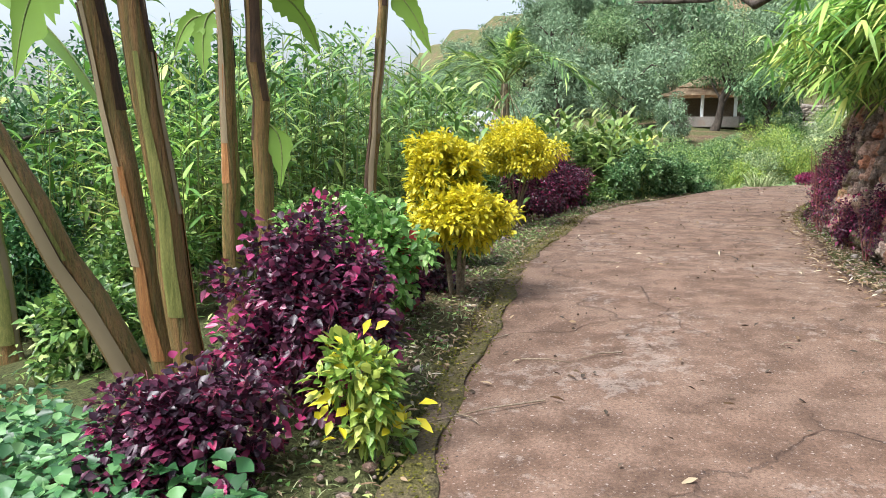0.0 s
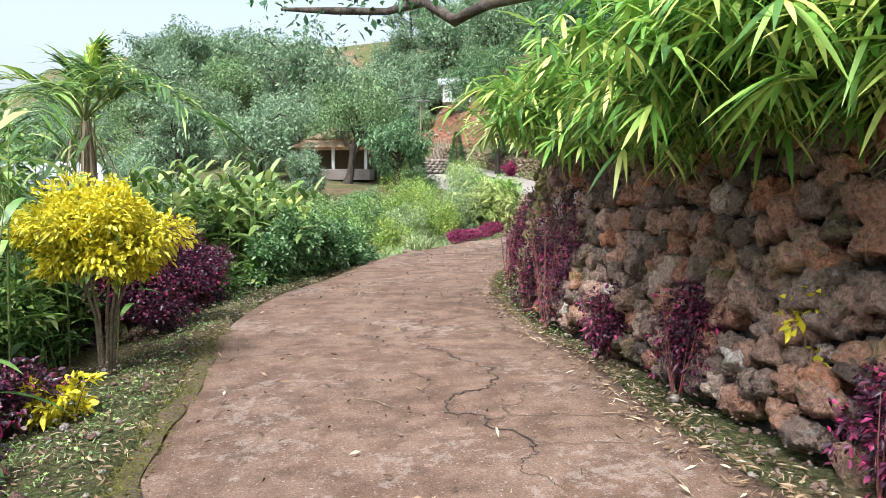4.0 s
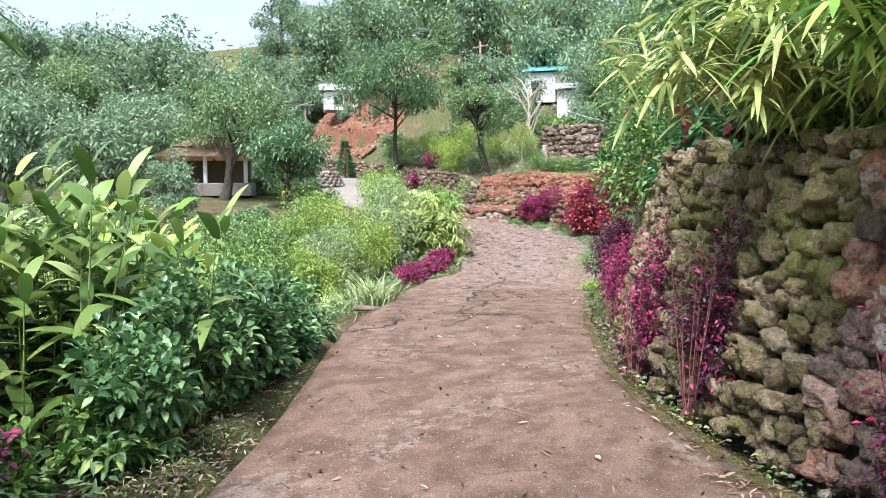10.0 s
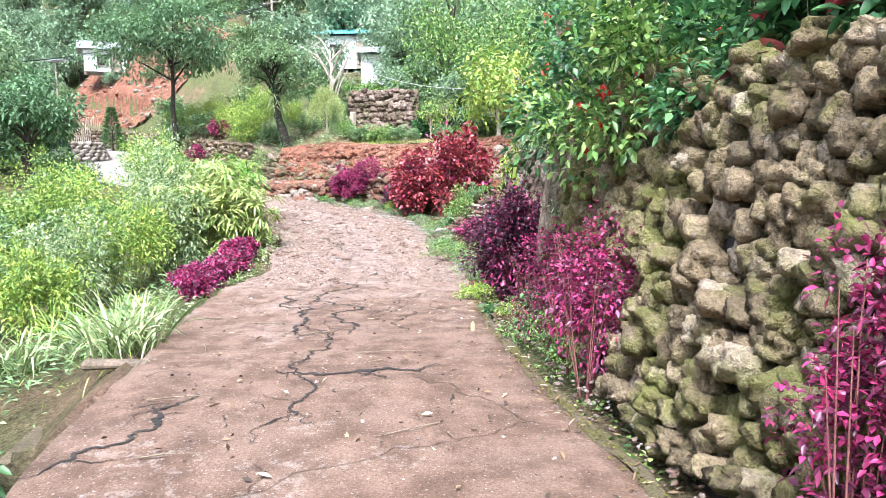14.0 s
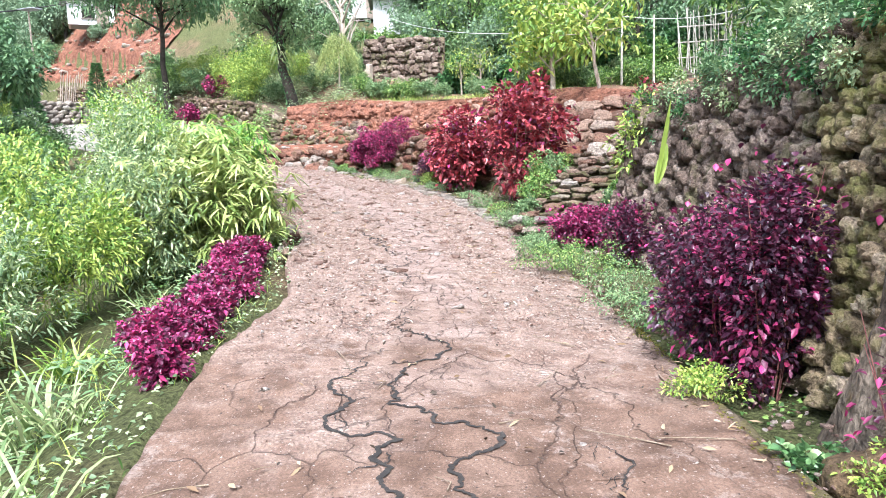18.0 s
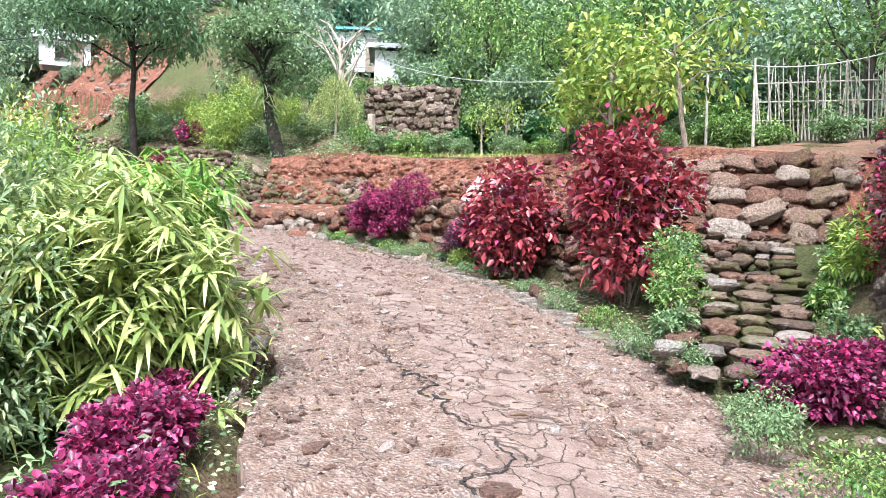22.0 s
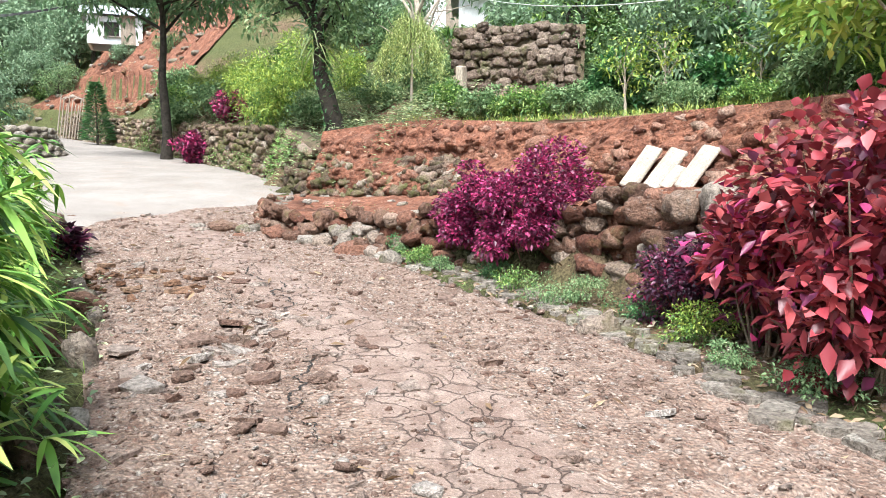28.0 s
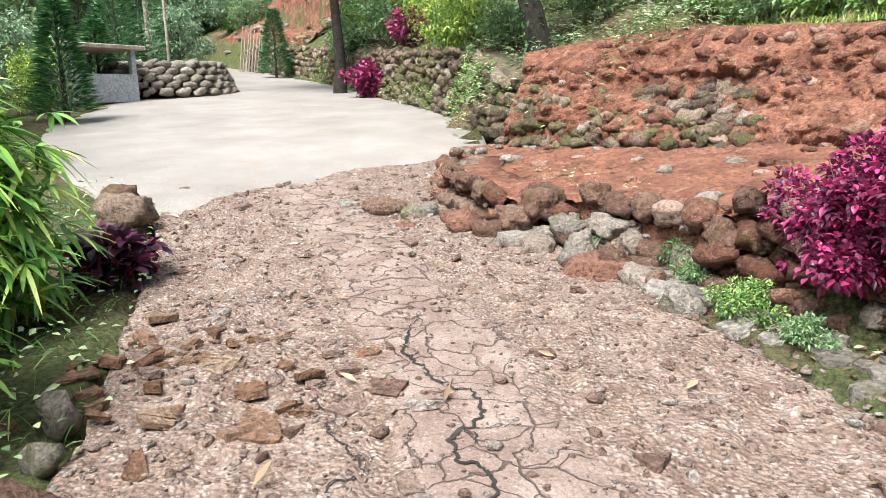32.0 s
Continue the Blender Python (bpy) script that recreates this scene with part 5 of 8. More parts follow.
for place in [(35.6, 42.6), (36.4, 41.2)]:
    magenta(on(*place), (1.6, 1.6, 1.2), "magenta shrub on top of the upper wall", 900, M_MAGENTA, leaf=(0.13, 0.09))

LOW = [(17.0, 15.75, 1.2, 0.6), (16.3, 15.2, 1.2, 0.6), (15.5, 14.8, 0.9, 0.45), (17.4, 16.4, 0.9, 0.5), (18.1, 16.9, 0.8, 0.5), (13.85, 13.9, 0.6, 0.32), (17.6, 16.15, 0.7, 0.4), (18.6, 17.0, 0.7, 0.42), (20.4, 18.25, 0.62, 0.45), (21.4, 18.9, 0.7, 0.35), (22.3, 19.7, 0.7, 0.35), (23.4, 20.6, 0.6, 0.25), (25.2, 22.6, 0.8, 0.45), (26.1, 24.0, 0.7, 0.35), (27.9, 28.6, 0.85, 0.32), (26.9, 26.6, 0.5, 0.3), (27.4, 27.2, 0.4, 0.25), (19.7, 17.6, 0.6, 0.45), (21.0, 17.9, 0.8, 0.6), (12.8, 13.0, 0.5, 0.4), (12.3, 12.45, 0.9, 0.6), (11.7, 12.1, 0.9, 0.55), (13.2, 12.2, 0.9, 0.7), (12.7, 12.1, 0.9, 0.8), (11.2, 11.75, 0.7, 0.4), (24.3, 21.6, 0.8, 0.3)]
for k, (x, y, w, h) in enumerate(LOW):
    shrub("low_green_shrub", on(x, y), (w, w, h), M_LIME if k % 7 == 5 else M_BLUE if k % 3 else M_GREEN, "low fine-leaved green shrub at the lane's edge", "shrub", 1100, (0.035, 0.016), 14, 0.004, 8, "low edge shrubs")

# ---- bananas and palm ----
GARDEN = []
M_SHEATHDARK = grain_mat("sheath_dark", (0.03, 0.018, 0.012), (0.10, 0.055, 0.03), 3, 30, 0.7, 0.6, 0.02, None, (26, 26, 1.6))
M_SHEATHGREEN = grain_mat("sheath_olive", (0.13, 0.15, 0.035), (0.26, 0.25, 0.07), 3, 30, 0.55, 0.4, 0.02, None, (26, 26, 1.6))
M_SHEATHORANGE = grain_mat("sheath_orange", (0.26, 0.10, 0.03), (0.45, 0.22, 0.08), 3, 30, 0.6, 0.5, 0.02, (0.10, 0.05, 0.025), (26, 26, 1.6))


def banana(base, top, radius, label, fronds=3):
    b, t = Vector(base), Vector(top)
    ob = thing("banana_plant", base, label, "banana plant", "banana plants")
    d, n = t - b, 14
    path = [(np.array(d * (k / n)) + rng.normal(0, 0.008, 3), radius * (1.25 - 0.55 * k / n) * rng.uniform(0.93, 1.07)) for k in range(n + 1)]
    piece("stem", tube_mesh("stem", path and [path], M_BANANA, 12), ob)
    for q in range(11):
        a, k0 = rng.uniform(0, 6.28), int(rng.integers(0, n - 4))
        k1 = min(n, k0 + int(rng.integers(4, 9)))
        V, wide = [], rng.uniform(0.25, 0.7)
        for k in range(k0, k1 + 1):
            s = (k - k0) / (k1 - k0)
            for j in range(4):
                ang = a + wide * (j / 3 - 0.5) * (1 - 0.6 * s) * 2
                r = path[k][1] * (1.05 + 0.05 * (q % 3) + (0.55 * (s - 0.8) if s > 0.8 and q % 2 else 0))
                V.append(path[k][0] + np.array([math.cos(ang), math.sin(ang), 0]) * r + rng.normal(0, 0.002, 3))
        F = [[4 * i + j, 4 * i + j + 1, 4 * i + j + 5, 4 * i + j + 4] for i in range(k1 - k0) for j in range(3)]
        piece("dry_sheath", mesh_of("dry_sheath", np.array(V), F, (M_HUSK, M_SHEATHDARK, M_SHEATHGREEN, M_SHEATHORANGE)[q % 4], True), ob, "peeling dry sheath")
    for q in range(fronds):
        a = rng.uniform(0, 6.28)
        L, W, pts = rng.uniform(1.4, 2.1), rng.uniform(0.42, 0.6), []
        V, m = [], 16
        for k in range(m + 1):
            s = k / m
            c = np.array(d) + np.array([math.cos(a) * L * s * 0.8, math.sin(a) * L * s * 0.8, 0.42 * L * s - 1.1 * L * s * s])
            pts.append((c, 0.022 * (1 - 0.8 * s)))
            side = np.array([-math.sin(a), math.cos(a), 0])
            w = W * 0.5 * (math.sin(math.pi * min(1, max(0.0, (s - 0.22) / 0.78)) ** 0.7) if s > 0.22 else 0)
            w *= rng.uniform(0.75, 1.05)
            V += [c + side * w + [0, 0, -w * 0.35], c, c - side * w + [0, 0, -w * 0.35]]
        F = [[3 * k + j, 3 * k + j + 1, 3 * k + j + 4, 3 * k + j + 3] for k in range(m) for j in range(2)]
        fr = piece("frond", mesh_of("frond", np.array(V), F, M_BANANALEAF, True), ob)
        piece("midrib", tube_mesh("midrib", [pts], M_STEMGREEN, 5), fr)
    return ob


def hanging_leaf(ob, start, bend, tip, width, mat, label=""):
    """One drooping, wind-torn banana leaf, from its stalk over a bend to its tip."""
    o = np.array(ob.location)
    a, b, c = (np.array(q) - o for q in (start, bend, tip))
    side = np.cross(c - a, [-0.3, -1.0, 0.1])
    side /= np.linalg.norm(side)
    V, pts, m = [], [], 22
    for k in range(m + 1):
        s = k / m
        q = a * (1 - s) ** 2 + 2 * b * s * (1 - s) + c * s * s
        w = width * 0.5 * math.sin(math.pi * max(0.0, (s - 0.18) / 0.82) ** 0.75) * leaf_rng.uniform(0.62, 1.08) if s > 0.18 else 0.0
        fold = np.array([0.0, -0.25 * w, -0.3 * w])
        V += [q + side * w + fold, q, q - side * w * leaf_rng.uniform(0.8, 1.1) + fold]
        pts.append((q + np.array([0, 0, 0.004]), 0.014 * (1 - 0.8 * s)))
    F = [[3 * k + j, 3 * k + j + 1, 3 * k + j + 4, 3 * k + j + 3] for k in range(m) for j in range(2)]
    fr = piece("hanging_leaf", mesh_of("hanging_leaf", np.array(V), F, mat, True), ob, label)
    piece("midrib", tube_mesh("midrib", [pts], M_STEMGREEN, 5), fr)


leaf_rng = np.random.default_rng(19)
BANANAS = []
for base, top, r, text, fr in [
        ((-2.66, 0.47), (-3.95, 0.0, 2.9), 0.085, "leaning dark brown banana stem with peeling bark", 2), ((-2.31, -0.16), (-2.65, -0.25, 2.75), 0.062, "brown banana stem with peeling sheaths", 3),
        ((-2.12, -0.42), (-2.38, -0.48, 2.75), 0.066, "olive banana stem with peeling sheaths", 3), ((-2.37, 2.38), (-2.37, 2.38, 3.1), 0.068, "green-brown banana stem with dry sheaths", 3),
        ((-2.0, 2.03), (-2.09, 2.03, 3.1), 0.07, "orange-brown banana stem with dry sheaths", 3), ((-1.2, 3.68), (-0.94, 3.68, 3.2), 0.058, "slender orange banana stem with dry sheaths", 2)]:
    g0 = ground_z(*base) - 0.05
    tall = 1.35
    BANANAS.append(banana((*base, g0), (base[0] + (top[0] - base[0]) * tall, base[1] + (top[1] - base[1]) * tall, g0 + (top[2] - g0) * tall), r, text, fr))
hanging_leaf(BANANAS[1], (-2.62, -0.24, 2.2), (-2.98, 0.1, 2.5), (-3.12, 0.1, 1.74), 0.42, M_BANANALEAF)
hanging_leaf(BANANAS[1], (-2.62, -0.24, 2.3), (-2.75, 0.2, 2.6), (-2.45, 0.5, 2.0), 0.3, M_BANANALEAF)
hanging_leaf(BANANAS[3], (-2.4, 2.4, 2.34), (-2.68, 2.5, 2.6), (-2.82, 2.5, 2.1), 0.26, M_BANANALEAF)
hanging_leaf(BANANAS[3], (-2.4, 2.4, 2.48), (-2.6, 2.45, 2.5), (-2.55, 2.4, 1.9), 0.28, M_BANANALEAF)
hanging_leaf(BANANAS[4], (-2.07, 2.03, 1.52), (-1.8, 2.0, 1.56), (-1.9, 1.96, 0.95), 0.22, M_BANANALEAF)
hanging_leaf(BANANAS[4], (-2.1, 2.03, 2.5), (-1.75, 2.2, 2.75), (-1.55, 2.3, 2.1), 0.26, M_BANANALEAF)
hanging_leaf(BANANAS[5], (-0.95, 3.68, 2.85), (-0.75, 3.7, 3.0), (-0.46, 3.66, 2.26), 0.3, M_BANANALEAF)
banana((-4.4, 2.5, ground_z(-4.4, 2.5) - 0.05), (-4.8, 2.9, 2.6), 0.10, "banana plant in the garden", 4)


for x, y, h, m in [(-7.5, 8.5, 5.2, M_DARK), (-5.4, 10.6, 5.0, M_GREEN), (-3.4, 12.4, 5.4, M_DARK), (-2.6, 15.4, 5.2, M_GREEN), (-9.4, 5.6, 5.6, M_DARK), (-6.6, 13.5, 6.0, M_DARK), (-0.6, 13.2, 3.4, M_GREEN)]:
    GARDEN.append((x, y, h, m))


def palm(place, height, label, fronds=12):
    ob = thing("areca_palm", place, label, "palm")
    path = [(np.array([0.03 * math.sin(k), 0.02 * k / 8, height * k / 8]), 0.075 - 0.002 * k + 0.006 * (k % 2)) for k in range(9)]
    piece("trunk", tube_mesh("trunk", [path], M_PALEBARK, 10), ob)
    top = np.array([0, 0, height])
    for q in range(fronds):
        a, el = q * 2.4 + rng.uniform(-0.2, 0.2), rng.uniform(0.75, 1.5)
        L = rng.uniform(1.9, 2.6)
        pts, P, W = [], [], []
        out = np.array([math.cos(a) * math.cos(el), math.sin(a) * math.cos(el), math.sin(el)])
        for k in range(13):
            s = k / 12
            c = top + out * L * s + np.array([0, 0, -0.7 * L * s * s])
            pts.append((c, 0.02 * (1 - 0.85 * s)))
            if k > 1:
                side = np.array([-math.sin(a), math.cos(a), 0])
                for sg in (-1, 1):
                    for _ in range(3):
                        P.append(c + rng.normal(0, 0.02, 3))
                        W.append(out * 0.9 + side * sg * 0.6 + np.array([0, 0, 0.15 - 0.9 * s]))
        fr = piece("frond", tube_mesh("frond", [pts], M_STEMGREEN, 5), ob)
        piece("leaflet_fringe", blades("leaflet_fringe", np.array(P), np.array(W), 0.6, 0.05, M_GREEN if q % 4 else M_LIME, 0.45, 3), fr, kind="stuff")
    piece("dry_fronds", blades("dry_fronds", top + rng.normal(0, 0.06, (40, 3)), np.c_[rng.normal(0, 0.4, (40, 2)), -np.ones(40)], 1.2, 0.03, M_HUSK, 0.2, 4), ob, "hanging dry brown fronds")
    return ob


palm(on(1.66, 10.6), 2.9, "small areca palm with arching fronds behind the shrubs")

# ---- tall leafy plants and thickets on the valley side ----
def stalks(name, place, n, spread, height, leaf, mat, label, category, group="", lean=0.12, per=11, droop=0.45):
    """A stand of upright canes with long alternate leaves."""
    ob = thing(name, place, label, category, group)
    paths, P, W = [], [], []
    for _ in range(n):
        b = np.array([rng.normal(0, spread[0]), rng.normal(0, spread[1]), 0.0])
        h = height * rng.uniform(0.6, 1.15)
        t = b + np.array([rng.normal(0, lean) * h, rng.normal(0, lean) * h, h])
        paths.append([(b, 0.011), ((b + t) / 2 + rng.normal(0, 0.02, 3), 0.009), (t, 0.004)])
        for k in range(per):
            s = 0.3 + 0.7 * k / (per - 1)
            a = k * 2.6 + rng.uniform(0, 1.2)
            P.append(b + (t - b) * s)
            W.append([math.cos(a), math.sin(a), rng.uniform(0.15, 1.1) + (0.8 if k > per - 3 else 0)])
    for q in paths:
        piece("cane", tube_mesh("cane", [q], M_STEMGREEN, 5), ob)
    piece("foliage", blades("foliage", np.array(P), np.array(W, float), leaf[0], leaf[1], mat, droop, 5), ob, kind="stuff")
    return ob


for x, y, n, h, m in [(3.5, 12.3, 30, 1.95, M_GREEN), (4.3, 12.5, 34, 1.95, M_GREEN), (5.1, 13.1, 30, 1.9, M_GREEN), (2.6, 12.6, 26, 1.9, M_GREEN), (6.0, 13.9, 26, 1.7, M_LIME), (3.8, 13.6, 26, 2.1, M_GREEN), (5.2, 14.0, 26, 2.1, M_LIME), (2.9, 13.9, 22, 1.9, M_GREEN)]:
    stalks("ginger_clump", on(x, y), int(n * 0.85), (0.42, 0.42), h * 1.12, (0.5, 0.125), M_GINGER if m is M_GREEN else m, "stand of tall green canes with long pointed leaves", "plant", "tall leafy clumps", 0.12, 13, 0.5)
for x, y, n, h in [(-3.6, 5.2, 34, 3.1), (-2.6, 5.6, 36, 3.2), (-1.6, 6.0, 36, 3.1), (-0.8, 7.0, 34, 2.8), (-0.5, 8.6, 30, 2.9), (-4.6, 7.0, 30, 3.4), (-3.0, 7.6, 32, 3.4), (-1.8, 8.4, 30, 3.0), (0.2, 8.3, 30, 2.4), (0.9, 11.0, 28, 2.5), (0.0, 10.2, 30, 2.7), (1.9, 13.2, 26, 2.6), (-0.4, 11.2, 24, 2.3), (-5.4, 5.0, 28, 3.2), (3.0, 16.6, 26, 2.6), (-2.2, 13.0, 28, 3.1)]:
    stalks("cane_thicket", on(x, y), n, (0.5, 0.5), h, (0.5, 0.075), M_GREEN if x > -3 else M_BAMBOO, "dense green thicket of leafy canes behind the bananas", "plant", "cane thickets", 0.1, 14)
for x, y, n, h in [(0.4, 9.9, 26, 2.0), (1.0, 12.2, 26, 2.0), (3.4, 15.2, 26, 2.2), (5.0, 15.8, 26, 2.0), (-1.6, 11.6, 26, 2.6), (6.4, 15.4, 22, 1.8)]:
    stalks("ginger_clump", on(x, y), n, (0.5, 0.5), h * 1.05, (0.48, 0.095), M_GINGER if n == 26 else M_LIME, "stand of tall green canes with long pointed leaves", "plant", "tall leafy clumps", 0.12, 13)
for x, y, w, h, m in [(4.4, 11.05, 0.9, 1.25, M_TEALLEAF), (5.0, 11.5, 0.9, 1.35, M_TEALLEAF), (5.6, 11.95, 0.8, 1.2, M_TEALLEAF), (5.95, 12.35, 0.9, 1.35, M_TEALLEAF), (6.6, 12.95, 1.0, 1.3, M_TEALLEAF), (7.2, 13.6, 0.9, 1.2, M_TEALLEAF), (7.6, 14.1, 0.8, 1.0, M_DARK), (4.2, 11.0, 0.7, 0.6, M_GREEN), (6.9, 14.4, 1.2, 1.3, M_GREEN), (3.5, 10.9, 0.7, 0.7, M_GREEN),
                       (-3.2, 1.3, 1.1, 0.7, M_GREEN), (-3.6, 3.6, 1.6, 1.3, M_GREEN), (-5.2, 4.6, 2.0, 1.8, M_DARK), (-6.4, 3.2, 2.2, 2.2, M_DARK), (-6.0, 6.5, 2.4, 2.6, M_DARK), (-4.4, 0.8, 1.2, 0.8, M_GREEN), (-5.6, 1.8, 1.3, 1.2, M_DARK), (-0.3, 3.1, 0.8, 0.9, M_GREEN), (0.3, 7.4, 1.0, 1.2, M_GREEN), (0.9, 8.4, 1.0, 1.3, M_GREEN), (-1.6, 4.6, 1.3, 1.3, M_GREEN)]:
    shrub("green_shrub", on(x, y), (w, w, h), m, "dense broad-leaved green shrub", "shrub", int(2300 * w), (0.095, 0.05), 20, 0.007, 8, "valley shrubs", M_STEMGREEN)


def ground_cover(name, spots, n, leaf, mat, label, high=0.12):
    P, W = [], []
    for x, y, r in spots:
        a, d = rng.uniform(0, 6.28, n), r * np.sqrt(rng.uniform(0, 1, n))
        px, py = x + np.cos(a) * d, y + np.sin(a) * d
        z = lie(np.stack([px, py], 1))[0]
        P.append(np.stack([px, py, z + rng.uniform(0.0, high, n)], 1))
        W.append(np.stack([np.cos(a * 7), np.sin(a * 7), rng.uniform(0.1, 0.8, n)], 1))
    return tagged(new(name, leaves(name, np.concatenate(P), np.concatenate(W), leaf[0], leaf[1], mat)), label, "ground cover", "", "stuff")


ground_cover("sweet_leaf_cover", [(-2.3, -2.2, 0.75), (-2.9, -1.6, 0.8), (-3.4, -0.9, 0.8), (-2.4, -3.2, 0.9)], 1300, (0.075, 0.065), M_DARK, "broad green creeping leaves on the ground", 0.25)
ground_cover("kerb_weeds", [(b[0], b[1], 0.4) for b in [beside(r, -0.55) for r in np.arange(2.6, 9, 0.3)]], 80, (0.04, 0.02), M_GREEN, "small green weeds by the kerb", 0.06)
ground_cover("wall_foot_weeds", [(b[0], b[1], 0.3) for b in [beside(r, 0.35) for r in np.arange(6.5, 15, 0.5)]], 70, (0.05, 0.035), M_GREEN, "small green weeds at the foot of the wall", 0.12)
ground_cover("broken_edge_weeds", [(b[0], b[1], 0.45) for b in [beside(r, -0.3) for r in np.arange(15, 21.5, 0.4)]], 50, (0.07, 0.035), M_HERB, "green weeds along the broken lane edge", 0.2)

for x, y, n, L, m in [(10.0, 15.55, 130, 0.95, M_GRASS), (10.5, 16.2, 120, 1.0, M_GRASS), (10.9, 17.2, 120, 0.95, M_GRASS), (12.0, 18.0, 100, 0.9, M_GRASS), (10.2, 17.6, 110, 1.0, M_GRASS), (11.7, 19.0, 100, 0.9, M_LIME), (13.2, 19.6, 90, 0.8, M_LIME), (14.7, 20.2, 80, 0.8, M_GRASS)]:
    ob = thing("striped_grass", on(x, y), "tuft of arching pale green striped grass", "grass", "striped grass tufts")
    a = rng.uniform(0, 6.28, n)
    piece("leaf_tuft", blades("leaf_tuft", np.c_[rng.normal(0, 0.14, (n, 2)), np.zeros(n)], np.c_[np.cos(a) * 0.6, np.sin(a) * 0.6, rng.uniform(0.7, 1.8, n)], L, 0.028, m, 0.6, 5), ob, kind="stuff")


def bamboo(name, place, n, spread, height, arch, mat, label, group="", leaf=(0.2, 0.026), sprays=9, lean=(0, 0), bare=2, bend=0.62):
    """A bamboo clump: arching culms with hanging fans of narrow leaves."""
    ob = thing(name, place, label, "bamboo", group)
    paths, P, W = [], [], []
    for _ in range(n):
        a = rng.uniform(0, 6.28)
        b = np.array([rng.normal(0, spread), rng.normal(0, spread), 0.0])
        h = height * rng.uniform(0.65, 1.15)
        out = np.array([math.cos(a), math.sin(a), 0]) * arch * rng.uniform(0.4, 1.2) * h + np.array([lean[0], lean[1], 0]) * h * rng.uniform(0.4, 1.2)
        pts = []
        for k in range(9):
            s = k / 8
            c = b + out * s * s + np.array([0, 0, h * (s - bend * s**3)])
            pts.append((c, 0.012 * (1 - 0.8 * s)))
            if k >= bare:
                for _ in range(sprays // 4 + 1):
                    q = c + rng.normal(0, 0.16, 3)
                    w0 = rng.uniform(0, 6.28)
                    for f in range(6):
                        P.append(q)
                        W.append([math.cos(w0 + (f - 2.5) * 0.32), math.sin(w0 + (f - 2.5) * 0.32), rng.uniform(-0.7, 0.6)])
        paths.append(pts)
    for q in paths:
        piece("culm", tube_mesh("culm", [q], M_STEMGREEN, 5), ob)
    piece("foliage", blades("foliage", np.array(P), np.array(W, float), leaf[0], leaf[1], mat, 0.4, 4), ob, kind="stuff")
    return ob


for r, off, n, h, m, lean in [(3.4, 1.5, 24, 1.9, M_BAMBOO, -0.6), (4.0, 1.35, 26, 1.8, M_BAMBOO, -0.62), (4.6, 1.3, 28, 1.8, M_BAMBOO, -0.62), (5.2, 1.25, 28, 1.8, M_BAMBOO, -0.62), (5.8, 1.25, 28, 1.7, M_BAMBOO, -0.62), (6.4, 1.25, 26, 1.7, M_BAMBOO, -0.6), (7.0, 1.25, 26, 1.8, M_BAMBOO, -0.65), (7.6, 1.35, 20, 1.8, M_BAMBOO, -0.6), (4.6, 2.6, 26, 3.0, M_BAMBOO, -0.35), (5.6, 2.6, 26, 3.0, M_BAMBOO, -0.35), (6.6, 2.6, 24, 3.0, M_BAMBOO, -0.35), (8.3, 1.5, 16, 1.8, M_PALEBAM, -0.7)]:
    x, y, _ = beside(r, off)
    i = int(r * PER)
    z = float(ROADZ[i]) + WALL_RISE(r) - 0.1
    bamboo("bamboo_clump", (x, y, z), n, 0.3, h, 0.3, m, "bamboo arching over the top of the stone wall", "wall-top bamboo", (0.36, 0.045), 14, (ACROSS[i][0] * lean, ACROSS[i][1] * lean))
for x, y, n, h, m in [(17.3, 21.6, 26, 2.3, M_PALEBAM), (18.2, 22.7, 34, 2.6, M_PALEBAM), (18.8, 23.3, 28, 2.6, M_BAMBOO), (19.6, 23.9, 28, 2.6, M_BAMBOO), (20.4, 24.9, 24, 2.3, M_BAMBOO), (17.7, 22.6, 26, 2.7, M_PALEBAM), (19.0, 24.6, 22, 2.8, M_PALEBAM), (16.6, 22.4, 24, 2.5, M_PALEBAM), (21.4, 26.8, 18, 2.0, M_BAMBOO), (23.2, 30.0, 20, 2.3, M_BAMBOO), (22.4, 28.6, 18, 2.2, M_BAMBOO)]:
    bamboo("bamboo_clump", on(x, y), n, 0.26, h * 0.8, 0.12, m, "yellow-green bamboo clump at the lane's edge", "edge bamboo", (0.31, 0.046), 13, (0, 0), 2, 0.22)
for x, y, w, h, m in [(15.9, 22.2, 2.4, 1.6, M_BLUE), (14.6, 21.5, 2.2, 1.6, M_LIME), (17.2, 23.4, 2.2, 2.2, M_BLUE), (13.3, 21.2, 2.0, 1.3, M_BLUE), (15.2, 24.6, 2.6, 2.0, M_LIME), (12.4, 20.6, 1.8, 1.0, M_LIME), (11.6, 22.0, 2.2, 1.6, M_GREEN), (18.4, 25.2, 2.4, 2.2, M_LIME), (21.0, 28.4, 2.4, 2.2, M_BAMBOO), (9.8, 20.0, 2.4, 1.6, M_GREEN), (8.4, 18.0, 2.4, 1.7, M_GREEN), (6.6, 16.8, 2.4, 1.9, M_GREEN), (20.2, 22.4 + 1.9, 0.8, 0.8, M_GREEN)]:
    shrub("garden_shrub", on(x, y), (w, w, h * 1.45), M_HERB if m is M_BLUE else m, "pale green leafy shrub on the valley side", "shrub", int(2300 * w), (0.10, 0.03), 22, 0.008, 9, "garden shrubs", M_STEMGREEN)

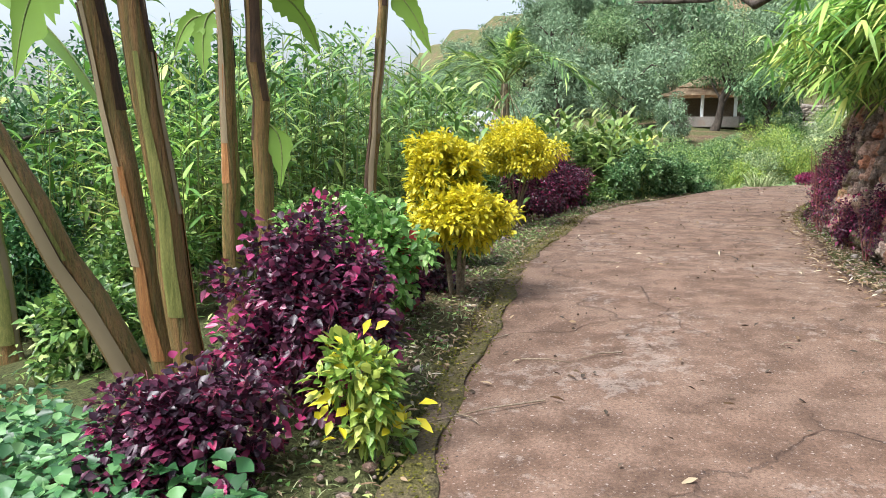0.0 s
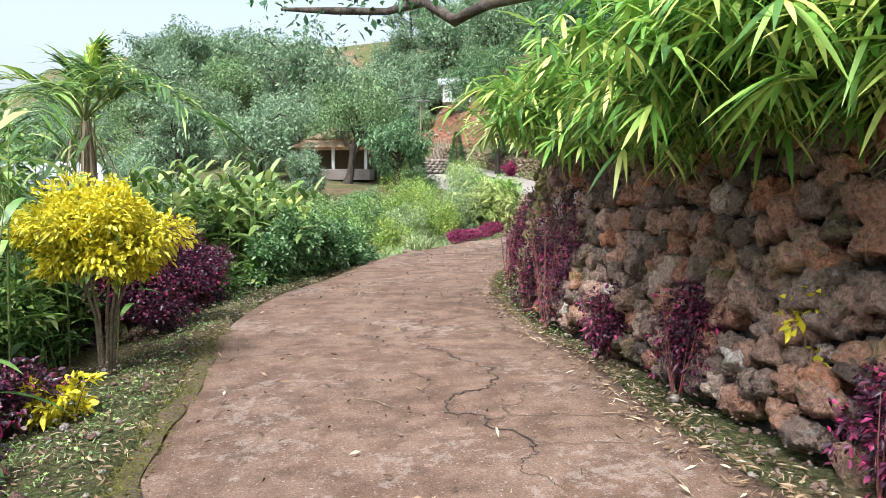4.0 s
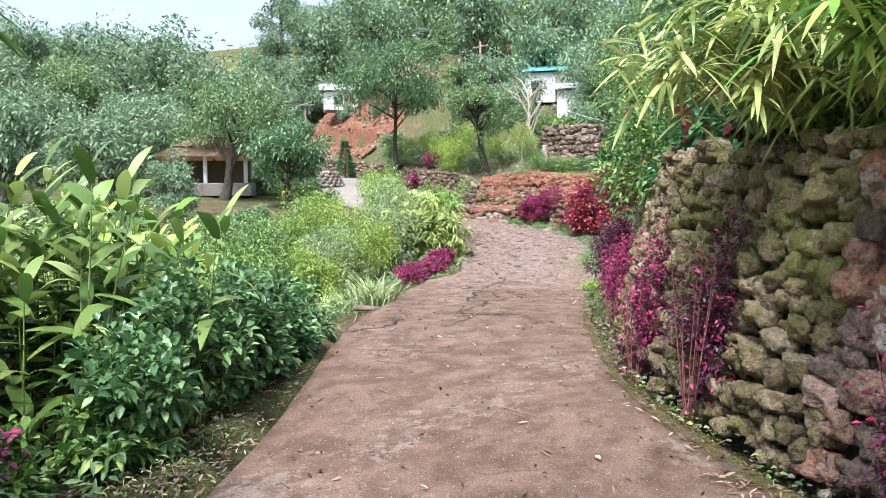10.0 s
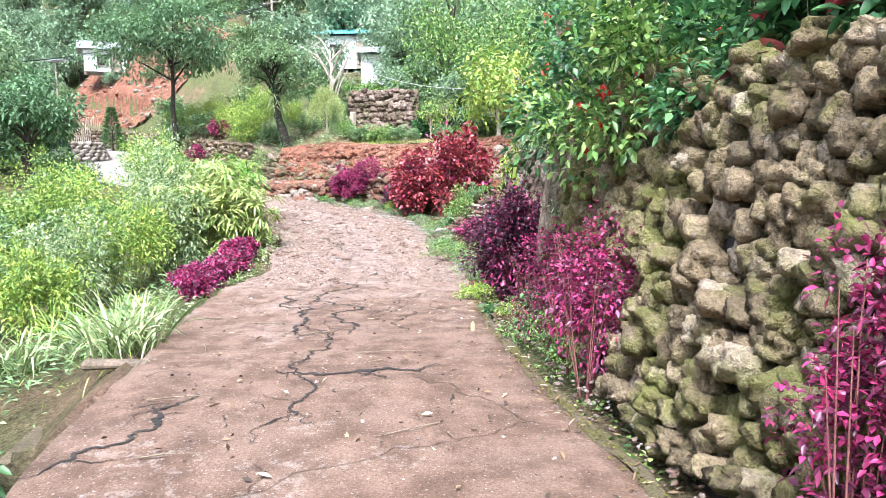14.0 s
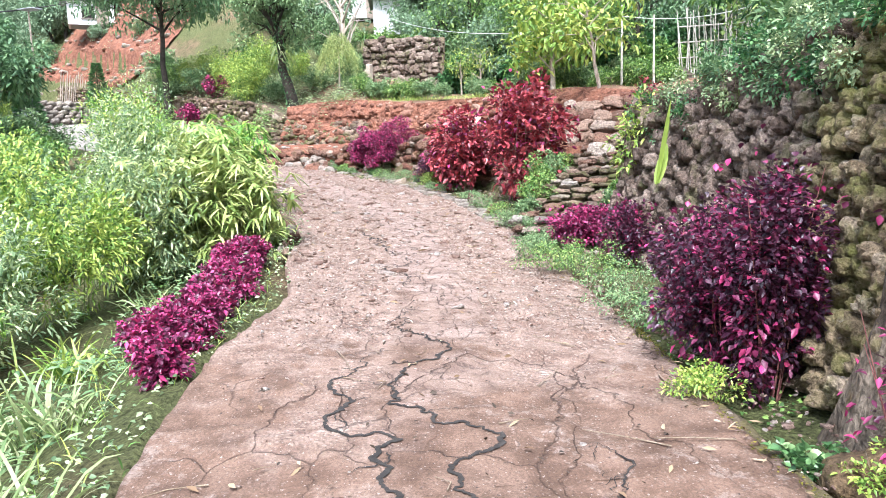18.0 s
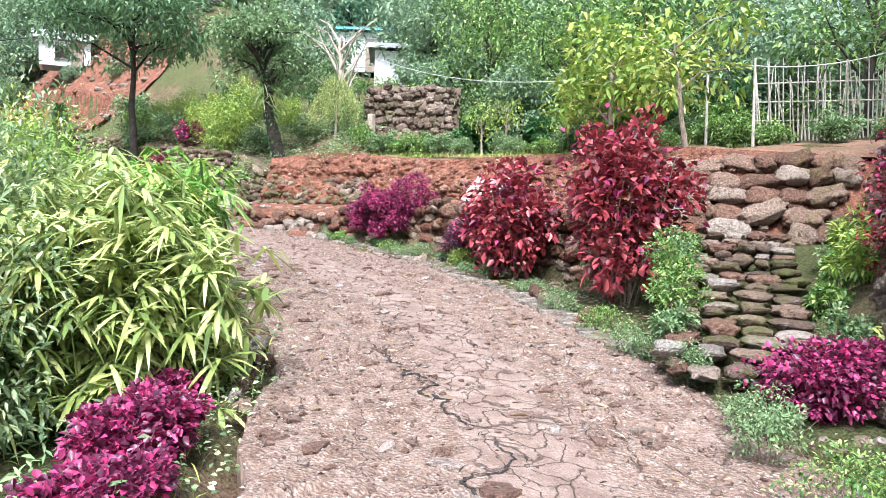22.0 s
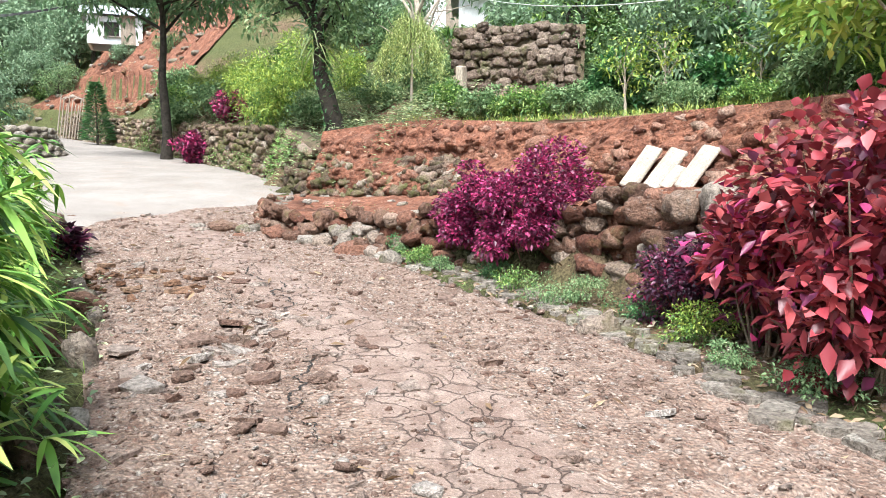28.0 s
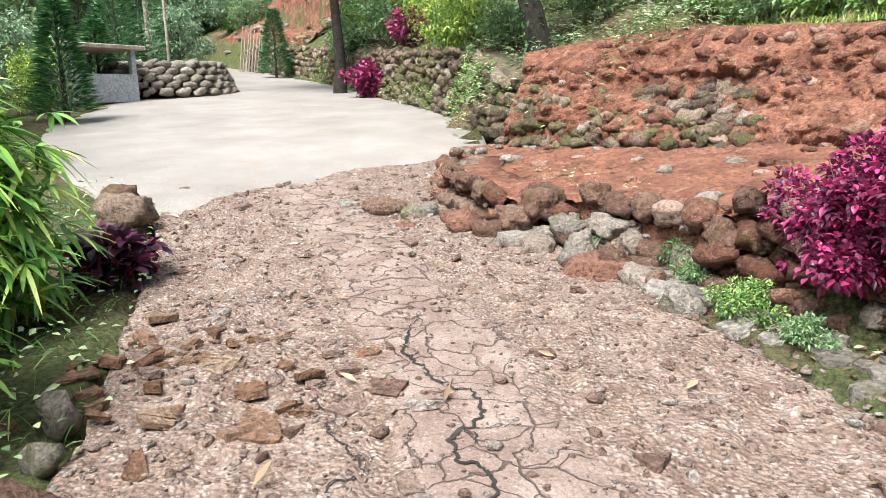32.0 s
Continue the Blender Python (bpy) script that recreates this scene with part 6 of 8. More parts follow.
# ---- trees ----
def tree(name, place, height, radius, crown, mat, label, n=4200, leaf=(0.24, 0.11), bark=None, lean=(0, 0), limbs=9, fork=0.45, clump=0.34, group="", leafs=True):
    """A tree: tapered trunk, forking limbs, and a crown of leaf clumps round the limbs' ends."""
    ob = thing(name, place, label, "tree", group)
    bark = bark or M_BARK
    top = np.array([lean[0], lean[1], height * 0.72])
    trunk = [(top * (k / 7) + np.array([0.05 * math.sin(k * 1.7), 0.05 * math.cos(k * 2.1), 0]) * radius * 6, radius * (1.35 - k / 7) if k else radius * 1.7) for k in range(8)]
    trunk = [(p, max(r, radius * 0.25)) for p, r in trunk]
    piece("trunk", tube_mesh("trunk", [trunk], bark, 9), ob)
    paths, ends = [], []
    for k in range(limbs):
        s = fork + (1 - fork) * k / limbs
        a = k * 2.4 + rng.uniform(-0.4, 0.4)
        b = top * s
        e = b + np.array([math.cos(a) * crown[0] * rng.uniform(0.45, 0.95), math.sin(a) * crown[1] * rng.uniform(0.45, 0.95), crown[2] * rng.uniform(0.15, 0.9) * (1.2 - s * 0.5)])
        m = (b + e) / 2 + np.array([0, 0, 0.12 * crown[2]]) + rng.normal(0, 0.08, 3) * crown[0]
        paths.append([(b, radius * 0.45), (m, radius * 0.26), (e, radius * 0.09)])
        ends += [e, m * 0.35 + e * 0.65]
        for _ in range(2):
            e2 = m + (e - m) * 0.5 + rng.normal(0, 0.4, 3) * np.array(crown) * 0.6
            paths.append([(m, radius * 0.16), ((m + e2) / 2 + rng.normal(0, 0.05, 3), radius * 0.1), (e2, radius * 0.04)])
            ends.append(e2)
    ends.append(top + np.array([0, 0, crown[2] * 0.5]))
    piece("branchwork", tube_mesh("branchwork", paths, bark, 6), ob)
    if leafs:
        ends = np.array(ends)
        r = clump * crown[0] * rng.uniform(0.7, 1.3, len(ends))
        pick = rng.integers(0, len(ends), n)
        d = unit(rng.normal(0, 1, (n, 3)))
        P = ends[pick] + d * (r[pick] * rng.uniform(0.35, 1, n) ** 0.5)[:, None] * np.array([1, 1, 0.75])
        W = d * 0.6 + rng.normal(0, 0.5, (n, 3)) + np.array([0, 0, 0.1])
        piece("crown", leaves("crown", P, W, leaf[0], leaf[1], mat, 0.3), ob, kind="stuff")
    return ob


def scaled(x, y, s, dz=-0.1, turn=0.0):
    return Matrix.Translation((x, y, ground_z(x, y) + dz)) @ Matrix.Rotation(radians(turn), 4, "Z") @ Matrix.Scale(s, 4)


# single trees that stand out
for x, y, h, m in GARDEN:
    tree("valley_tree", on(x, y, -0.2), h, 0.1, (1.9, 1.9, 2.0), m, "leafy dark tree in the garden behind the bananas", 5200, (0.17, 0.08), None, (rng.normal(0, 0.3), rng.normal(0, 0.3)), 11, 0.2, 0.42, "garden trees")
tree("mango_tree", on(21.4, 41.5, -0.2), 7.4, 0.2, (2.9, 2.9, 2.6), M_BLUE, "leaning broad-crowned tree with pale green leaves", 7000, (0.24, 0.10), None, (1.4, 0.4), 11, 0.3)
tree("mango_tree", on(22.4, 37.0, -0.2), 4.2, 0.17, (1.7, 1.7, 1.7), M_MANGO, "small round dark green mango tree", 5000, (0.24, 0.09), None, (0, 0), 10, 0.4)
tree("mango_tree", on(36.0, 44.6, -0.2), 10.5, 0.15, (4.2, 4.2, 3.4), M_MANGO, "tall dark trunk with a broad mango crown above the upper wall", 12000, (0.26, 0.10), M_IVYBARK, (0.2, 0.3), 13, 0.62)
tree("ivy_tree", (33.6, 34.1, 2.2), 6.2, 0.2, (1.5, 1.5, 1.9), M_BLUE, "leaning dark tree wrapped in ivy on the bank", 6500, (0.15, 0.08), M_IVYBARK, (-0.5, 0.55), 11, 0.62)
IVY = bpy.data.objects["ivy_tree"]
q = rng.uniform(0, 1, 900)
P = np.stack([-0.5 * q, 0.55 * q, 4.4 * q], 1) + unit(rng.normal(0, 1, (900, 3))) * 0.24
piece("ivy", leaves("ivy", P, rng.normal(0, 1, (900, 3)) + [0, 0, -0.4], 0.1, 0.06, M_DARK), IVY, "dark ivy on the trunk")
P = np.stack([-0.3 + rng.normal(0, 0.12, 90), 0.32 + rng.normal(0, 0.12, 90), rng.uniform(2.2, 3.1, 90)], 1)
piece("strap_leaves", blades("strap_leaves", P, np.c_[rng.normal(0, 1, (90, 2)), rng.uniform(-0.2, 0.9, 90)], 0.8, 0.045, M_GRASS, 0.9, 5), IVY, "long drooping strap leaves")
tree("bare_tree", on(39.0, 35.4, -0.2), 5.2, 0.15, (2.2, 2.2, 2.6), M_DRY, "pale bare tree with forked leafless branches", 1, (0.1, 0.05), M_PALEBARK, (0.3, 0.3), 12, 0.12, leafs=False)
tree("garden_tree", on(30.6, 21.4, -0.1), 3.3, 0.07, (1.5, 1.5, 1.4), M_LIME, "young tree with large yellow-green leaves on the terrace", 1500, (0.24, 0.11), M_PALEBARK, (0.2, 0.1), 10, 0.25, 0.42)
tree("garden_tree", on(33.6, 22.5, -0.1), 2.9, 0.06, (1.5, 1.5, 1.2), M_LIME, "young tree with yellow-green leaves on the terrace", 1500, (0.22, 0.10), M_PALEBARK, (0.1, 0.2), 10, 0.25, 0.42)
tree("garden_tree", on(28.8, 19.3, -0.1), 3.6, 0.05, (1.3, 1.3, 1.3), M_LIME, "slender tree with drooping yellow-green leaves", 700, (0.22, 0.10), M_PALEBARK, (-0.5, 0.3), 8, 0.5, 0.4)
for x, y, s in [(34.0, 21.5, 1.0), (37.5, 20.5, 1.2), (38.5, 25.5, 1.2), (36.0, 16.0, 1.2), (40.5, 22.0, 1.5), (40.0, 29.0, 1.1), (33.0, 14.0, 1.3), (30.0, 12.5, 1.3), (43.0, 26.0, 1.6), (44.5, 31.0, 1.6)]:
    tree("woodland_tree", on(x, y, -0.2), 5.0 * s, 0.09 * s, (1.9 * s, 1.9 * s, 2.2 * s), M_MANGO if int(x) % 2 else M_GREEN, "slim dark green tree in the wood behind the terrace", 3600, (0.2, 0.085), None, (rng.normal(0, 0.3), rng.normal(0, 0.3)), 10, 0.25, 0.42, "terrace wood")
for x, y, s, m in [(9.6, 7.6, 0.8, M_DARK), (11.6, 9.2, 0.9, M_DARK), (13.5, 10.6, 1.0, M_GREEN), (16.5, 11.8, 1.0, M_DARK), (19.0, 12.8, 1.1, M_GREEN), (21.8, 13.6, 1.1, M_DARK), (8.2, 4.6, 0.9, M_DARK), (24.5, 13.4, 1.2, M_DARK), (10.0, 5.0, 1.1, M_GREEN), (13.0, 8.0, 1.1, M_DARK), (17.0, 9.0, 1.2, M_GREEN), (22.0, 10.0, 1.2, M_DARK), (27.0, 11.0, 1.3, M_GREEN), (26.0, 14.6, 0.9, M_GREEN)]:
    tree("wall_top_tree", on(x, y, -0.2), 4.2 * s, 0.07 * s, (1.7 * s, 1.7 * s, 1.9 * s), m, "slim leafy tree on the ground above the wall", 3400, (0.15, 0.075), None, (rng.normal(0, 0.2), rng.normal(0, 0.2)), 10, 0.15, 0.42, "trees above the wall")
ob = tree("overhanging_tree", on(9.2, 7.2, -0.2), 5.2, 0.24, (2.2, 2.2, 1.5), M_DARK, "dark tree whose bough hangs over the lane", 3000, (0.16, 0.07), None, (-0.3, 0.3), 8, 0.5)
o = np.array(ob.location)
bough = [(np.array(p) - o, r) for p, r in (((7.6, 6.4, 3.4), 0.11), ((5.6, 5.3, 3.65), 0.085), ((4.67, 5.87, 3.4), 0.07), ((4.56, 6.33, 3.28), 0.065), ((4.46, 6.77, 3.54), 0.052), ((4.27, 7.24, 3.5), 0.042), ((3.9, 7.79, 3.56), 0.045), ((3.47, 8.32, 3.62), 0.02))]
piece("bough", tube_mesh("bough", [bough, [(bough[4][0], 0.05), (bough[5][0] + [0.1, 0.2, 0.25], 0.03), (bough[6][0] + [0.2, 0.3, 0.45], 0.01)]], M_BARK, 8), ob, "crooked dark overhanging bough")
P = np.array([b for b, _ in bough])[rng.integers(4, 8, 260)] + rng.normal(0, 0.22, (260, 3)) + [0, 0, 0.15]
piece("bough_leaves", leaves("bough_leaves", P, rng.normal(0, 1, (260, 3)), 0.12, 0.06, M_DARK), ob)


def conifer(place, height, width, label):
    ob = thing("conifer", place, label, "tree", "conifers")
    piece("trunk", tube_mesh("trunk", [[(np.zeros(3), 0.07), (np.array([0, 0, height * 0.95]), 0.015)]], M_BARK, 7), ob)
    n = 2600
    z = rng.uniform(0.08, 1, n)
    a = rng.uniform(0, 6.28, n)
    r = width * 0.5 * (1.02 - z) ** 0.8 * rng.uniform(0.3, 1, n) ** 0.5
    P = np.stack([np.cos(a) * r, np.sin(a) * r, z * height], 1)
    piece("crown", leaves("crown", P, np.stack([np.cos(a), np.sin(a), 0.5 + 0 * a], 1), 0.28, 0.05, M_DARK), ob)


for x, y, h, w in [(27.3, 42.6, 2.6, 1.3), (39.6, 55.0, 3.0, 1.5), (31.6, 51.6, 4.4, 2.6), (33.2, 53.6, 5.0, 2.8), (30.2, 49.4, 2.4, 1.6)]:
    conifer(on(x, y), h, w, "feathery dark green conifer")

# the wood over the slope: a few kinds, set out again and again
# the first two kinds carry their haze in the leaf colour
KINDS = [tree("slope_tree", on(17, 45, -0.3), 5.6, 0.16, (2.7, 2.7, 2.3), M_FARHAZE, "broad leafy slope tree with haze in its pale leaf colour", 3600, (0.34, 0.16), None, (0.3, 0.2), 12, 0.25, 0.36, "slope trees"),
         tree("slope_tree", on(13.5, 50, -0.3), 6.6, 0.16, (2.2, 2.2, 3.0), M_FARHAZE, "tall leafy slope tree with haze in its pale leaf colour", 3600, (0.34, 0.16), None, (-0.2, 0.3), 13, 0.2, 0.36, "slope trees"),
         tree("slope_tree", on(19, 52, -0.3), 5.0, 0.14, (2.9, 2.9, 1.9), M_BLUE, "spreading pale green tree on the slope", 3200, (0.3, 0.14), None, (0.5, 0.1), 12, 0.25, 0.36, "slope trees")]
SPOTS = [(9, 47, 1.1), (5, 52, 1.3), (0, 46, 1.2), (-5, 50, 1.4), (-10, 42, 1.4), (-6, 34, 1.2), (-12, 28, 1.4), (-9, 20, 1.2), (-14, 14, 1.4), (-10, 9, 1.1), (-16, 4, 1.3), (3, 38, 1.0), (-2, 30, 1.0), (8, 40, 0.9), (12, 56, 1.4), (24, 58, 1.3), (30, 62, 1.5), (27, 52, 1.0), (17, 62, 1.4), (8, 62, 1.5), (-2, 64, 1.6), (22, 72, 1.8), (34, 72, 1.7), (14, 78, 1.8), (40, 78, 1.7), (3, 80, 1.9),
         (28, 84, 2.0), (56, 70, 1.7), (57, 56, 1.6), (62, 62, 1.7), (54, 46, 1.4), (60, 48, 1.6), (66, 52, 1.8), (50, 38, 1.3), (56, 38, 1.5), (62, 40, 1.7), (48, 44, 1.1), (66, 66, 1.9), (52, 30, 1.4), (58, 30, 1.6), (50, 24, 1.4), (56, 22, 1.6), (46, 18, 1.4), (52, 14, 1.6), (44, 12, 1.4), (38, 11, 1.4), (33, 8, 1.4), (27, 6, 1.4), (20, 4, 1.4), (14, 1, 1.4), (12, -5, 1.4),
         (44, 86, 1.9), (56, 80, 1.9), (70, 74, 2.0), (74, 58, 2.0), (72, 44, 2.0), (20, 92, 2.1), (36, 92, 2.1), (-8, 70, 1.8), (-16, 58, 1.8), (-22, 44, 1.8), (-24, 28, 1.8), (-26, 12, 1.8), (43.5, 39.5, 0.8), (45.5, 35, 0.9), (12, 33, 0.8), (7, 30, 0.8), (15, 36, 0.8), (1, 24, 0.7), (28.5, 47.8, 0.5)]
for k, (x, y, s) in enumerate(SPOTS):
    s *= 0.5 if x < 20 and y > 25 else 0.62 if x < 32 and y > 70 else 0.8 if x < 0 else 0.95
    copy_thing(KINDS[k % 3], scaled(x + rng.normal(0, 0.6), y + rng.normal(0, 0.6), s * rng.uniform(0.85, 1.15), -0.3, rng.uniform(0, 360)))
# these two skyline trees also wear the haze-paled leaves
tree("tall_slope_tree", on(22.5, 88, -0.3), 9.5, 0.3, (4.0, 4.0, 3.2), M_FARHAZE, "tall dense tree rising over the far wood", 4200, (0.5, 0.25), None, (0, 0), 14, 0.15)
tree("tall_slope_tree", on(33, 80, -0.3), 12.0, 0.25, (4.6, 4.6, 3.6), M_FARHAZE, "open tall tree on the skyline", 1500, (0.5, 0.2), None, (0.5, 0), 14, 0.4)
BUSH = shrub("slope_bush", on(41, 38), (2.6, 2.6, 1.8), M_BLUE, "rough green bush on the slope", "shrub", 2200, (0.2, 0.08), 22, 0.01, 9, "slope bushes", M_STEM)
BUSH2 = shrub("slope_bush", on(42, 35), (2.4, 2.4, 1.6), M_GREEN, "rough green bush on the slope", "shrub", 2200, (0.18, 0.08), 22, 0.01, 9, "slope bushes", M_STEM)
for k, (x, y, s) in enumerate([(38.5, 40.5, 1.0), (37.0, 43.0, 0.9), (35.5, 38.5, 0.8), (37.6, 46.2, 0.9), (39.5, 48.5, 1.0), (41.5, 51.0, 1.0), (40.0, 42.5, 1.2), (42.5, 31.5, 1.0), (41.8, 28.4, 1.0), (40.6, 26.6, 1.0), (39.4, 24.2, 1.0), (37.5, 22.6, 0.9), (36.2, 19.0, 0.9), (37.8, 29.8, 0.55), (36.6, 27.6, 0.45), (37.2, 24.8, 0.6), (34.9, 22.4, 0.6), (24.5, 38.5, 0.8), (22.0, 34.0, 0.9), (19.5, 31.0, 0.9), (17.0, 28.5, 0.9), (14.5, 26.5, 0.9), (11.0, 26.0, 0.9), (24.0, 36.0, 0.6), (8.0, 22.5, 0.9), (25.8, 44.5, 0.8), (5.5, 18.5, 0.9), (4.0, 16.4, 0.9), (1.5, 15.5, 0.9), (-1.5, 14.0, 1.0), (-4.5, 12.0, 1.1), (-7.0, 9.5, 1.1), (-8.0, 5.5, 1.0), (-8.5, 1.5, 0.9), (-6.5, -0.5, 0.7), (0.5, 12.6, 0.7), (9.4, 6.6, 0.6), (8.0, 6.0, 0.55), (7.0, 3.2, 0.6), (10.6, 9.4, 0.6), (15.2, 12.2, 0.7), (18.0, 13.6, 0.7)]):
    copy_thing(BUSH if k % 2 else BUSH2, scaled(x, y, s, -0.1, rng.uniform(0, 360)))

for r in np.arange(16.6, 22.2, 0.22):
    off = float(np.interp(r, (16.5, 17, 18, 20, 21.5, 22.4), (9.0, 8.4, 6.8, 5.9, 4.6, 3.4))) + rng.uniform(0.1, 0.9)
    x, y, _ = beside(r, off)
    copy_thing(BUSH if rng.uniform() < 0.4 else BUSH2, scaled(x, y, rng.uniform(0.3, 0.62), -0.05, rng.uniform(0, 360)))
for x, y, s in [(37.0, 26.4, 0.5), (38.4, 28.0, 0.55), (39.2, 30.4, 0.6), (36.4, 23.4, 0.5), (41.4, 37.4, 0.5), (43.6, 33.4, 0.7), (44.6, 28.6, 0.8), (47.0, 32.6, 0.8), (42.0, 24.4, 0.7), (39.0, 18.8, 0.7)]:
    copy_thing(KINDS[int(x) % 3], scaled(x, y, s, -0.2, rng.uniform(0, 360)))

# rough growth over the gardens and a belt of trees along the skyline
for k in range(46):
    x, y, _ = beside(rng.uniform(8.5, 21), -rng.uniform(3.5, 15))
    copy_thing((BUSH, BUSH2)[k % 2], scaled(x, y, rng.uniform(0.5, 0.95), -0.1, rng.uniform(0, 360)))
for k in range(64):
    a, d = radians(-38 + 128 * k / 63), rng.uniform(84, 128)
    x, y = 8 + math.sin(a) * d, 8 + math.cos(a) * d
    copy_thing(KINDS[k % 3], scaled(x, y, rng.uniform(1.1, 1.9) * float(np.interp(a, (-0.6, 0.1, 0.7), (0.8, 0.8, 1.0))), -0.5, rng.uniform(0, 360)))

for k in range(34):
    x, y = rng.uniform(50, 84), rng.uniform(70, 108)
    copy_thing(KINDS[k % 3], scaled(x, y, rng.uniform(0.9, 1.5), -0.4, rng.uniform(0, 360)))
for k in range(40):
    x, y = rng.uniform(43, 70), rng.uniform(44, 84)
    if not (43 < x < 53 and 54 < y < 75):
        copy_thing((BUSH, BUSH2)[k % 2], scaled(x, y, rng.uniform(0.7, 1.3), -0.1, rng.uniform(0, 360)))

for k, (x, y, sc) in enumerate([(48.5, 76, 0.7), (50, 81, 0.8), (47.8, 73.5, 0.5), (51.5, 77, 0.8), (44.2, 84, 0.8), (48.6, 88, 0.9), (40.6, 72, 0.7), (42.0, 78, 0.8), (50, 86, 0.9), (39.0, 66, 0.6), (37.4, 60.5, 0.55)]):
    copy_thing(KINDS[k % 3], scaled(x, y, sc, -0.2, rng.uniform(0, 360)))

# the wood on the far valley side, its haze mostly in the leaf colour
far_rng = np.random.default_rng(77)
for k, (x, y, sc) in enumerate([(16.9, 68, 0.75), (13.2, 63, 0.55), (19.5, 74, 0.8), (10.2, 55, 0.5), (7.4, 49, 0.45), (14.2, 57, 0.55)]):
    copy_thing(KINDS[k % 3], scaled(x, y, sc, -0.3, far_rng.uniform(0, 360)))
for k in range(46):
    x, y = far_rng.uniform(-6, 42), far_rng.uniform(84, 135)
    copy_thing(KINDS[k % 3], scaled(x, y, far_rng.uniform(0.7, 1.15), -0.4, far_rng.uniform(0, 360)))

# the flowering shrub that spills over the mossy wall
for k, (r, off, w, h, z) in enumerate([(11.1, 1.05, 1.9, 1.9, 1.55), (11.6, 1.1, 1.9, 2.0, 1.75), (12.0, 2.2, 1.7, 1.9, 2.2), (13.2, 2.9, 1.6, 1.6, 2.4), (10.6, 1.4, 1.4, 1.3, 1.7), (11.4, 2.2, 2.4, 2.4, 2.3), (12.4, 2.4, 2.4, 2.4, 2.4)]):
    x, y, _ = beside(r, off)
    t = shrub("hibiscus_shrub", (x, y, ground_z(*beside(r, 0.1)[:2]) + z - 0.3), (w * 1.15, w * 1.15, h * 1.12), M_DARK if k % 3 else M_GREEN, "green flowering shrub spilling over the mossy wall", "shrub", 4200, (0.085, 0.048), 20, 0.008, 9, "wall-top shrubs")
    p, wy = cloud(14, (w * 0.52, w * 0.52, h * 0.5), 8, 0.95)
    for q, d in zip(p, wy):
        m = 9
        ring = rng.normal(0, 1, (m, 3)) * 0.6 + [0, 0, -0.8]
        piece("flower", leaves("flower", np.repeat(q[None], m, 0), ring, 0.075, 0.045, M_RED), t, "hanging red flower")
for r, off in [(9.6, 1.1), (10.2, 1.2), (8.9, 1.1), (9.2, 1.5)]:
    x, y, _ = beside(r, off)
    shrub("red_hanging_plant", (x, y, ground_z(*beside(r, 0.1)[:2]) + 1.9), (0.8, 0.8, 0.9), M_DARK, "hanging plant with large red leaves above the wall", "plant", 500, (0.12, 0.07), 10, 0.007, 7, "", M_STEM, (M_CRIMSON, 14, 0.3, 0.18))
for r in np.arange(8.6, 12.4, 0.3):
    x, y, _ = beside(r, 1.7 + rng.uniform(0, 0.8))
    shrub("wall_top_shrub", (x, y, ground_z(x, y) - 0.05), (1.2, 1.2, 1.1), M_DARK, "dark green shrub along the top of the wall", "shrub", 1300, (0.1, 0.05), 14, 0.006, 8, "wall-top shrubs")


# the old stump by the wall
def stump():
    ob = thing("old_tree_trunk", on(13.55, 12.75, -0.1), "thick weathered grey-brown tree trunk against the wall", "tree trunk")
    V, F, m, n = [], [], 44, 60
    for k in range(n + 1):
        s = k / n
        for j in range(m):
            a = 2 * math.pi * j / m
            flare = 0.25 + 0.3 * (1 - s) ** 5 * (0.55 + 0.6 * max(0, math.cos(a * 2.0 - 2.2)))
            ca, sa = math.cos(a), math.sin(a)
            ridge = 0.10 * noise.noise((ca * 3.2, sa * 3.2, s * 2.2)) + 0.09 * abs(noise.noise((ca * 8, sa * 8, s * 3.5))) + 0.05 * noise.noise((ca * 16, sa * 16, s * 9))
            r = flare * (0.95 + 1.3 * ridge + 0.12 * noise.noise((ca * 1.5, sa * 1.5, s * 5)))
            V.append((r * ca + 0.2 * s, r * sa - 0.16 * s, s * 3.4))
    for k in range(n):
        for j in range(m):
            F.append([k * m + j, k * m + (j + 1) % m, (k + 1) * m + (j + 1) % m, (k + 1) * m + j])
    piece("trunk", mesh_of("trunk", np.array(V), F, M_STUMP, True), ob)
    bm = bmesh.new()
    bmesh.ops.create_icosphere(bm, subdivisions=4, radius=0.26)
    for v in bm.verts:
        v.co *= 1 + 0.35 * noise.noise(v.co * 6) + 0.1 * noise.noise(v.co * 19)
        v.co += Vector((-0.62, 0.2, 0.16))
    piece("root_burr", bm_mesh("root_burr", bm, M_BURR, True), ob, "mossy brown root burr")
    p, w = cloud(700, (0.7, 0.7, 0.4), 14)
    piece("crown", leaves("crown", p + [0.5, -0.5, 3.1], w, 0.1, 0.05, M_DARK), ob)
    for q in range(9):
        a, z = rng.uniform(2.2, 4.4), rng.uniform(0.7, 2.2)
        c = np.array([0.36 * math.cos(a) + 0.06 * z, 0.36 * math.sin(a) - 0.05 * z, z])
        P = c + rng.normal(0, 0.06, (26, 3))
        piece("moss_tuft", leaves("moss_tuft", P, rng.normal(0, 0.6, (26, 3)) + [-0.6, 0.3, -0.3], 0.05, 0.018, M_BLUE), ob, "green fern tuft on the bark")


stump()


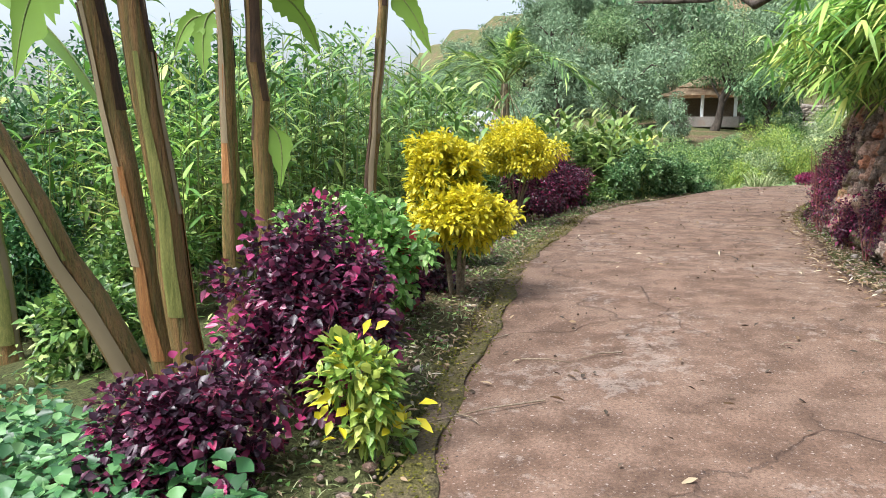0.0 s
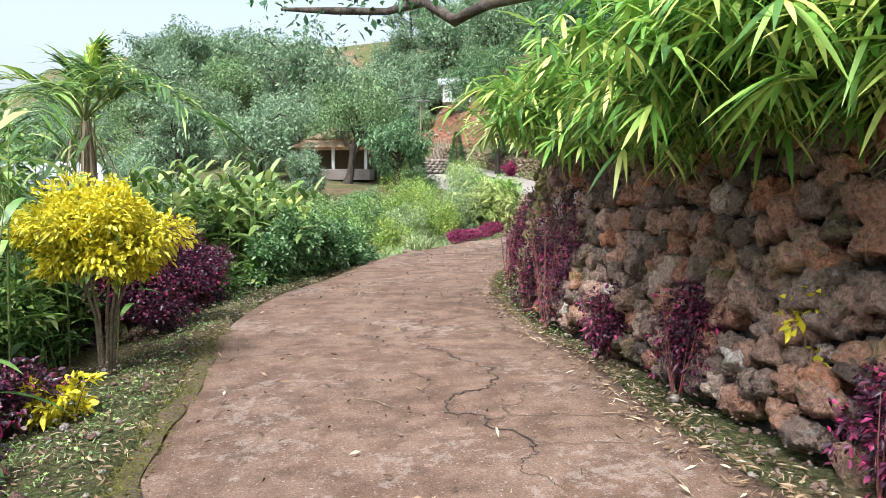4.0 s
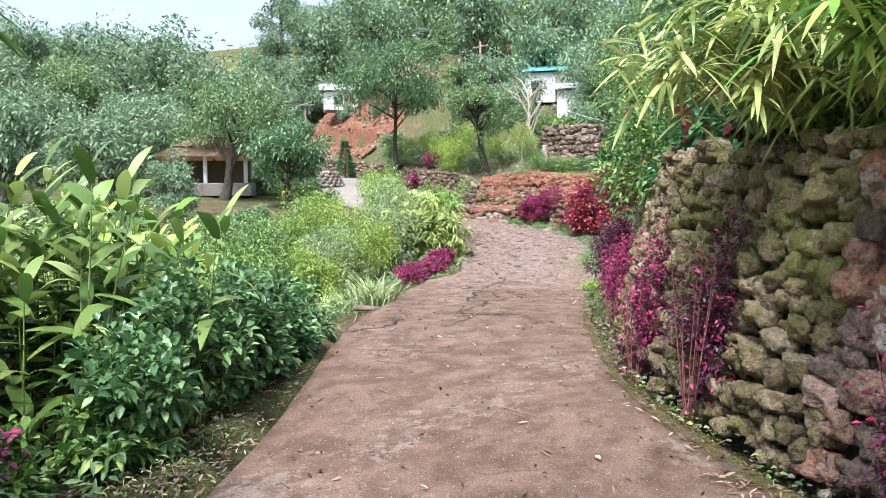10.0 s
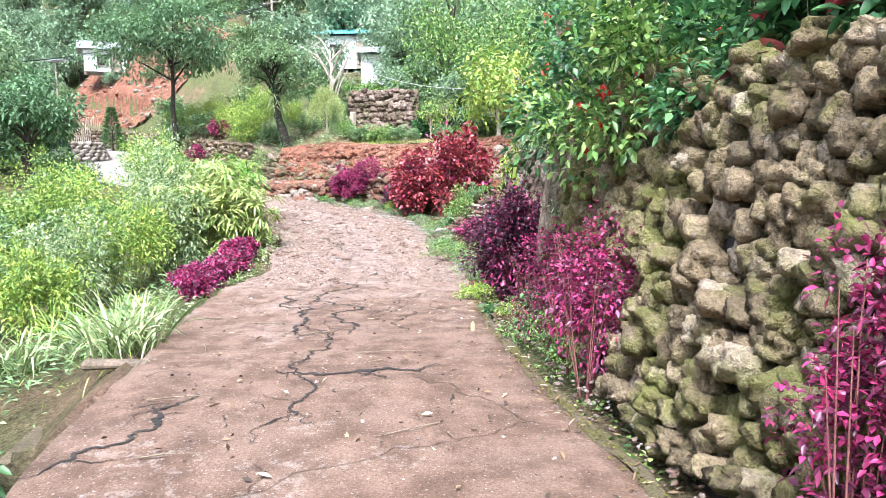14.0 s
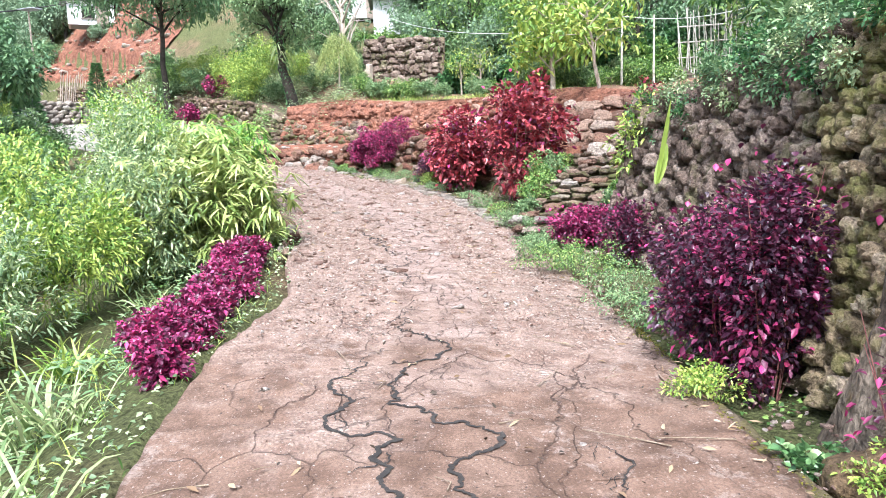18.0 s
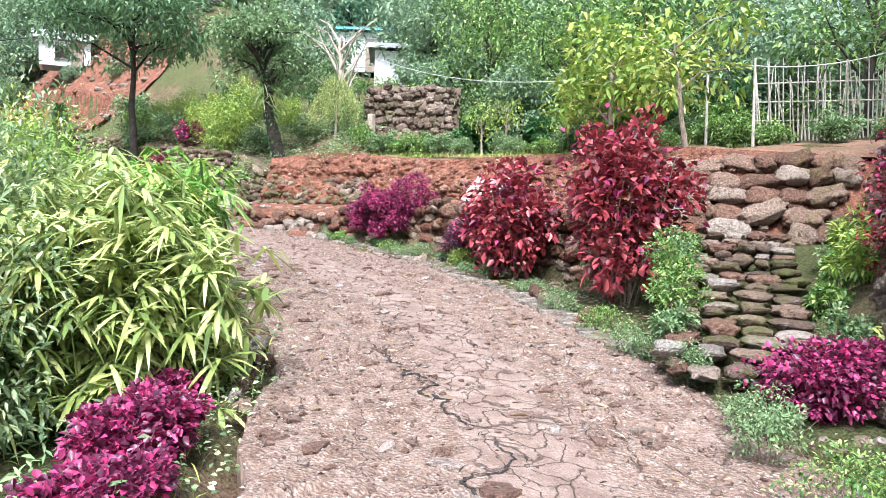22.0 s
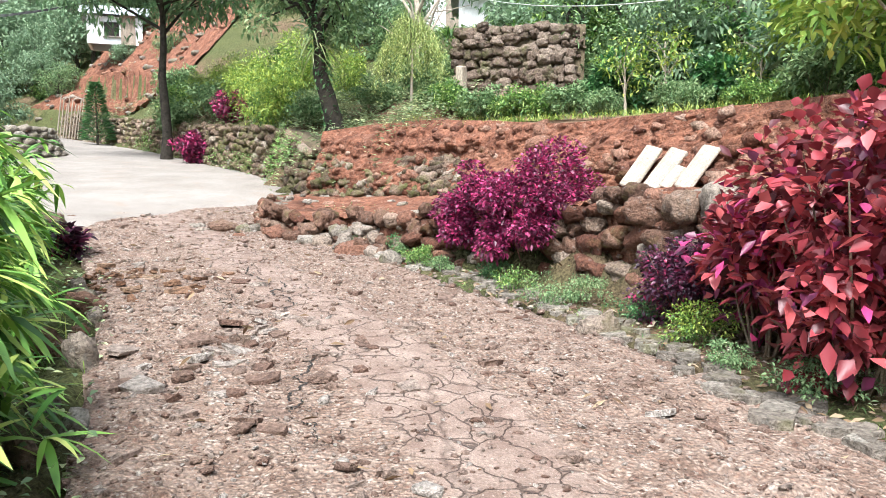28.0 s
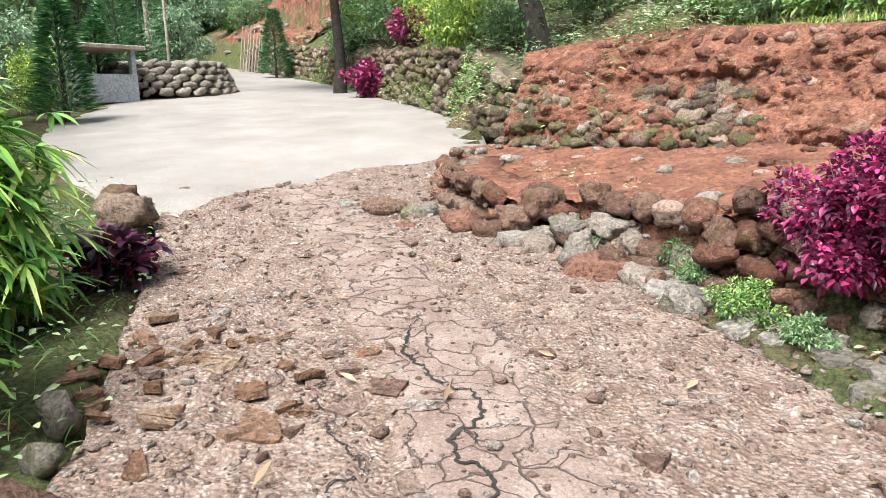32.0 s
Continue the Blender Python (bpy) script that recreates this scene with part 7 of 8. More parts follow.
# weeping bush, post and stones on the terrace
def weeping(place, height, width, label):
    ob = thing("weeping_bush", place, label, "shrub")
    piece("trunk", tube_mesh("trunk", [[(np.zeros(3), 0.05), (np.array([0.05, 0, height * 0.8]), 0.02)]], M_PALEBARK, 6), ob)
    P, W, paths = [], [], []
    for k in range(170):
        a, r = rng.uniform(0, 6.28), width * 0.5 * rng.uniform(0.15, 1) ** 0.7
        top = np.array([math.cos(a) * r * 0.6, math.sin(a) * r * 0.6, height * (1.02 - 0.35 * (2 * r / width) ** 2) + rng.normal(0, 0.08)])
        end = np.array([math.cos(a) * r, math.sin(a) * r, top[2] - rng.uniform(0.5, 1.5)])
        end[2] = max(end[2], 0.15)
        paths.append([(np.array([0, 0, height * 0.7]), 0.005), (top, 0.004), ((top + end) / 2 + [math.cos(a) * 0.08, math.sin(a) * 0.08, 0], 0.003), (end, 0.002)])
        for s in np.linspace(0, 1, 34):
            P.append(top + (end - top) * s + rng.normal(0, 0.05, 3))
            W.append([rng.normal(0, 1), rng.normal(0, 1), -0.6])
    piece("branchwork", tube_mesh("branchwork", paths, M_STEMGREEN, 4), ob)
    piece("foliage", leaves("foliage", np.array(P), np.array(W), 0.085, 0.02, M_PALEBAM), ob, kind="stuff")


weeping(on(34.3, 32.2, 0.15), 2.4, 2.2, "pale yellow-green weeping bush on the bank's edge")
piece("post", box_mesh("post", (0.22, 0.22, 0.85), M_PALEBARK, 0.03, 0.008, (0, 0, 0.4)), thing("stone_post", on(35.2, 31.3), "short square pale post on the terrace", "post"))
for x, y in [(36.5, 33.2), (38.2, 32.6), (37.0, 32.2), (38.8, 34.0)]:
    ob = thing("strap_leaf_plant", on(x, y, 1.4 if x > 38 else 0), "tuft of long green strap leaves", "plant", "strap-leaf plants")
    n = 70
    a = rng.uniform(0, 6.28, n)
    piece("leaf_tuft", blades("leaf_tuft", np.c_[rng.normal(0, 0.1, (n, 2)), np.zeros(n)], np.c_[np.cos(a), np.sin(a), rng.uniform(0.5, 1.6, n)], 1.0, 0.06, M_GREEN, 0.8, 5), ob, kind="stuff")
ob = thing("agave", on(38.4, 46.4, 0.1), "spiky grey-green agave on the bank", "plant")
n, a = 26, rng.uniform(0, 6.28, 26)
for k in range(n):
    piece("blade", blades("blade", np.zeros((1, 3)), np.array([[math.cos(a[k]), math.sin(a[k]), rng.uniform(0.3, 1.6)]]), 1.4, 0.12, M_LIME, 0.1, 4), ob)


# stacked slabs, leaning tiles, bamboo fence, poles and wires
M_TILE = grain_mat("pale_tile", (0.30, 0.255, 0.20), (0.42, 0.37, 0.305), 3, 40, 0.85, 0.3, 0.01, (0.32, 0.24, 0.18))


def slab_stack():
    ob = thing("slab_stack", on(32.4, 18.9), "stack of flat grey stone slabs on the terrace", "stone slabs")
    for k in range(5):
        for j in range(3 - k // 3):
            piece("slab", box_mesh("slab", (0.75, 0.95, 0.07), M_PALESTONE, 0.01, 0.012, (rng.normal(0, 0.05), -1.0 + j * 1.0 + k * 0.12 + rng.normal(0, 0.04), 0.05 + 0.085 * k)), ob)


slab_stack()
face, away = BANK[0]
for k, y in enumerate([25.0, 24.66, 24.38, 24.1]):
    long = 0.45 if k == 2 else 0.8
    ob = tagged(new("roof_tile", box_mesh("roof_tile", (0.05, 0.3 - 0.12 * (k == 2), long), M_TILE, 0.02, 0.012, (0, 0, long / 2))), "pale flat tile leaning on the red bank", "stone tile", "leaning tiles")
    i = int(np.argmin(np.abs(face[6][:, 1] - y)))
    low = max((face[j][i] for j in (2, 5, 8)), key=lambda p: -p[0]) - away[i] * 0.12
    low[2] = 1.27
    z = unit(unit(face[40][i] - low) + np.array([-0.1, -0.25, 0.1]))
    yv = unit(np.cross(z, away[i]))
    ob.matrix_basis = matrix(low - away[i] * 0.1, (np.cross(yv, z), yv, z), (1, 1, 1))


def bamboo_fence():
    ob = thing("bamboo_fence", on(35.0, 16.6), "leaning fence of split pale bamboo sticks", "fence")
    for k in range(44):
        y = -1.9 + k * 0.09
        h = rng.uniform(1.6, 2.2)
        tip = np.array([rng.normal(0, 0.08), y + rng.normal(0.12, 0.12), h])
        piece("stick", tube_mesh("stick", [[(np.array([rng.normal(0, 0.03), y, 0]), 0.022), (tip, 0.014)]], M_PALEBAMBOOSTICK, 5), ob)
    for z in (0.5, 1.0, 1.5):
        piece("rail", tube_mesh("rail", [[(np.array([0.04, -2.0, z]), 0.025), (np.array([0.04, 2.1, z + 0.05]), 0.02)]], M_PALEBAMBOOSTICK, 6), ob)


bamboo_fence()
ends = []
for x, y, h in [(30.3, 19.2, 2.3), (29.9, 18.2, 1.9), (33.0, 15.6, 2.4)]:
    ob = thing("thin_post", on(x, y), "thin pale wooden post on the terrace edge", "post", "thin posts")
    piece("pole", tube_mesh("pole", [[(np.zeros(3), 0.035), (np.array([0.05, 0.05, h]), 0.025)]], M_PALEBAMBOOSTICK, 7), ob)
    ends.append(Vector((x, y, ground_z(x, y) + h * 0.85)))


def cable(a, b, sag, r, mat, label):
    a, b = np.array(a), np.array(b)
    pts = [(a + (b - a) * s - np.array([0, 0, sag * 4 * s * (1 - s)]), r) for s in np.linspace(0, 1, 14)]
    tagged(new("wire", tube_mesh("wire", [pts], mat, 5)), label, "wire")


cable(ends[0], (38.8, 33.4, ground_z(38.8, 33.4) + 2.6), 0.7, 0.012, M_ROPE, "pale rope strung slackly along the terrace")
cable(ends[0], ends[2], 0.25, 0.012, M_ROPE, "pale rope strung between thin posts")
cable((23.6, 19.6, 1.5), (27.5, 17.2, 2.05), 0.1, 0.012, M_STEM, "thin brown cane lying against the boulders")


def utility_pole(x, y, h):
    ob = thing("utility_pole", on(x, y), "grey utility pole on the slope", "pole")
    piece("pole", tube_mesh("pole", [[(np.zeros(3), 0.12), (np.array([0, 0, h]), 0.08)]], M_WOOD, 8), ob)
    piece("crossarm", box_mesh("crossarm", (0.1, 1.6, 0.1), M_WOOD, 0.01, 0, (0, 0, h - 0.4)), ob)
    return Vector((x, y, ground_z(x, y) + h - 0.35))


pa, pb = utility_pole(46.2, 46.0, 6.0), utility_pole(36.6, 62.0, 6.0)
for o in (-0.7, 0.0, 0.7):
    cable(pa + Vector((0, o, 0)), pb + Vector((0, o, 0)), 0.8, 0.02, M_WIRE, "dark overhead power line across the slope")
ob = thing("lamp_mast", on(33.2, 51.2), "slim street lamp mast with a small solar panel", "street lamp")
piece("mast", tube_mesh("mast", [[(np.zeros(3), 0.06), (np.array([0, 0, 5.6]), 0.045)]], M_WOOD, 8), ob)
piece("panel", box_mesh("panel", (0.7, 1.1, 0.05), M_TIN, 0.01, 0, (0.1, 0, 5.7)), ob)


# ---- houses ----
def roof_sheet(name, w, d, rise, z, mat, parent, waves=26):
    """A ridged pair of corrugated sheets."""
    for sg in (-1, 1):
        V, m = [], waves * 2
        for i in range(m + 1):
            x = -w / 2 + w * i / m
            for j in range(2):
                y = sg * d / 2 * j
                V += [(x, y, z + rise * (1 - j) + (0.02 if i % 2 else -0.02))]
        F = [[2 * i, 2 * i + 1, 2 * i + 3, 2 * i + 2] for i in range(m)]
        piece(name, mesh_of(name, np.array(V), F, mat), parent)


def house(place, size, turn, wall_mat, roof_mat, label, rise=0.9, windows=2, door=True, eave=0.5):
    w, d, h = size
    ob = thing("house", place, label, "house", "", turn)
    for nm, sz, at in (("wall", (w, 0.18, h), (0, -d / 2, h / 2)), ("wall", (w, 0.18, h), (0, d / 2, h / 2)), ("wall", (0.18, d - 0.2, h), (-w / 2 + 0.09, 0, h / 2)), ("wall", (0.18, d - 0.2, h), (w / 2 - 0.09, 0, h / 2))):
        piece(nm, box_mesh(nm, sz, wall_mat, 0.01, 0, at), ob)
    for sg in (-1, 1):
        bm = bmesh.new()
        tri = [bm.verts.new((sg * (w / 2 - 0.1), y, z)) for y, z in ((-d / 2, h), (d / 2, h), (0, h + rise * 0.92))]
        bm.faces.new(tri)
        bmesh.ops.solidify(bm, geom=bm.faces[:], thickness=0.12)
        piece("gable", bm_mesh("gable", bm, wall_mat), ob)
    roof_sheet("roof", w + eave * 2, d + eave * 2, rise, h + 0.08, roof_mat, ob)
    for k in range(windows):
        x = -w / 2 + w * (k + 0.7) / (windows + 0.6)
        win = piece("window", box_mesh("window", (0.9, 0.06, 0.9), M_DARKGAP, 0.01, 0, (x, -d / 2 - 0.1, h * 0.55)), ob)
        piece("sill", box_mesh("sill", (1.1, 0.16, 0.07), M_CONCRETE, 0.01, 0, (x, -d / 2 - 0.14, h * 0.55 - 0.5)), win)
    if door:
        piece("door", box_mesh("door", (0.9, 0.06, 2.0), M_WOOD, 0.01, 0, (w / 2 - 0.9, -d / 2 - 0.1, 1.0)), ob)
    return ob


house((0.1, 14.9, -1.0), (4.4, 3.5, 2.35), 0, M_WHITEWALL, M_TIN, "low whitewashed house with a tin roof behind tall leaves", 0.5, 1, False, 0.25)
house((-0.6, 22.0, -1.7), (5.4, 4.0, 2.4), 0, M_WHITEWALL, M_TIN, "whitewashed house with a corrugated tin roof below the lane", 0.7, 2)
house((-1.5, 30.5, -1.4), (5.0, 4.5, 2.4), 10, M_WHITEWALL, M_TIN, "whitewashed house with a tin roof behind the garden", 1.0, 2)


def hip(name, w, d, rise, z, mat, parent, top=0.25):
    bm = bmesh.new()
    low = [bm.verts.new((x * w / 2, y * d / 2, z)) for x, y in ((-1, -1), (1, -1), (1, 1), (-1, 1))]
    high = [bm.verts.new((x * w / 2 * top, y * d / 2 * top, z + rise)) for x, y in ((-1, -1), (1, -1), (1, 1), (-1, 1))]
    for k in range(4):
        bm.faces.new((low[k], low[(k + 1) % 4], high[(k + 1) % 4], high[k]))
    bm.faces.new(high)
    bmesh.ops.solidify(bm, geom=bm.faces[:], thickness=0.1)
    piece(name, bm_mesh(name, bm, mat), parent)


ob = thing("pavilion", on(22.5, 45.0, -0.1), "open pavilion with a pale two-tier roof among the trees", "pavilion", "", -35)
piece("base", box_mesh("base", (4.8, 4.2, 0.7), M_CONCRETE, 0.03, 0, (0, 0, 0.35)), ob)
for x in (-2.1, 0, 2.1):
    for y in (-1.8, 1.8):
        piece("post", box_mesh("post", (0.2, 0.2, 1.5), M_WHITEWALL, 0.02, 0, (x, y, 1.4)), ob)
piece("back_wall", box_mesh("back_wall", (4.2, 0.12, 1.4), M_STEM, 0.01, 0, (0, 1.4, 1.35)), ob)
hip("lower_roof", 5.6, 5.0, 0.5, 2.1, M_THATCH, ob, 0.6)
hip("upper_roof", 3.4, 3.0, 0.8, 2.7, M_THATCH, ob, 0.1)
house(on(49.2, 68.2, 0.9), (3.4, 2.8, 1.8), -35, M_WHITEWALL, M_TIN, "small white house with a grey tin roof high on the slope", 0.9, 1)
house(on(52.5, 44.6, -0.3), (5.0, 3.6, 2.4), -60, M_WHITEWALL, M_TEAL, "hillside house with a teal sheet roof", 0.7, 1)
house(on(48.0, 36.8, -0.3), (4.6, 3.6, 2.4), -60, M_WHITEWALL, M_TIN, "white house half hidden behind trees", 0.7, 1)


def shelter():
    ob = thing("roofed_stall", on(29.2, 47.8), "small open stall with blue-grey posts and a flat roof", "stall", "", 20)
    for x in (-1.0, 1.0):
        for y in (-1.0, 1.0):
            piece("post", box_mesh("post", (0.16, 0.16, 1.5), M_TIN, 0.01, 0, (x, y, 0.75)), ob)
    piece("roof", box_mesh("roof", (2.6, 2.6, 0.12), M_WOOD, 0.02, 0, (0, 0, 1.55)), ob)
    piece("counter", box_mesh("counter", (2.2, 0.1, 0.8), M_TIN, 0.01, 0, (0, -1.02, 0.4)), ob)


shelter()
ob = thing("round_planter", on(32.2, 49.0), "low curved planter of grey field stones", "planter", "", 0)
for k in range(130):
    a, lv = k * 2 * math.pi / 26 + 0.12 * (k // 26), k // 26
    piece("stone", STONES_P[k % 5], ob, "", Matrix.Translation((2.1 * math.cos(a) * (1 - 0.05 * lv), 1.8 * math.sin(a) * (1 - 0.05 * lv), 0.1 + 0.21 * lv)) @ Euler((0.2 * (k % 3), 0.2 * (k % 2), a)).to_matrix().to_4x4() @ Matrix.Diagonal((0.45, 0.56, 0.3, 1)))
piece("soil", box_mesh("soil", (2.6, 2.2, 0.9), M_REDSOIL, 0.1, 0.02, (0, 0, 0.5)), ob)
ob = thing("bamboo_stack", on(40.6, 60.5), "bundle of grey-brown poles leaning upright", "poles")
for k in range(12):
    piece("stick", tube_mesh("stick", [[(np.array([k * 0.16, 0, 0]), 0.04), (np.array([k * 0.16 + 0.4, 0.1, rng.uniform(1.8, 2.4)]), 0.03)]], M_WOOD, 5), ob)


def bucket(place, label):
    ob = thing("bucket", place, label, "bucket")
    body = tube_mesh("body", [[(np.array([0, 0, 0.0]), 0.13), (np.array([0, 0, 0.15]), 0.145), (np.array([0, 0, 0.32]), 0.165), (np.array([0, 0, 0.34]), 0.175), (np.array([0, 0, 0.3]), 0.15), (np.array([0, 0, 0.05]), 0.12)]], M_TEALPLASTIC, 18)
    piece("body", body, ob)
    piece("handle", tube_mesh("handle", [[(np.array([math.cos(q) * 0.17, 0, 0.33 + math.sin(q) * 0.12]), 0.006) for q in np.linspace(0, math.pi, 9)]], M_WIRE, 5), ob)


bucket(on(7.9, 16.3), "teal plastic bucket in the garden below the lane")

# ---- loose things on the lane ----
def scatter(rows, n, width=(0.02, 0.98)):
    r, f = rng.uniform(rows[0], rows[1], n), rng.uniform(width[0], width[1], n)
    i = r * PER
    g = lambda S: np.stack([np.interp(i, np.arange(len(S)), S[:, c]) for c in range(2)], 1)  # noqa: E731
    p = g(LEFT) * (1 - f)[:, None] + g(RIGHT) * f[:, None]
    lift = np.array([relief(a[0], a[1], b, c) if 0 <= c <= 1 else 0.0 for a, b, c in zip(p, r, f)])
    return np.c_[p, np.interp(i, np.arange(len(ROADZ)), ROADZ) + lift]


def litter(name, P, size, mat, label, flat=0.25):
    n = len(P)
    h, _, e = lie(P[:, :2])
    P = np.c_[P[:, :2], np.where(np.abs(e) < 0.01, P[:, 2], h)]
    W = np.c_[rng.normal(0, 1, (n, 2)), rng.normal(0.05, flat, n)]
    return tagged(new(name, leaves(name, P + [0, 0, 0.02], W, size[0], size[1], mat, 0.1, 0.5)), label, "leaf litter", "", "stuff")


litter("leaf_litter", scatter((2, 15), 300), (0.085, 0.024), M_DRY, "dry fallen leaves strewn over the lane")
litter("gutter_litter", np.concatenate([scatter((3, 8), 1900, (0.92, 1.14)), scatter((8, 15), 500, (0.95, 1.12))]), (0.075, 0.015), M_DRY, "drift of dry bamboo leaves along the gutter")
litter("kerb_litter", scatter((2.5, 9.5), 2600, (-0.3, 0.0)), (0.06, 0.015), M_DRY, "dry leaves on the soil behind the kerb")
litter("ledge_litter", np.array([beside(r, o) for r, o in zip(rng.uniform(15.5, 21, 700), rng.uniform(0.05, 1.4, 700))]), (0.11, 0.03), M_DRY, "dry leaves on the soil below the low wall")
ground_cover("ledge_weeds", [(b[0], b[1], 0.5) for b in [beside(r, 0.7) for r in np.arange(13.5, 21, 0.28)]], 30, (0.045, 0.018), M_BLUE, "fine green weeds below the low wall", 0.12)
ground_cover("valley_weeds", [(b[0], b[1], 0.7) for b in [beside(r, -1.2) for r in np.r_[np.arange(8.5, 9.9, 0.35), np.arange(11.7, 21, 0.35)]]], 120, (0.12, 0.03), M_BLUE, "rough weeds on the valley side", 0.35)
litter("far_litter", scatter((15, 21.5), 200), (0.12, 0.035), M_DRY, "dry leaves on the broken lane")
litter("dark_bits", scatter((2, 15), 520), (0.045, 0.022), M_DARKDRY, "small dark leaf scraps on the lane", 0.35)
sticks = []
for p in scatter((2, 15), 70):
    w = np.array([*rng.normal(0, 0.12, 2), 0.0])
    sticks.append([(p + [0, 0, 0.012], 0.005), (p + w + np.array([*rng.normal(0, 0.02, 2), 0.022]), 0.004), (p + w * 2.1 + [0, 0, 0.014], 0.0025)])
tagged(new("twigs", tube_mesh("twigs", sticks, M_STEM, 4)), "thin dry twigs on the lane", "twig", "", "stuff")

PEBBLES = stone_meshes(4, M_SHARD, (1, 0.8, 0.6), 1, "pebble", 0.3, 0.7)


def lane_share(p):
    """How far across the lane a place lies, from 0 at the left edge to 1."""
    i = int(np.argmin(((MID - p[:2]) ** 2).sum(1)))
    return 0.5 + float(((p[:2] - MID[i]) * ACROSS[i]).sum()) / (2 * HALF[i])


def pebbles(rows, n, size, width=(0.02, 0.98), name="gravel", clear=False):
    mats = []
    for p in scatter(rows, n, width):
        if clear and rng.uniform() < 0.75 and abs(lane_share(p) - 0.5) < 0.12:
            continue
        s = size * rng.lognormal(0, 0.45)
        mats.append((int(rng.integers(0, 4)), Matrix.Translation(p + [0, 0, s * 0.12]) @ Euler((rng.normal(0, 0.3), rng.normal(0, 0.3), rng.uniform(0, 6.28))).to_matrix().to_4x4() @ Matrix.Diagonal((s * 2, s * 2, s * 1.4, 1))))
    ob = joined(name, PEBBLES, mats, M_SHARD, None, False, "loose broken stone and gravel on the lane")
    return tagged(ob, "", "gravel")


pebbles((13.2, 22.0), 12000, 0.0105, clear=True)
pebbles((17.2, 22.2), 15000, 0.0085, (0.0, 1.0), "fine_gravel", True)
pebbles((15, 21.6), 1300, 0.022, (0.0, 1.0), "rubble")
pebbles((8, 13), 500, 0.008)
pebbles((2, 9.5), 1500, 0.012, (-0.3, -0.01), "kerb_gravel")
pebbles((3, 15), 1500, 0.013, (1.0, 1.2), "gutter_gravel")
pebbles((15, 21), 2200, 0.02, (0.98, 1.4), "ledge_gravel")
ob = thing("slab_pieces", scatter((18, 18.1), 1)[0], "angular slabs of broken concrete lying on the lane", "broken concrete")
for p in np.concatenate([scatter((14.5, 21.5), 110, (0.02, 0.45)), scatter((15, 21.5), 70, (0.45, 1.0))]):
    bm = bmesh.new()
    k = rng.integers(5, 8)
    s = rng.uniform(0.04, 0.13)
    ring = [bm.verts.new((math.cos(a) * s * rng.uniform(0.7, 1.15), math.sin(a) * s * rng.uniform(0.7, 1.15), 0)) for a in np.sort(rng.uniform(0, 6.28, k))]
    f = bm.faces.new(ring)
    top = bmesh.ops.extrude_face_region(bm, geom=[f])
    for v in top["geom"]:
        if isinstance(v, bmesh.types.BMVert):
            v.co += Vector((rng.normal(0, 0.006), rng.normal(0, 0.006), rng.uniform(0.02, 0.045)))
    bmesh.ops.recalc_face_normals(bm, faces=bm.faces[:])
    piece("slab_piece", bm_mesh("slab_piece", bm, M_SHARD), ob, "", Matrix.Translation(Vector(p) - ob.location + Vector((0, 0, -0.01))) @ Euler((rng.normal(0, 0.15), rng.normal(0, 0.15), 0)).to_matrix().to_4x4())
ob = thing("edge_stones", beside(18, -0.2), "rough stones along the broken lane edge", "stones")
for r in np.arange(15.2, 21.4, 0.16):
    b = Vector(beside(r, -0.12 + rng.normal(0, 0.12)))
    s = rng.uniform(0.1, 0.26)
    piece("stone", (STONES_B if rng.uniform() < 0.7 else STONES_P)[rng.integers(0, 5)], ob, "", Matrix.Translation(b - ob.location + Vector((0, 0, s * 0.2))) @ Euler(rng.uniform(0, 6, 3)).to_matrix().to_4x4() @ Matrix.Diagonal((s * 1.4, s * 1.2, s, 1)))
ob = thing("pale_edge_slabs", beside(18.5, 0.1), "band of pale cracked concrete along the lane's edge", "kerb stones")
for r in np.arange(16.0, 20.1, 0.03):
    wide = 0.16 if r < 17.5 else 0.3
    b = Vector(beside(r, 0.0)) + Vector((*(ACROSS[int(r * PER)] * (rng.uniform(-wide, 0.12) + float(np.interp(r, (17.6, 18.6, 20), (0.0, 0.45, 0.45))))), 0))
    k, size = int(rng.integers(5, 8)), rng.uniform(0.07, 0.15)
    bm = bmesh.new()
    ring = [bm.verts.new((math.cos(a) * size * rng.uniform(0.8, 1.15), math.sin(a) * size * rng.uniform(0.8, 1.15), 0)) for a in np.arange(k) * 6.283 / k + rng.uniform(-0.25, 0.25, k)]
    f = bm.faces.new(ring)
    for v in bmesh.ops.extrude_face_region(bm, geom=[f])["geom"]:
        if isinstance(v, bmesh.types.BMVert):
            v.co = v.co * 0.93 + Vector((0, 0, 0.07))
    bmesh.ops.recalc_face_normals(bm, faces=bm.faces[:])
    piece("slab", bm_mesh("slab", bm, M_PALESTONE), ob, "", Matrix.Translation(b - ob.location + Vector((0, 0, -0.028))) @ Euler((rng.normal(0, 0.05), rng.normal(0, 0.05), 0)).to_matrix().to_4x4())
ob = thing("leaning_pole", (8.6, 9.6, ground_z(8.6, 9.6)), "thin pale stick leaning on the mossy wall", "stick")
piece("stick", tube_mesh("stick", [[(np.zeros(3), 0.019), (np.array([0.06, -0.2, 0.62]), 0.018), (np.array([0.10, -0.36, 1.22]), 0.016), (np.array([0.16, -0.42, 1.6]), 0.013)]], M_PALEBAMBOOSTICK, 8), ob)
shrub("variegated_shrub", (*beside(5.0, 0.75)[:2], 0.55), (0.42, 0.42, 0.5), M_YELLOW, "small yellow variegated plant in the wall's stones", "shrub", 110, (0.1, 0.05), 8, 0.005, 5)


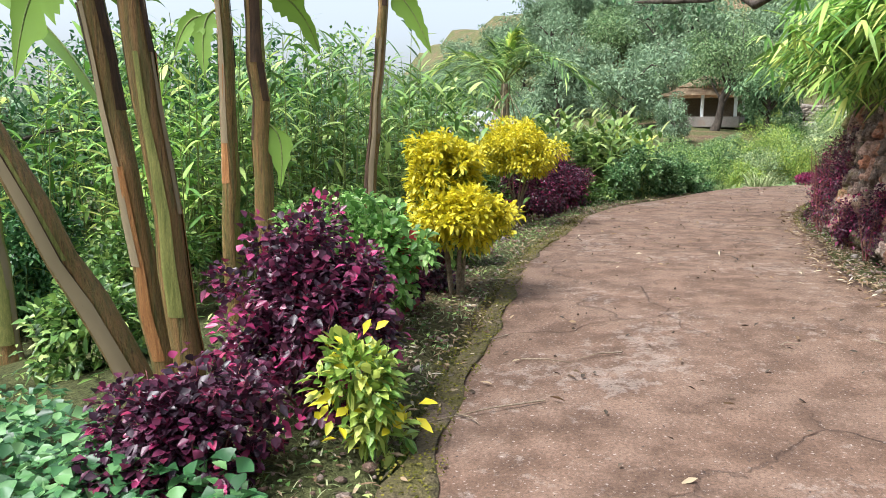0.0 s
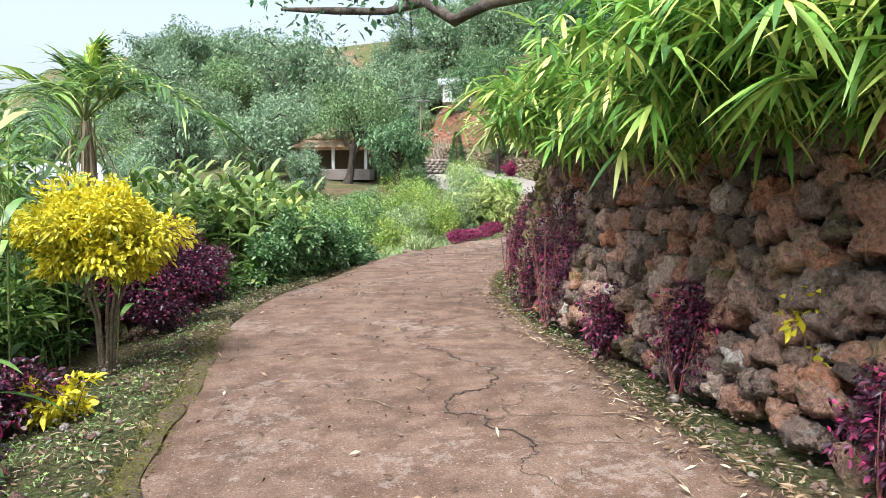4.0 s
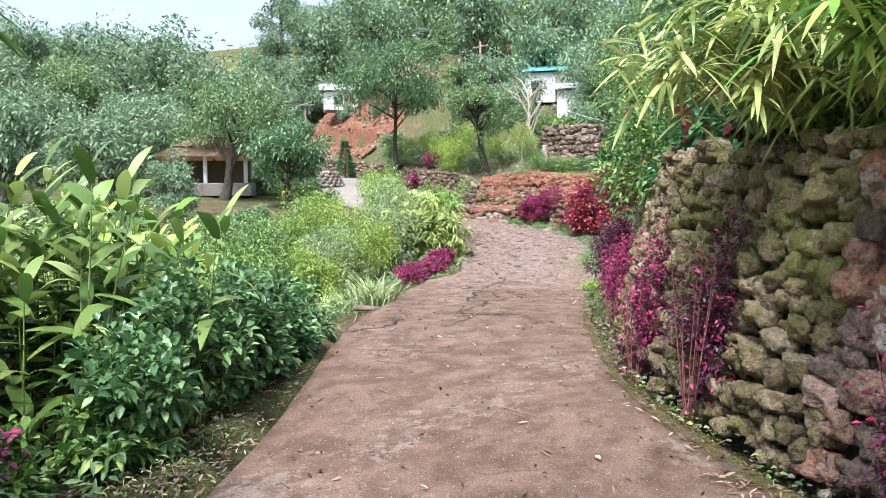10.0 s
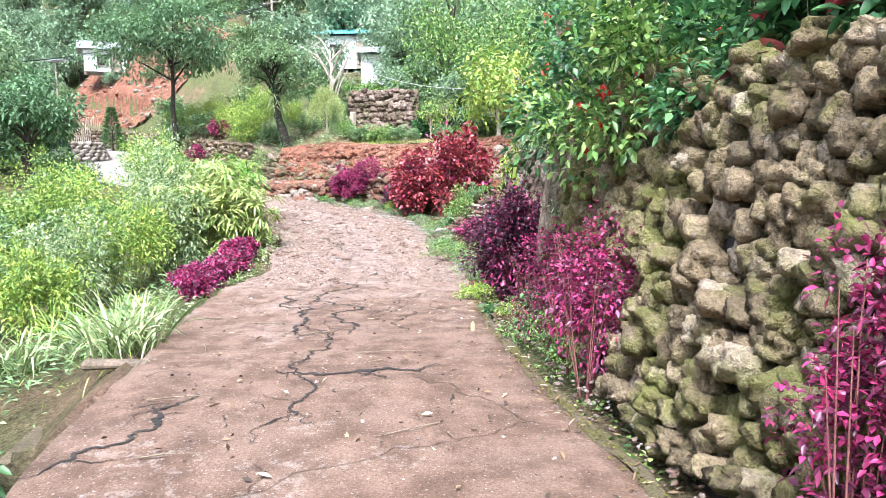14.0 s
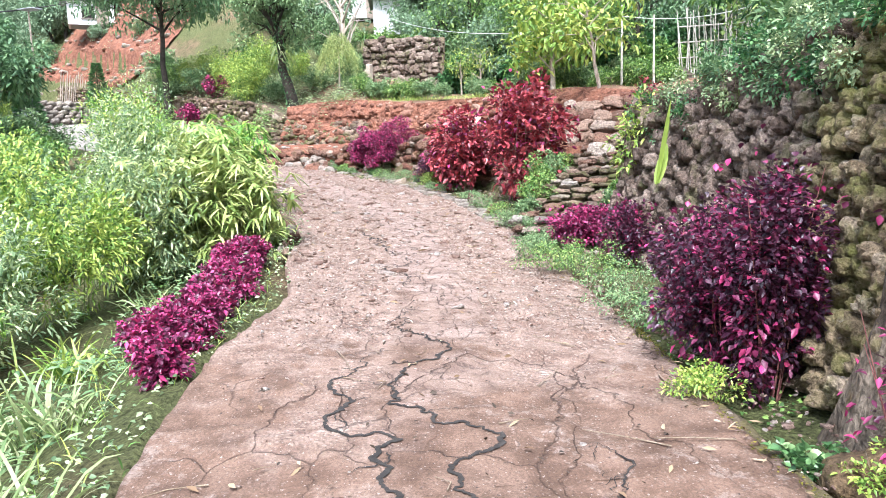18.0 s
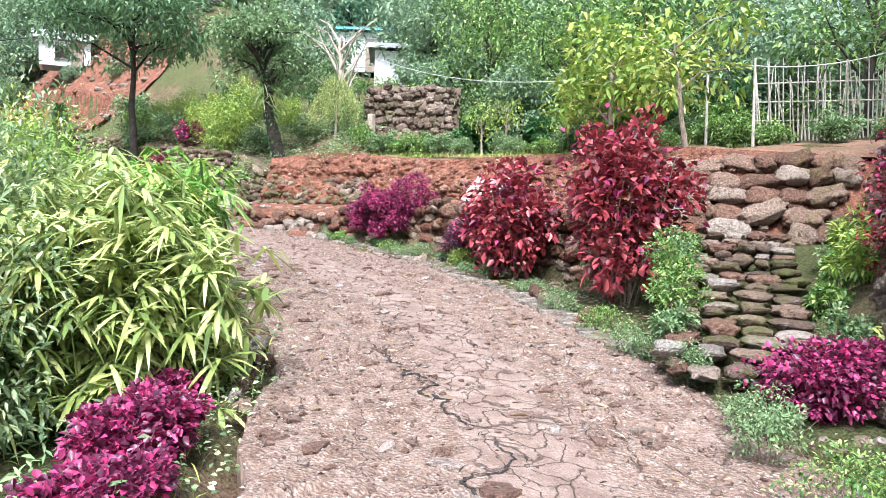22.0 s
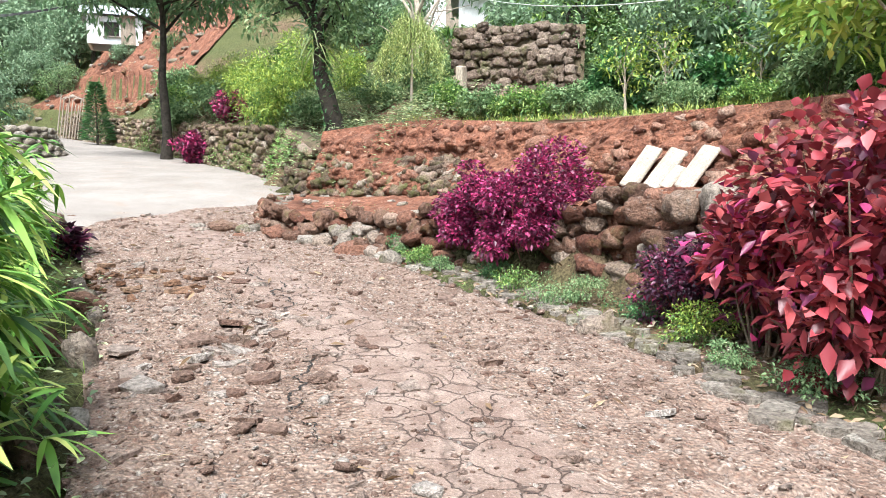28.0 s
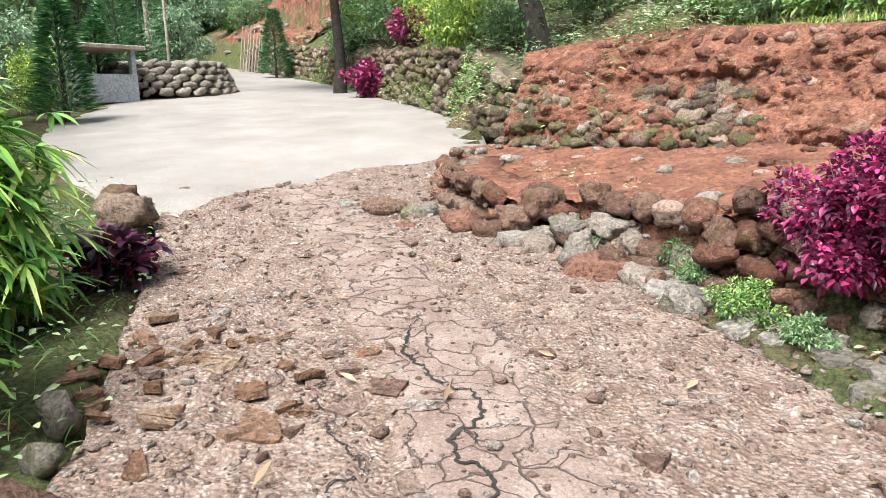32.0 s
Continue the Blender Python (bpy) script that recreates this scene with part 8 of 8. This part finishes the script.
for x, y, sc in [(35.6, 34.4, 0.6), (36.4, 32.4, 0.6), (34.6, 36.0, 0.6), (38.6, 29.0, 0.9), (38.6, 31.0, 0.9), (37.6, 26.8, 0.7), (35.8, 26.0, 0.45), (34.6, 23.6, 0.5), (33.4, 20.8, 0.5), (35.4, 20.4, 0.7), (36.6, 33.6, 0.8)]:
    copy_thing(BUSH if sc > 0.55 else BUSH2, scaled(x, y, sc, -0.05, rng.uniform(0, 360)))
for x, y, w, h in [(19.2, 15.75, 1.0, 1.3), (19.5, 16.0, 0.6, 0.9), (21.5, 16.3, 0.7, 0.6), (22.8, 16.4, 0.7, 0.8)]:
    shrub("green_shrub", (x, y, ground_z(x, y) + (0.9 if y < 16 else 0.0)), (w, w, h), M_LIME, "yellow-green leafy plant beside the steps", "shrub", 700, (0.11, 0.04), 12, 0.006, 7, "plants by the steps", M_STEMGREEN)

for x, y, w, h, m in [(36.0, 27.6, 1.8, 1.5, M_DARK), (37.4, 26.6, 2.2, 2.2, M_DARK), (36.6, 25.2, 1.8, 1.6, M_DARK), (38.6, 25.0, 2.4, 2.6, M_DARK), (37.0, 23.4, 2.2, 2.0, M_DARK), (36.0, 21.6, 2.0, 1.8, M_DARK), (38.8, 22.6, 2.6, 2.6, M_DARK), (35.8, 19.8, 1.8, 1.6, M_GREEN), (37.8, 19.6, 2.4, 2.4, M_DARK), (40.0, 27.2, 2.6, 3.0, M_DARK), (39.2, 29.2, 2.0, 2.4, M_GREEN), (38.2, 30.8, 1.6, 2.0, M_GREEN)]:
    shrub("broad_leaf_shrub", on(x, y), (w, w, h), m, "dense dark broad-leaved growth behind the terrace", "shrub", int(1500 * w), (0.2, 0.085), 20, 0.012, 9, "terrace growth", M_STEMGREEN)
banana((38.2, 25.9, ground_z(38.2, 25.9) - 0.05), (38.4, 26.0, 4.3), 0.06, "young banana plant behind the terrace", 4)
for x, y, h in [(35.0, 26.0, 2.3), (35.3, 27.0, 2.0), (34.6, 22.2, 2.6), (35.6, 24.2, 2.2)]:
    tree("slim_tree", on(x, y, -0.1), h, 0.03, (0.55, 0.55, 0.8), M_LIME, "slim young tree with sparse pale leaves", 420, (0.12, 0.05), M_PALEBARK, (0.15, 0.1), 8, 0.35, 0.4, "slim terrace trees")

# long cracks in the lane: jagged open gaps with side branches
def lane_z(x, y):
    i = int(np.argmin(((MID - (x, y)) ** 2).sum(1)))
    f = 0.5 + float(((np.array((x, y)) - MID[i]) * ACROSS[i]).sum()) / (2 * HALF[i])
    return float(ROADZ[i]) + relief(x, y, float(ROWPOS[i]), f)


def jag(points, sway):
    q = [np.array(p, float) for p in points]
    while max(np.linalg.norm(b - a) for a, b in zip(q, q[1:])) > 0.035:
        out = [q[0]]
        for a, b in zip(q, q[1:]):
            d = b - a
            out += [(a + b) / 2 + np.array([-d[1], d[0]]) * rng.uniform(-sway, sway), b]
        q = out
    return q


def crack(points, width, branches=5):
    V, F = [], []
    lines = [(jag(points, 0.3), width)]
    for _ in range(branches):
        main = lines[0][0]
        p = main[rng.integers(2, len(main) - 2)]
        a, L = rng.uniform(0, 6.28), rng.uniform(0.15, 0.6)
        lines.append((jag([p, p + np.array([math.cos(a), math.sin(a)]) * L * 0.6], 0.3), width * 0.35))
    for q, w0 in lines:
        n0, m = len(V), len(q)
        for k, p in enumerate(q):
            d = unit(q[min(k + 1, m - 1)] - q[max(k - 1, 0)])
            side = np.array([-d[1], d[0]])
            w = w0 * min(1.0, 0.15 + 4 * min(k, m - 1 - k) / m) * (0.55 + 0.9 * abs(noise.noise((p[0] * 6, p[1] * 6, 5.0)) + 0.2))
            for sg in (-1, 1):
                c = p + side * sg * w * 0.5
                V.append((c[0], c[1], lane_z(*p) + 0.007))
        F += [[n0 + 2 * k, n0 + 2 * k + 1, n0 + 2 * k + 3, n0 + 2 * k + 2] for k in range(m - 1)]
    tagged(new("lane_crack", mesh_of("lane_crack", np.array(V), F, M_DARKGAP)), "long jagged open crack in the concrete lane", "crack", "lane cracks")


crack([(4.46, 6.6), (3.78, 5.35), (3.05, 4.09), (2.73, 3.3), (2.41, 2.35)], 0.014, 8)
crack([(5.79, 8.32), (4.65, 7.0), (4.2, 6.2), (3.87, 5.67)], 0.012, 8)
crack([(9.8, 13.6), (9.92, 13.14), (10.25, 12.9), (10.55, 12.5)], 0.045, 3)
crack([(11.86, 14.7), (10.87, 13.96), (9.75, 13.31), (9.23, 12.91), (8.49, 12.67)], 0.022, 8)
crack([(7.67, 13.32), (8.39, 13.34), (9.11, 13.67)], 0.035, 5)
crack([(13.87, 16.4), (12.33, 15.26), (11.44, 14.7), (11.0, 14.3)], 0.035, 10)
crack([(15.27, 16.86), (13.67, 15.92), (12.5, 14.75), (11.68, 14.19), (11.2, 13.9)], 0.03, 10)
crack([(12.74, 14.38), (12.1, 13.95), (11.4, 13.6)], 0.016, 6)
crack([(16.0, 17.6), (16.9, 18.35), (17.6, 18.6)], 0.022, 8)
crack([(19.1, 20.5), (18.71, 19.9), (18.1, 19.4), (17.5, 18.7)], 0.032, 9)
crack([(21.2, 22.0), (20.2, 21.1), (19.4, 20.2)], 0.018, 9)
crack([(23.2, 25.3), (22.6, 24.4), (21.9, 23.5)], 0.016, 9)
crack([(25.44, 28.14), (24.9, 27.5), (24.42, 26.51), (23.8, 25.8)], 0.022, 10)
crack([(24.6, 27.9), (24.1, 26.9), (23.6, 26.3)], 0.012, 8)

# scraps left lying about
bm = bmesh.new()
bmesh.ops.create_icosphere(bm, subdivisions=3, radius=0.07)
for v in bm.verts:
    v.co *= 1 + 0.9 * noise.noise(v.co * 30) + 0.5 * abs(noise.noise(v.co * 60))
    v.co.z = v.co.z * 0.6 + 0.035
ob = tagged(new("crumpled_wrapper", bm_mesh("crumpled_wrapper", bm, M_WHITEWALL)), "crumpled white plastic wrapper in the gutter", "litter")
ob.matrix_basis = Matrix.Translation((8.75, 9.35, ground_z(8.75, 9.35)))
ob = thing("bark_strip", (12.02, 13.05, lane_z(12.02, 13.05)), "pale strip of dry bark on the lane", "bark", "", 24)
piece("strip", blades("strip", np.array([[-0.2, 0, 0.012]]), np.array([[1.0, 0.05, 0.03]]), 0.42, 0.055, M_HUSK, 0.05, 6), ob)

for k, r in enumerate(np.arange(12.9, 15.3, 0.2)):
    x, y, _ = beside(r, WALL_LEAN(r) - 0.1)
    shrub("wall_vine", (x, y, float(ROADZ[int(r * PER)]) + WALL_RISE(r) - 0.35 - 0.3 * (k % 2)), (0.75, 0.75, 0.75), (M_DARK, M_HERB, M_MANGO)[k % 3], "leafy vine hanging over the round-stone wall", "vine", 900, (0.05, 0.03), 16, 0.004, 8, "wall vines", M_STEMGREEN)
ob = thing("broad_leaf_plant", (17.72, 15.18, 0.85), "yellow-green plant with long upright leaves on the wall", "plant")
for q in range(4):
    piece("leaf", blades("leaf", np.zeros((1, 3)), np.array([[0.12 * q - 0.1, -0.15, 1.0]]), 1.1 - 0.15 * q, 0.13, M_LIME, 0.1, 7), ob)

for x, y, w, h in [(12.9, 12.75, 0.5, 0.55), (12.55, 12.35, 0.55, 0.6), (12.2, 12.0, 0.5, 0.5), (13.0, 13.3, 0.35, 0.3), (12.75, 12.2, 0.6, 0.9)]:
    shrub("round_leaf_weed", on(x, y), (w, w, h), M_TEALLEAF, "round-leaved green weed at the trunk's foot", "plant", 420, (0.055, 0.05), 12, 0.004, 7, "trunk-foot weeds", M_STEMGREEN)

# growth along the broken left edge, the pit beside the lane and brown broken pieces
def turf(name, spots, n, length, width, mat, label, spread=0.4):
    P, W = [], []
    for x, y in spots:
        px, py = x + rng.normal(0, spread, n), y + rng.normal(0, spread, n)
        z, _, e = lie(np.stack([px, py], 1))
        ok = np.abs(e) > 0.03
        P.append(np.stack([px, py, z - 0.01], 1)[ok])
        W.append(np.stack([rng.normal(0, 0.6, n), rng.normal(0, 0.6, n), rng.uniform(0.5, 1.6, n)], 1)[ok])
    return tagged(new(name, blades(name, np.concatenate(P), np.concatenate(W), length, width, mat, 0.5, 3)), label, "grass", "", "stuff")


turf("edge_grass", [beside(r, -0.45 - 0.5 * (k % 3))[:2] for k, r in enumerate(np.arange(11.9, 21.6, 0.1))], 26, 0.18, 0.011, M_GREEN, "short green grass along the broken lane edge")
turf("edge_grass_pale", [beside(r, -0.3 - 0.4 * (k % 2))[:2] for k, r in enumerate(np.arange(11.6, 21.6, 0.25))], 26, 0.26, 0.01, M_LIME, "pale grass along the broken lane edge")
turf("wall_foot_grass", [beside(r, 0.35 + 0.3 * (k % 3))[:2] for k, r in enumerate(np.arange(13, 20.5, 0.12))], 9, 0.13, 0.009, M_GREEN, "thin grass at the foot of the walls")
turf("bank_top_grass", [tuple(p[:2] + rng.normal(0, 0.2, 2)) for p in spline([(a + 0.5, b, c) for a, b, c in BANK_TOP], 90)], 26, 0.3, 0.012, M_LIME, "dry pale grass along the top of the red bank", 0.25)
ground_cover("moss_edge_cover", [(b[0], b[1], 0.35) for b in [beside(r, -0.35) for r in np.arange(11.8, 16, 0.3)]], 70, (0.05, 0.03), M_HERB, "creeping green weeds over the lane's edge", 0.07)


M_BROKENRIM = grain_mat("broken_rim", (0.09, 0.075, 0.05), (0.20, 0.15, 0.11), 4, 40, 0.95, 0.8, 0.03, (0.09, 0.10, 0.03))


def culvert():
    ob = thing("drain_pit", (8.9, 14.75, -0.1), "open drain pit with a broken concrete rim beside the lane", "drain pit", "", 38, "structure")
    for sz, at in (((1.1, 0.12, 0.1), (0.2, -0.4, -0.05)), ((0.12, 0.5, 0.08), (0.8, -0.1, -0.05)), ((0.3, 0.18, 0.12), (-0.6, -0.36, -0.12))):
        piece("rim_slab", box_mesh("rim_slab", sz, M_BROKENRIM, 0.025, 0.02, at), ob)
    piece("pit_floor", box_mesh("pit_floor", (1.7, 0.9, 0.06), M_MUD, 0.01, 0.02, (0.1, 0.1, -0.62)), ob, "dark wet soil floor")
    for k in range(9):
        piece("stone", STONES_U[k % 6], ob, "", Matrix.Translation((rng.uniform(-0.7, 0.8), rng.uniform(-0.3, 0.5), -0.52)) @ Matrix.Diagonal((0.35, 0.3, 0.25, 1)))


culvert()


def broken_patch(x0, y0, n, spread, size, mat, label):
    ob = thing("broken_slabs", (x0, y0, ground_z(x0, y0)), label, "broken concrete", "broken slab heaps")
    for _ in range(n):
        px, py = rng.normal(0, spread), rng.normal(0, spread)
        k, s = rng.integers(5, 8), size * rng.uniform(0.5, 1.3)
        bm = bmesh.new()
        ring = [bm.verts.new((math.cos(a) * s * rng.uniform(0.7, 1.15), math.sin(a) * s * rng.uniform(0.7, 1.15), 0)) for a in np.sort(rng.uniform(0, 6.28, k))]
        f = bm.faces.new(ring)
        for v in bmesh.ops.extrude_face_region(bm, geom=[f])["geom"]:
            if isinstance(v, bmesh.types.BMVert):
                v.co += Vector((rng.normal(0, 0.008), rng.normal(0, 0.008), rng.uniform(0.025, 0.05)))
        bmesh.ops.recalc_face_normals(bm, faces=bm.faces[:])
        z = ground_z(x0 + px, y0 + py) - ground_z(x0, y0)
        piece("slab_piece", bm_mesh("slab_piece", bm, mat), ob, "", Matrix.Translation((px, py, z)) @ Euler((rng.normal(0, 0.16), rng.normal(0, 0.16), 0)).to_matrix().to_4x4())


M_BROWNSHARD = stone_mat("brown_broken_slab", [(0.0, (0.16, 0.085, 0.05)), (0.6, (0.27, 0.155, 0.095)), (1.0, (0.36, 0.26, 0.18))], 0.0)
broken_patch(23.9, 28.2, 44, 0.4, 0.1, M_BROWNSHARD, "heap of brown broken slab pieces on the lane")
broken_patch(23.1, 25.6, 22, 0.3, 0.11, M_SHARD, "cracked loose slab pieces on the lane")
broken_patch(22.5, 25.0, 20, 0.3, 0.11, M_SHARD, "cracked loose slab pieces on the lane")

ob = thing("dead_trunk", on(2.15, 12.35, -0.1), "dark dead leaning tree trunk before the white house", "tree trunk")
path = [(np.array([0.0, 0.0, 0.0]), 0.10), (np.array([-0.12, 0.1, 0.5]), 0.09), (np.array([-0.3, 0.2, 1.1]), 0.085), (np.array([-0.42, 0.3, 1.9]), 0.06), (np.array([-0.45, 0.3, 2.4]), 0.03)]
piece("trunk", tube_mesh("trunk", [path], M_BARK, 9), ob)
piece("dry_leaf_sheath", blades("dry_leaf_sheath", np.array([[-0.3, 0.2, 1.2]]), np.array([[0.3, -0.2, 0.4]]), 0.8, 0.12, M_HUSK, 1.2, 5), ob, "hanging dry leaf sheath")


def far_red_slope():
    """The bare red hillside below the far white house, with stones and terraces."""
    gx, gy = np.meshgrid(np.linspace(42.0, 52.0, 70), np.linspace(55.0, 74.0, 70), indexing="ij")
    xy = np.stack([gx.ravel(), gy.ravel()], 1)
    h, _, e = lie(xy)
    z = h + np.where(e > 1.2, 0.15, -0.4) + np.array([0.25 * noise.noise((x * 0.9, y * 0.9, 3.0)) + 0.15 * abs(noise.noise((x * 3, y * 3, 3.0))) for x, y in xy])
    V = np.c_[xy, z]
    i, j = np.meshgrid(np.arange(69), np.arange(69), indexing="ij")
    Q = np.stack([i * 70 + j, i * 70 + j + 1, (i + 1) * 70 + j + 1, (i + 1) * 70 + j], -1).reshape(-1, 4)
    ob = tagged(new("bank_far_red_soil", mesh_of("bank_far_red_soil", V, Q, M_REDSOIL, True)), "bare red hillside below a far white house", "bank", "", "structure")
    for k in rng.choice(len(V), 260, replace=False):
        s = rng.uniform(0.2, 0.5)
        piece("stone", STONES_P[k % 5] if k % 3 else STONES_R[k % 6], ob, "", Matrix.Translation(V[k]) @ Euler((0, 0, rng.uniform(0, 6))).to_matrix().to_4x4() @ Matrix.Diagonal((s * 1.3, s, s * 0.8, 1)))


far_red_slope()

BUSH3 = shrub("pale_slope_bush", on(34.6, 37.4), (2.2, 2.2, 2.4), M_LIME, "tall pale green bush behind the upper wall", "shrub", 3400, (0.13, 0.045), 26, 0.01, 10, "pale slope bushes", M_STEMGREEN)
for x, y, sc in [(35.6, 39.2, 0.8), (36.6, 41.0, 0.9), (37.8, 43.2, 0.9), (36.6, 36.4, 0.8), (38.4, 45.6, 0.8), (37.4, 38.8, 1.0), (38.2, 27.6, 0.8), (37.4, 25.2, 0.7), (35.6, 22.2, 0.7), (27.4, 45.2, 0.8), (25.0, 41.0, 0.8)]:
    copy_thing(BUSH3, scaled(x, y, sc, -0.05, rng.uniform(0, 360)))
for x, y, w, h, m in [(20.9, 18.0, 0.7, 0.6, M_GREEN), (21.6, 18.2, 0.8, 0.8, M_GREEN), (22.3, 18.3, 0.7, 0.7, M_BLUE), (20.3, 17.9, 0.5, 0.4, M_BLUE), (23.0, 18.3, 0.6, 0.5, M_GREEN), (22.2, 16.5, 0.6, 0.6, M_GREEN), (23.2, 16.5, 0.6, 0.6, M_BLUE), (21.2, 16.6, 0.5, 0.5, M_GREEN), (20.2, 16.5, 0.5, 0.6, M_BLUE)]:
    shrub("fern_shrub", (x, y, 0.2 * (x - 19.6) - 0.12), (w, w, h), m, "bushy green weed at the side of the steps", "shrub", 800, (0.07, 0.03), 14, 0.005, 8, "weeds by the steps", M_STEMGREEN)
for k, r in enumerate(np.arange(18.0, 20.9, 0.24)):
    x, y, z = beside(r, 0.3 + 0.25 * (k % 3) * (1 - (r - 18) / 4))
    w = rng.uniform(0.4, 0.75)
    shrub("low_green_shrub", (x, y, z - 0.04), (w, w, w * 0.5), (M_BLUE, M_GREEN, M_DARK)[k % 3], "low bushy weed before the stone ledge", "shrub", 900, (0.035, 0.014), 14, 0.004, 8, "low edge shrubs")
turf("ledge_foot_grass", [beside(r, 0.25 + 0.25 * (k % 4))[:2] for k, r in enumerate(np.arange(17.5, 20.9, 0.06))], 9, 0.12, 0.008, M_GREEN, "thin grass before the stone ledge", 0.2)
litter("ledge_foot_litter", np.array([beside(r, o) for r, o in zip(rng.uniform(17.2, 20.8, 700), rng.uniform(0.05, 1.2, 700))]), (0.07, 0.022), M_DRY, "dry leaves before the stone ledge")
for x, y, sc in [(47.4, 60.2, 0.3), (48.6, 66.4, 0.3), (50.2, 63.4, 0.35)]:
    copy_thing(KINDS[int(x) % 3], scaled(x, y, sc, -0.2, rng.uniform(0, 360)))
turf("kerb_grass", [beside(r, -0.3 - 0.25 * (k % 3))[:2] for k, r in enumerate(np.arange(2.4, 9.2, 0.05))], 30, 0.08, 0.008, M_GRASS, "short dry grass on the soil behind the kerb", 0.22)
ground_cover("kerb_moss", [(*(LEFT[int(r * PER)] - ACROSS[int(r * PER)] * 0.02), 0.13) for r in np.arange(2.2, 7.0, 0.06)], 60, (0.018, 0.012), M_MOSSLEAF, "olive moss cushions along the kerb", 0.035)
ground_cover("gutter_moss", [(*(RIGHT[int(r * PER)] + ACROSS[int(r * PER)] * 0.03), 0.1) for r in np.arange(6.6, 13.6, 0.06)], 36, (0.018, 0.012), M_MOSSLEAF, "olive moss cushions on the gutter's kerb", 0.03)
ground_cover("upper_wall_weeds", [(*beside(r, o)[:2], 0.8) for r, o in zip(rng.uniform(21.4, 26, 110), rng.uniform(0.9, 5.5, 110))], 150, (0.15, 0.035), M_HERB, "rough grass and weeds behind the upper wall", 0.5)
ground_cover("wall_hanging_weeds", [(*beside(r, up_off(r) - 0.05)[:2], 0.3) for r in rng.uniform(22.2, 25.8, 16)], 170, (0.07, 0.03), M_FRESH, "fresh green weeds at the foot of the upper wall", 0.7)
ground_cover("meadow_weeds", [(*beside(r, -o)[:2], 1.3) for r, o in zip(rng.uniform(2, 22, 150), rng.uniform(2.0, 11.0, 150))], 90, (0.12, 0.03), M_GREEN, "rough grass and weeds over the valley gardens", 0.2)
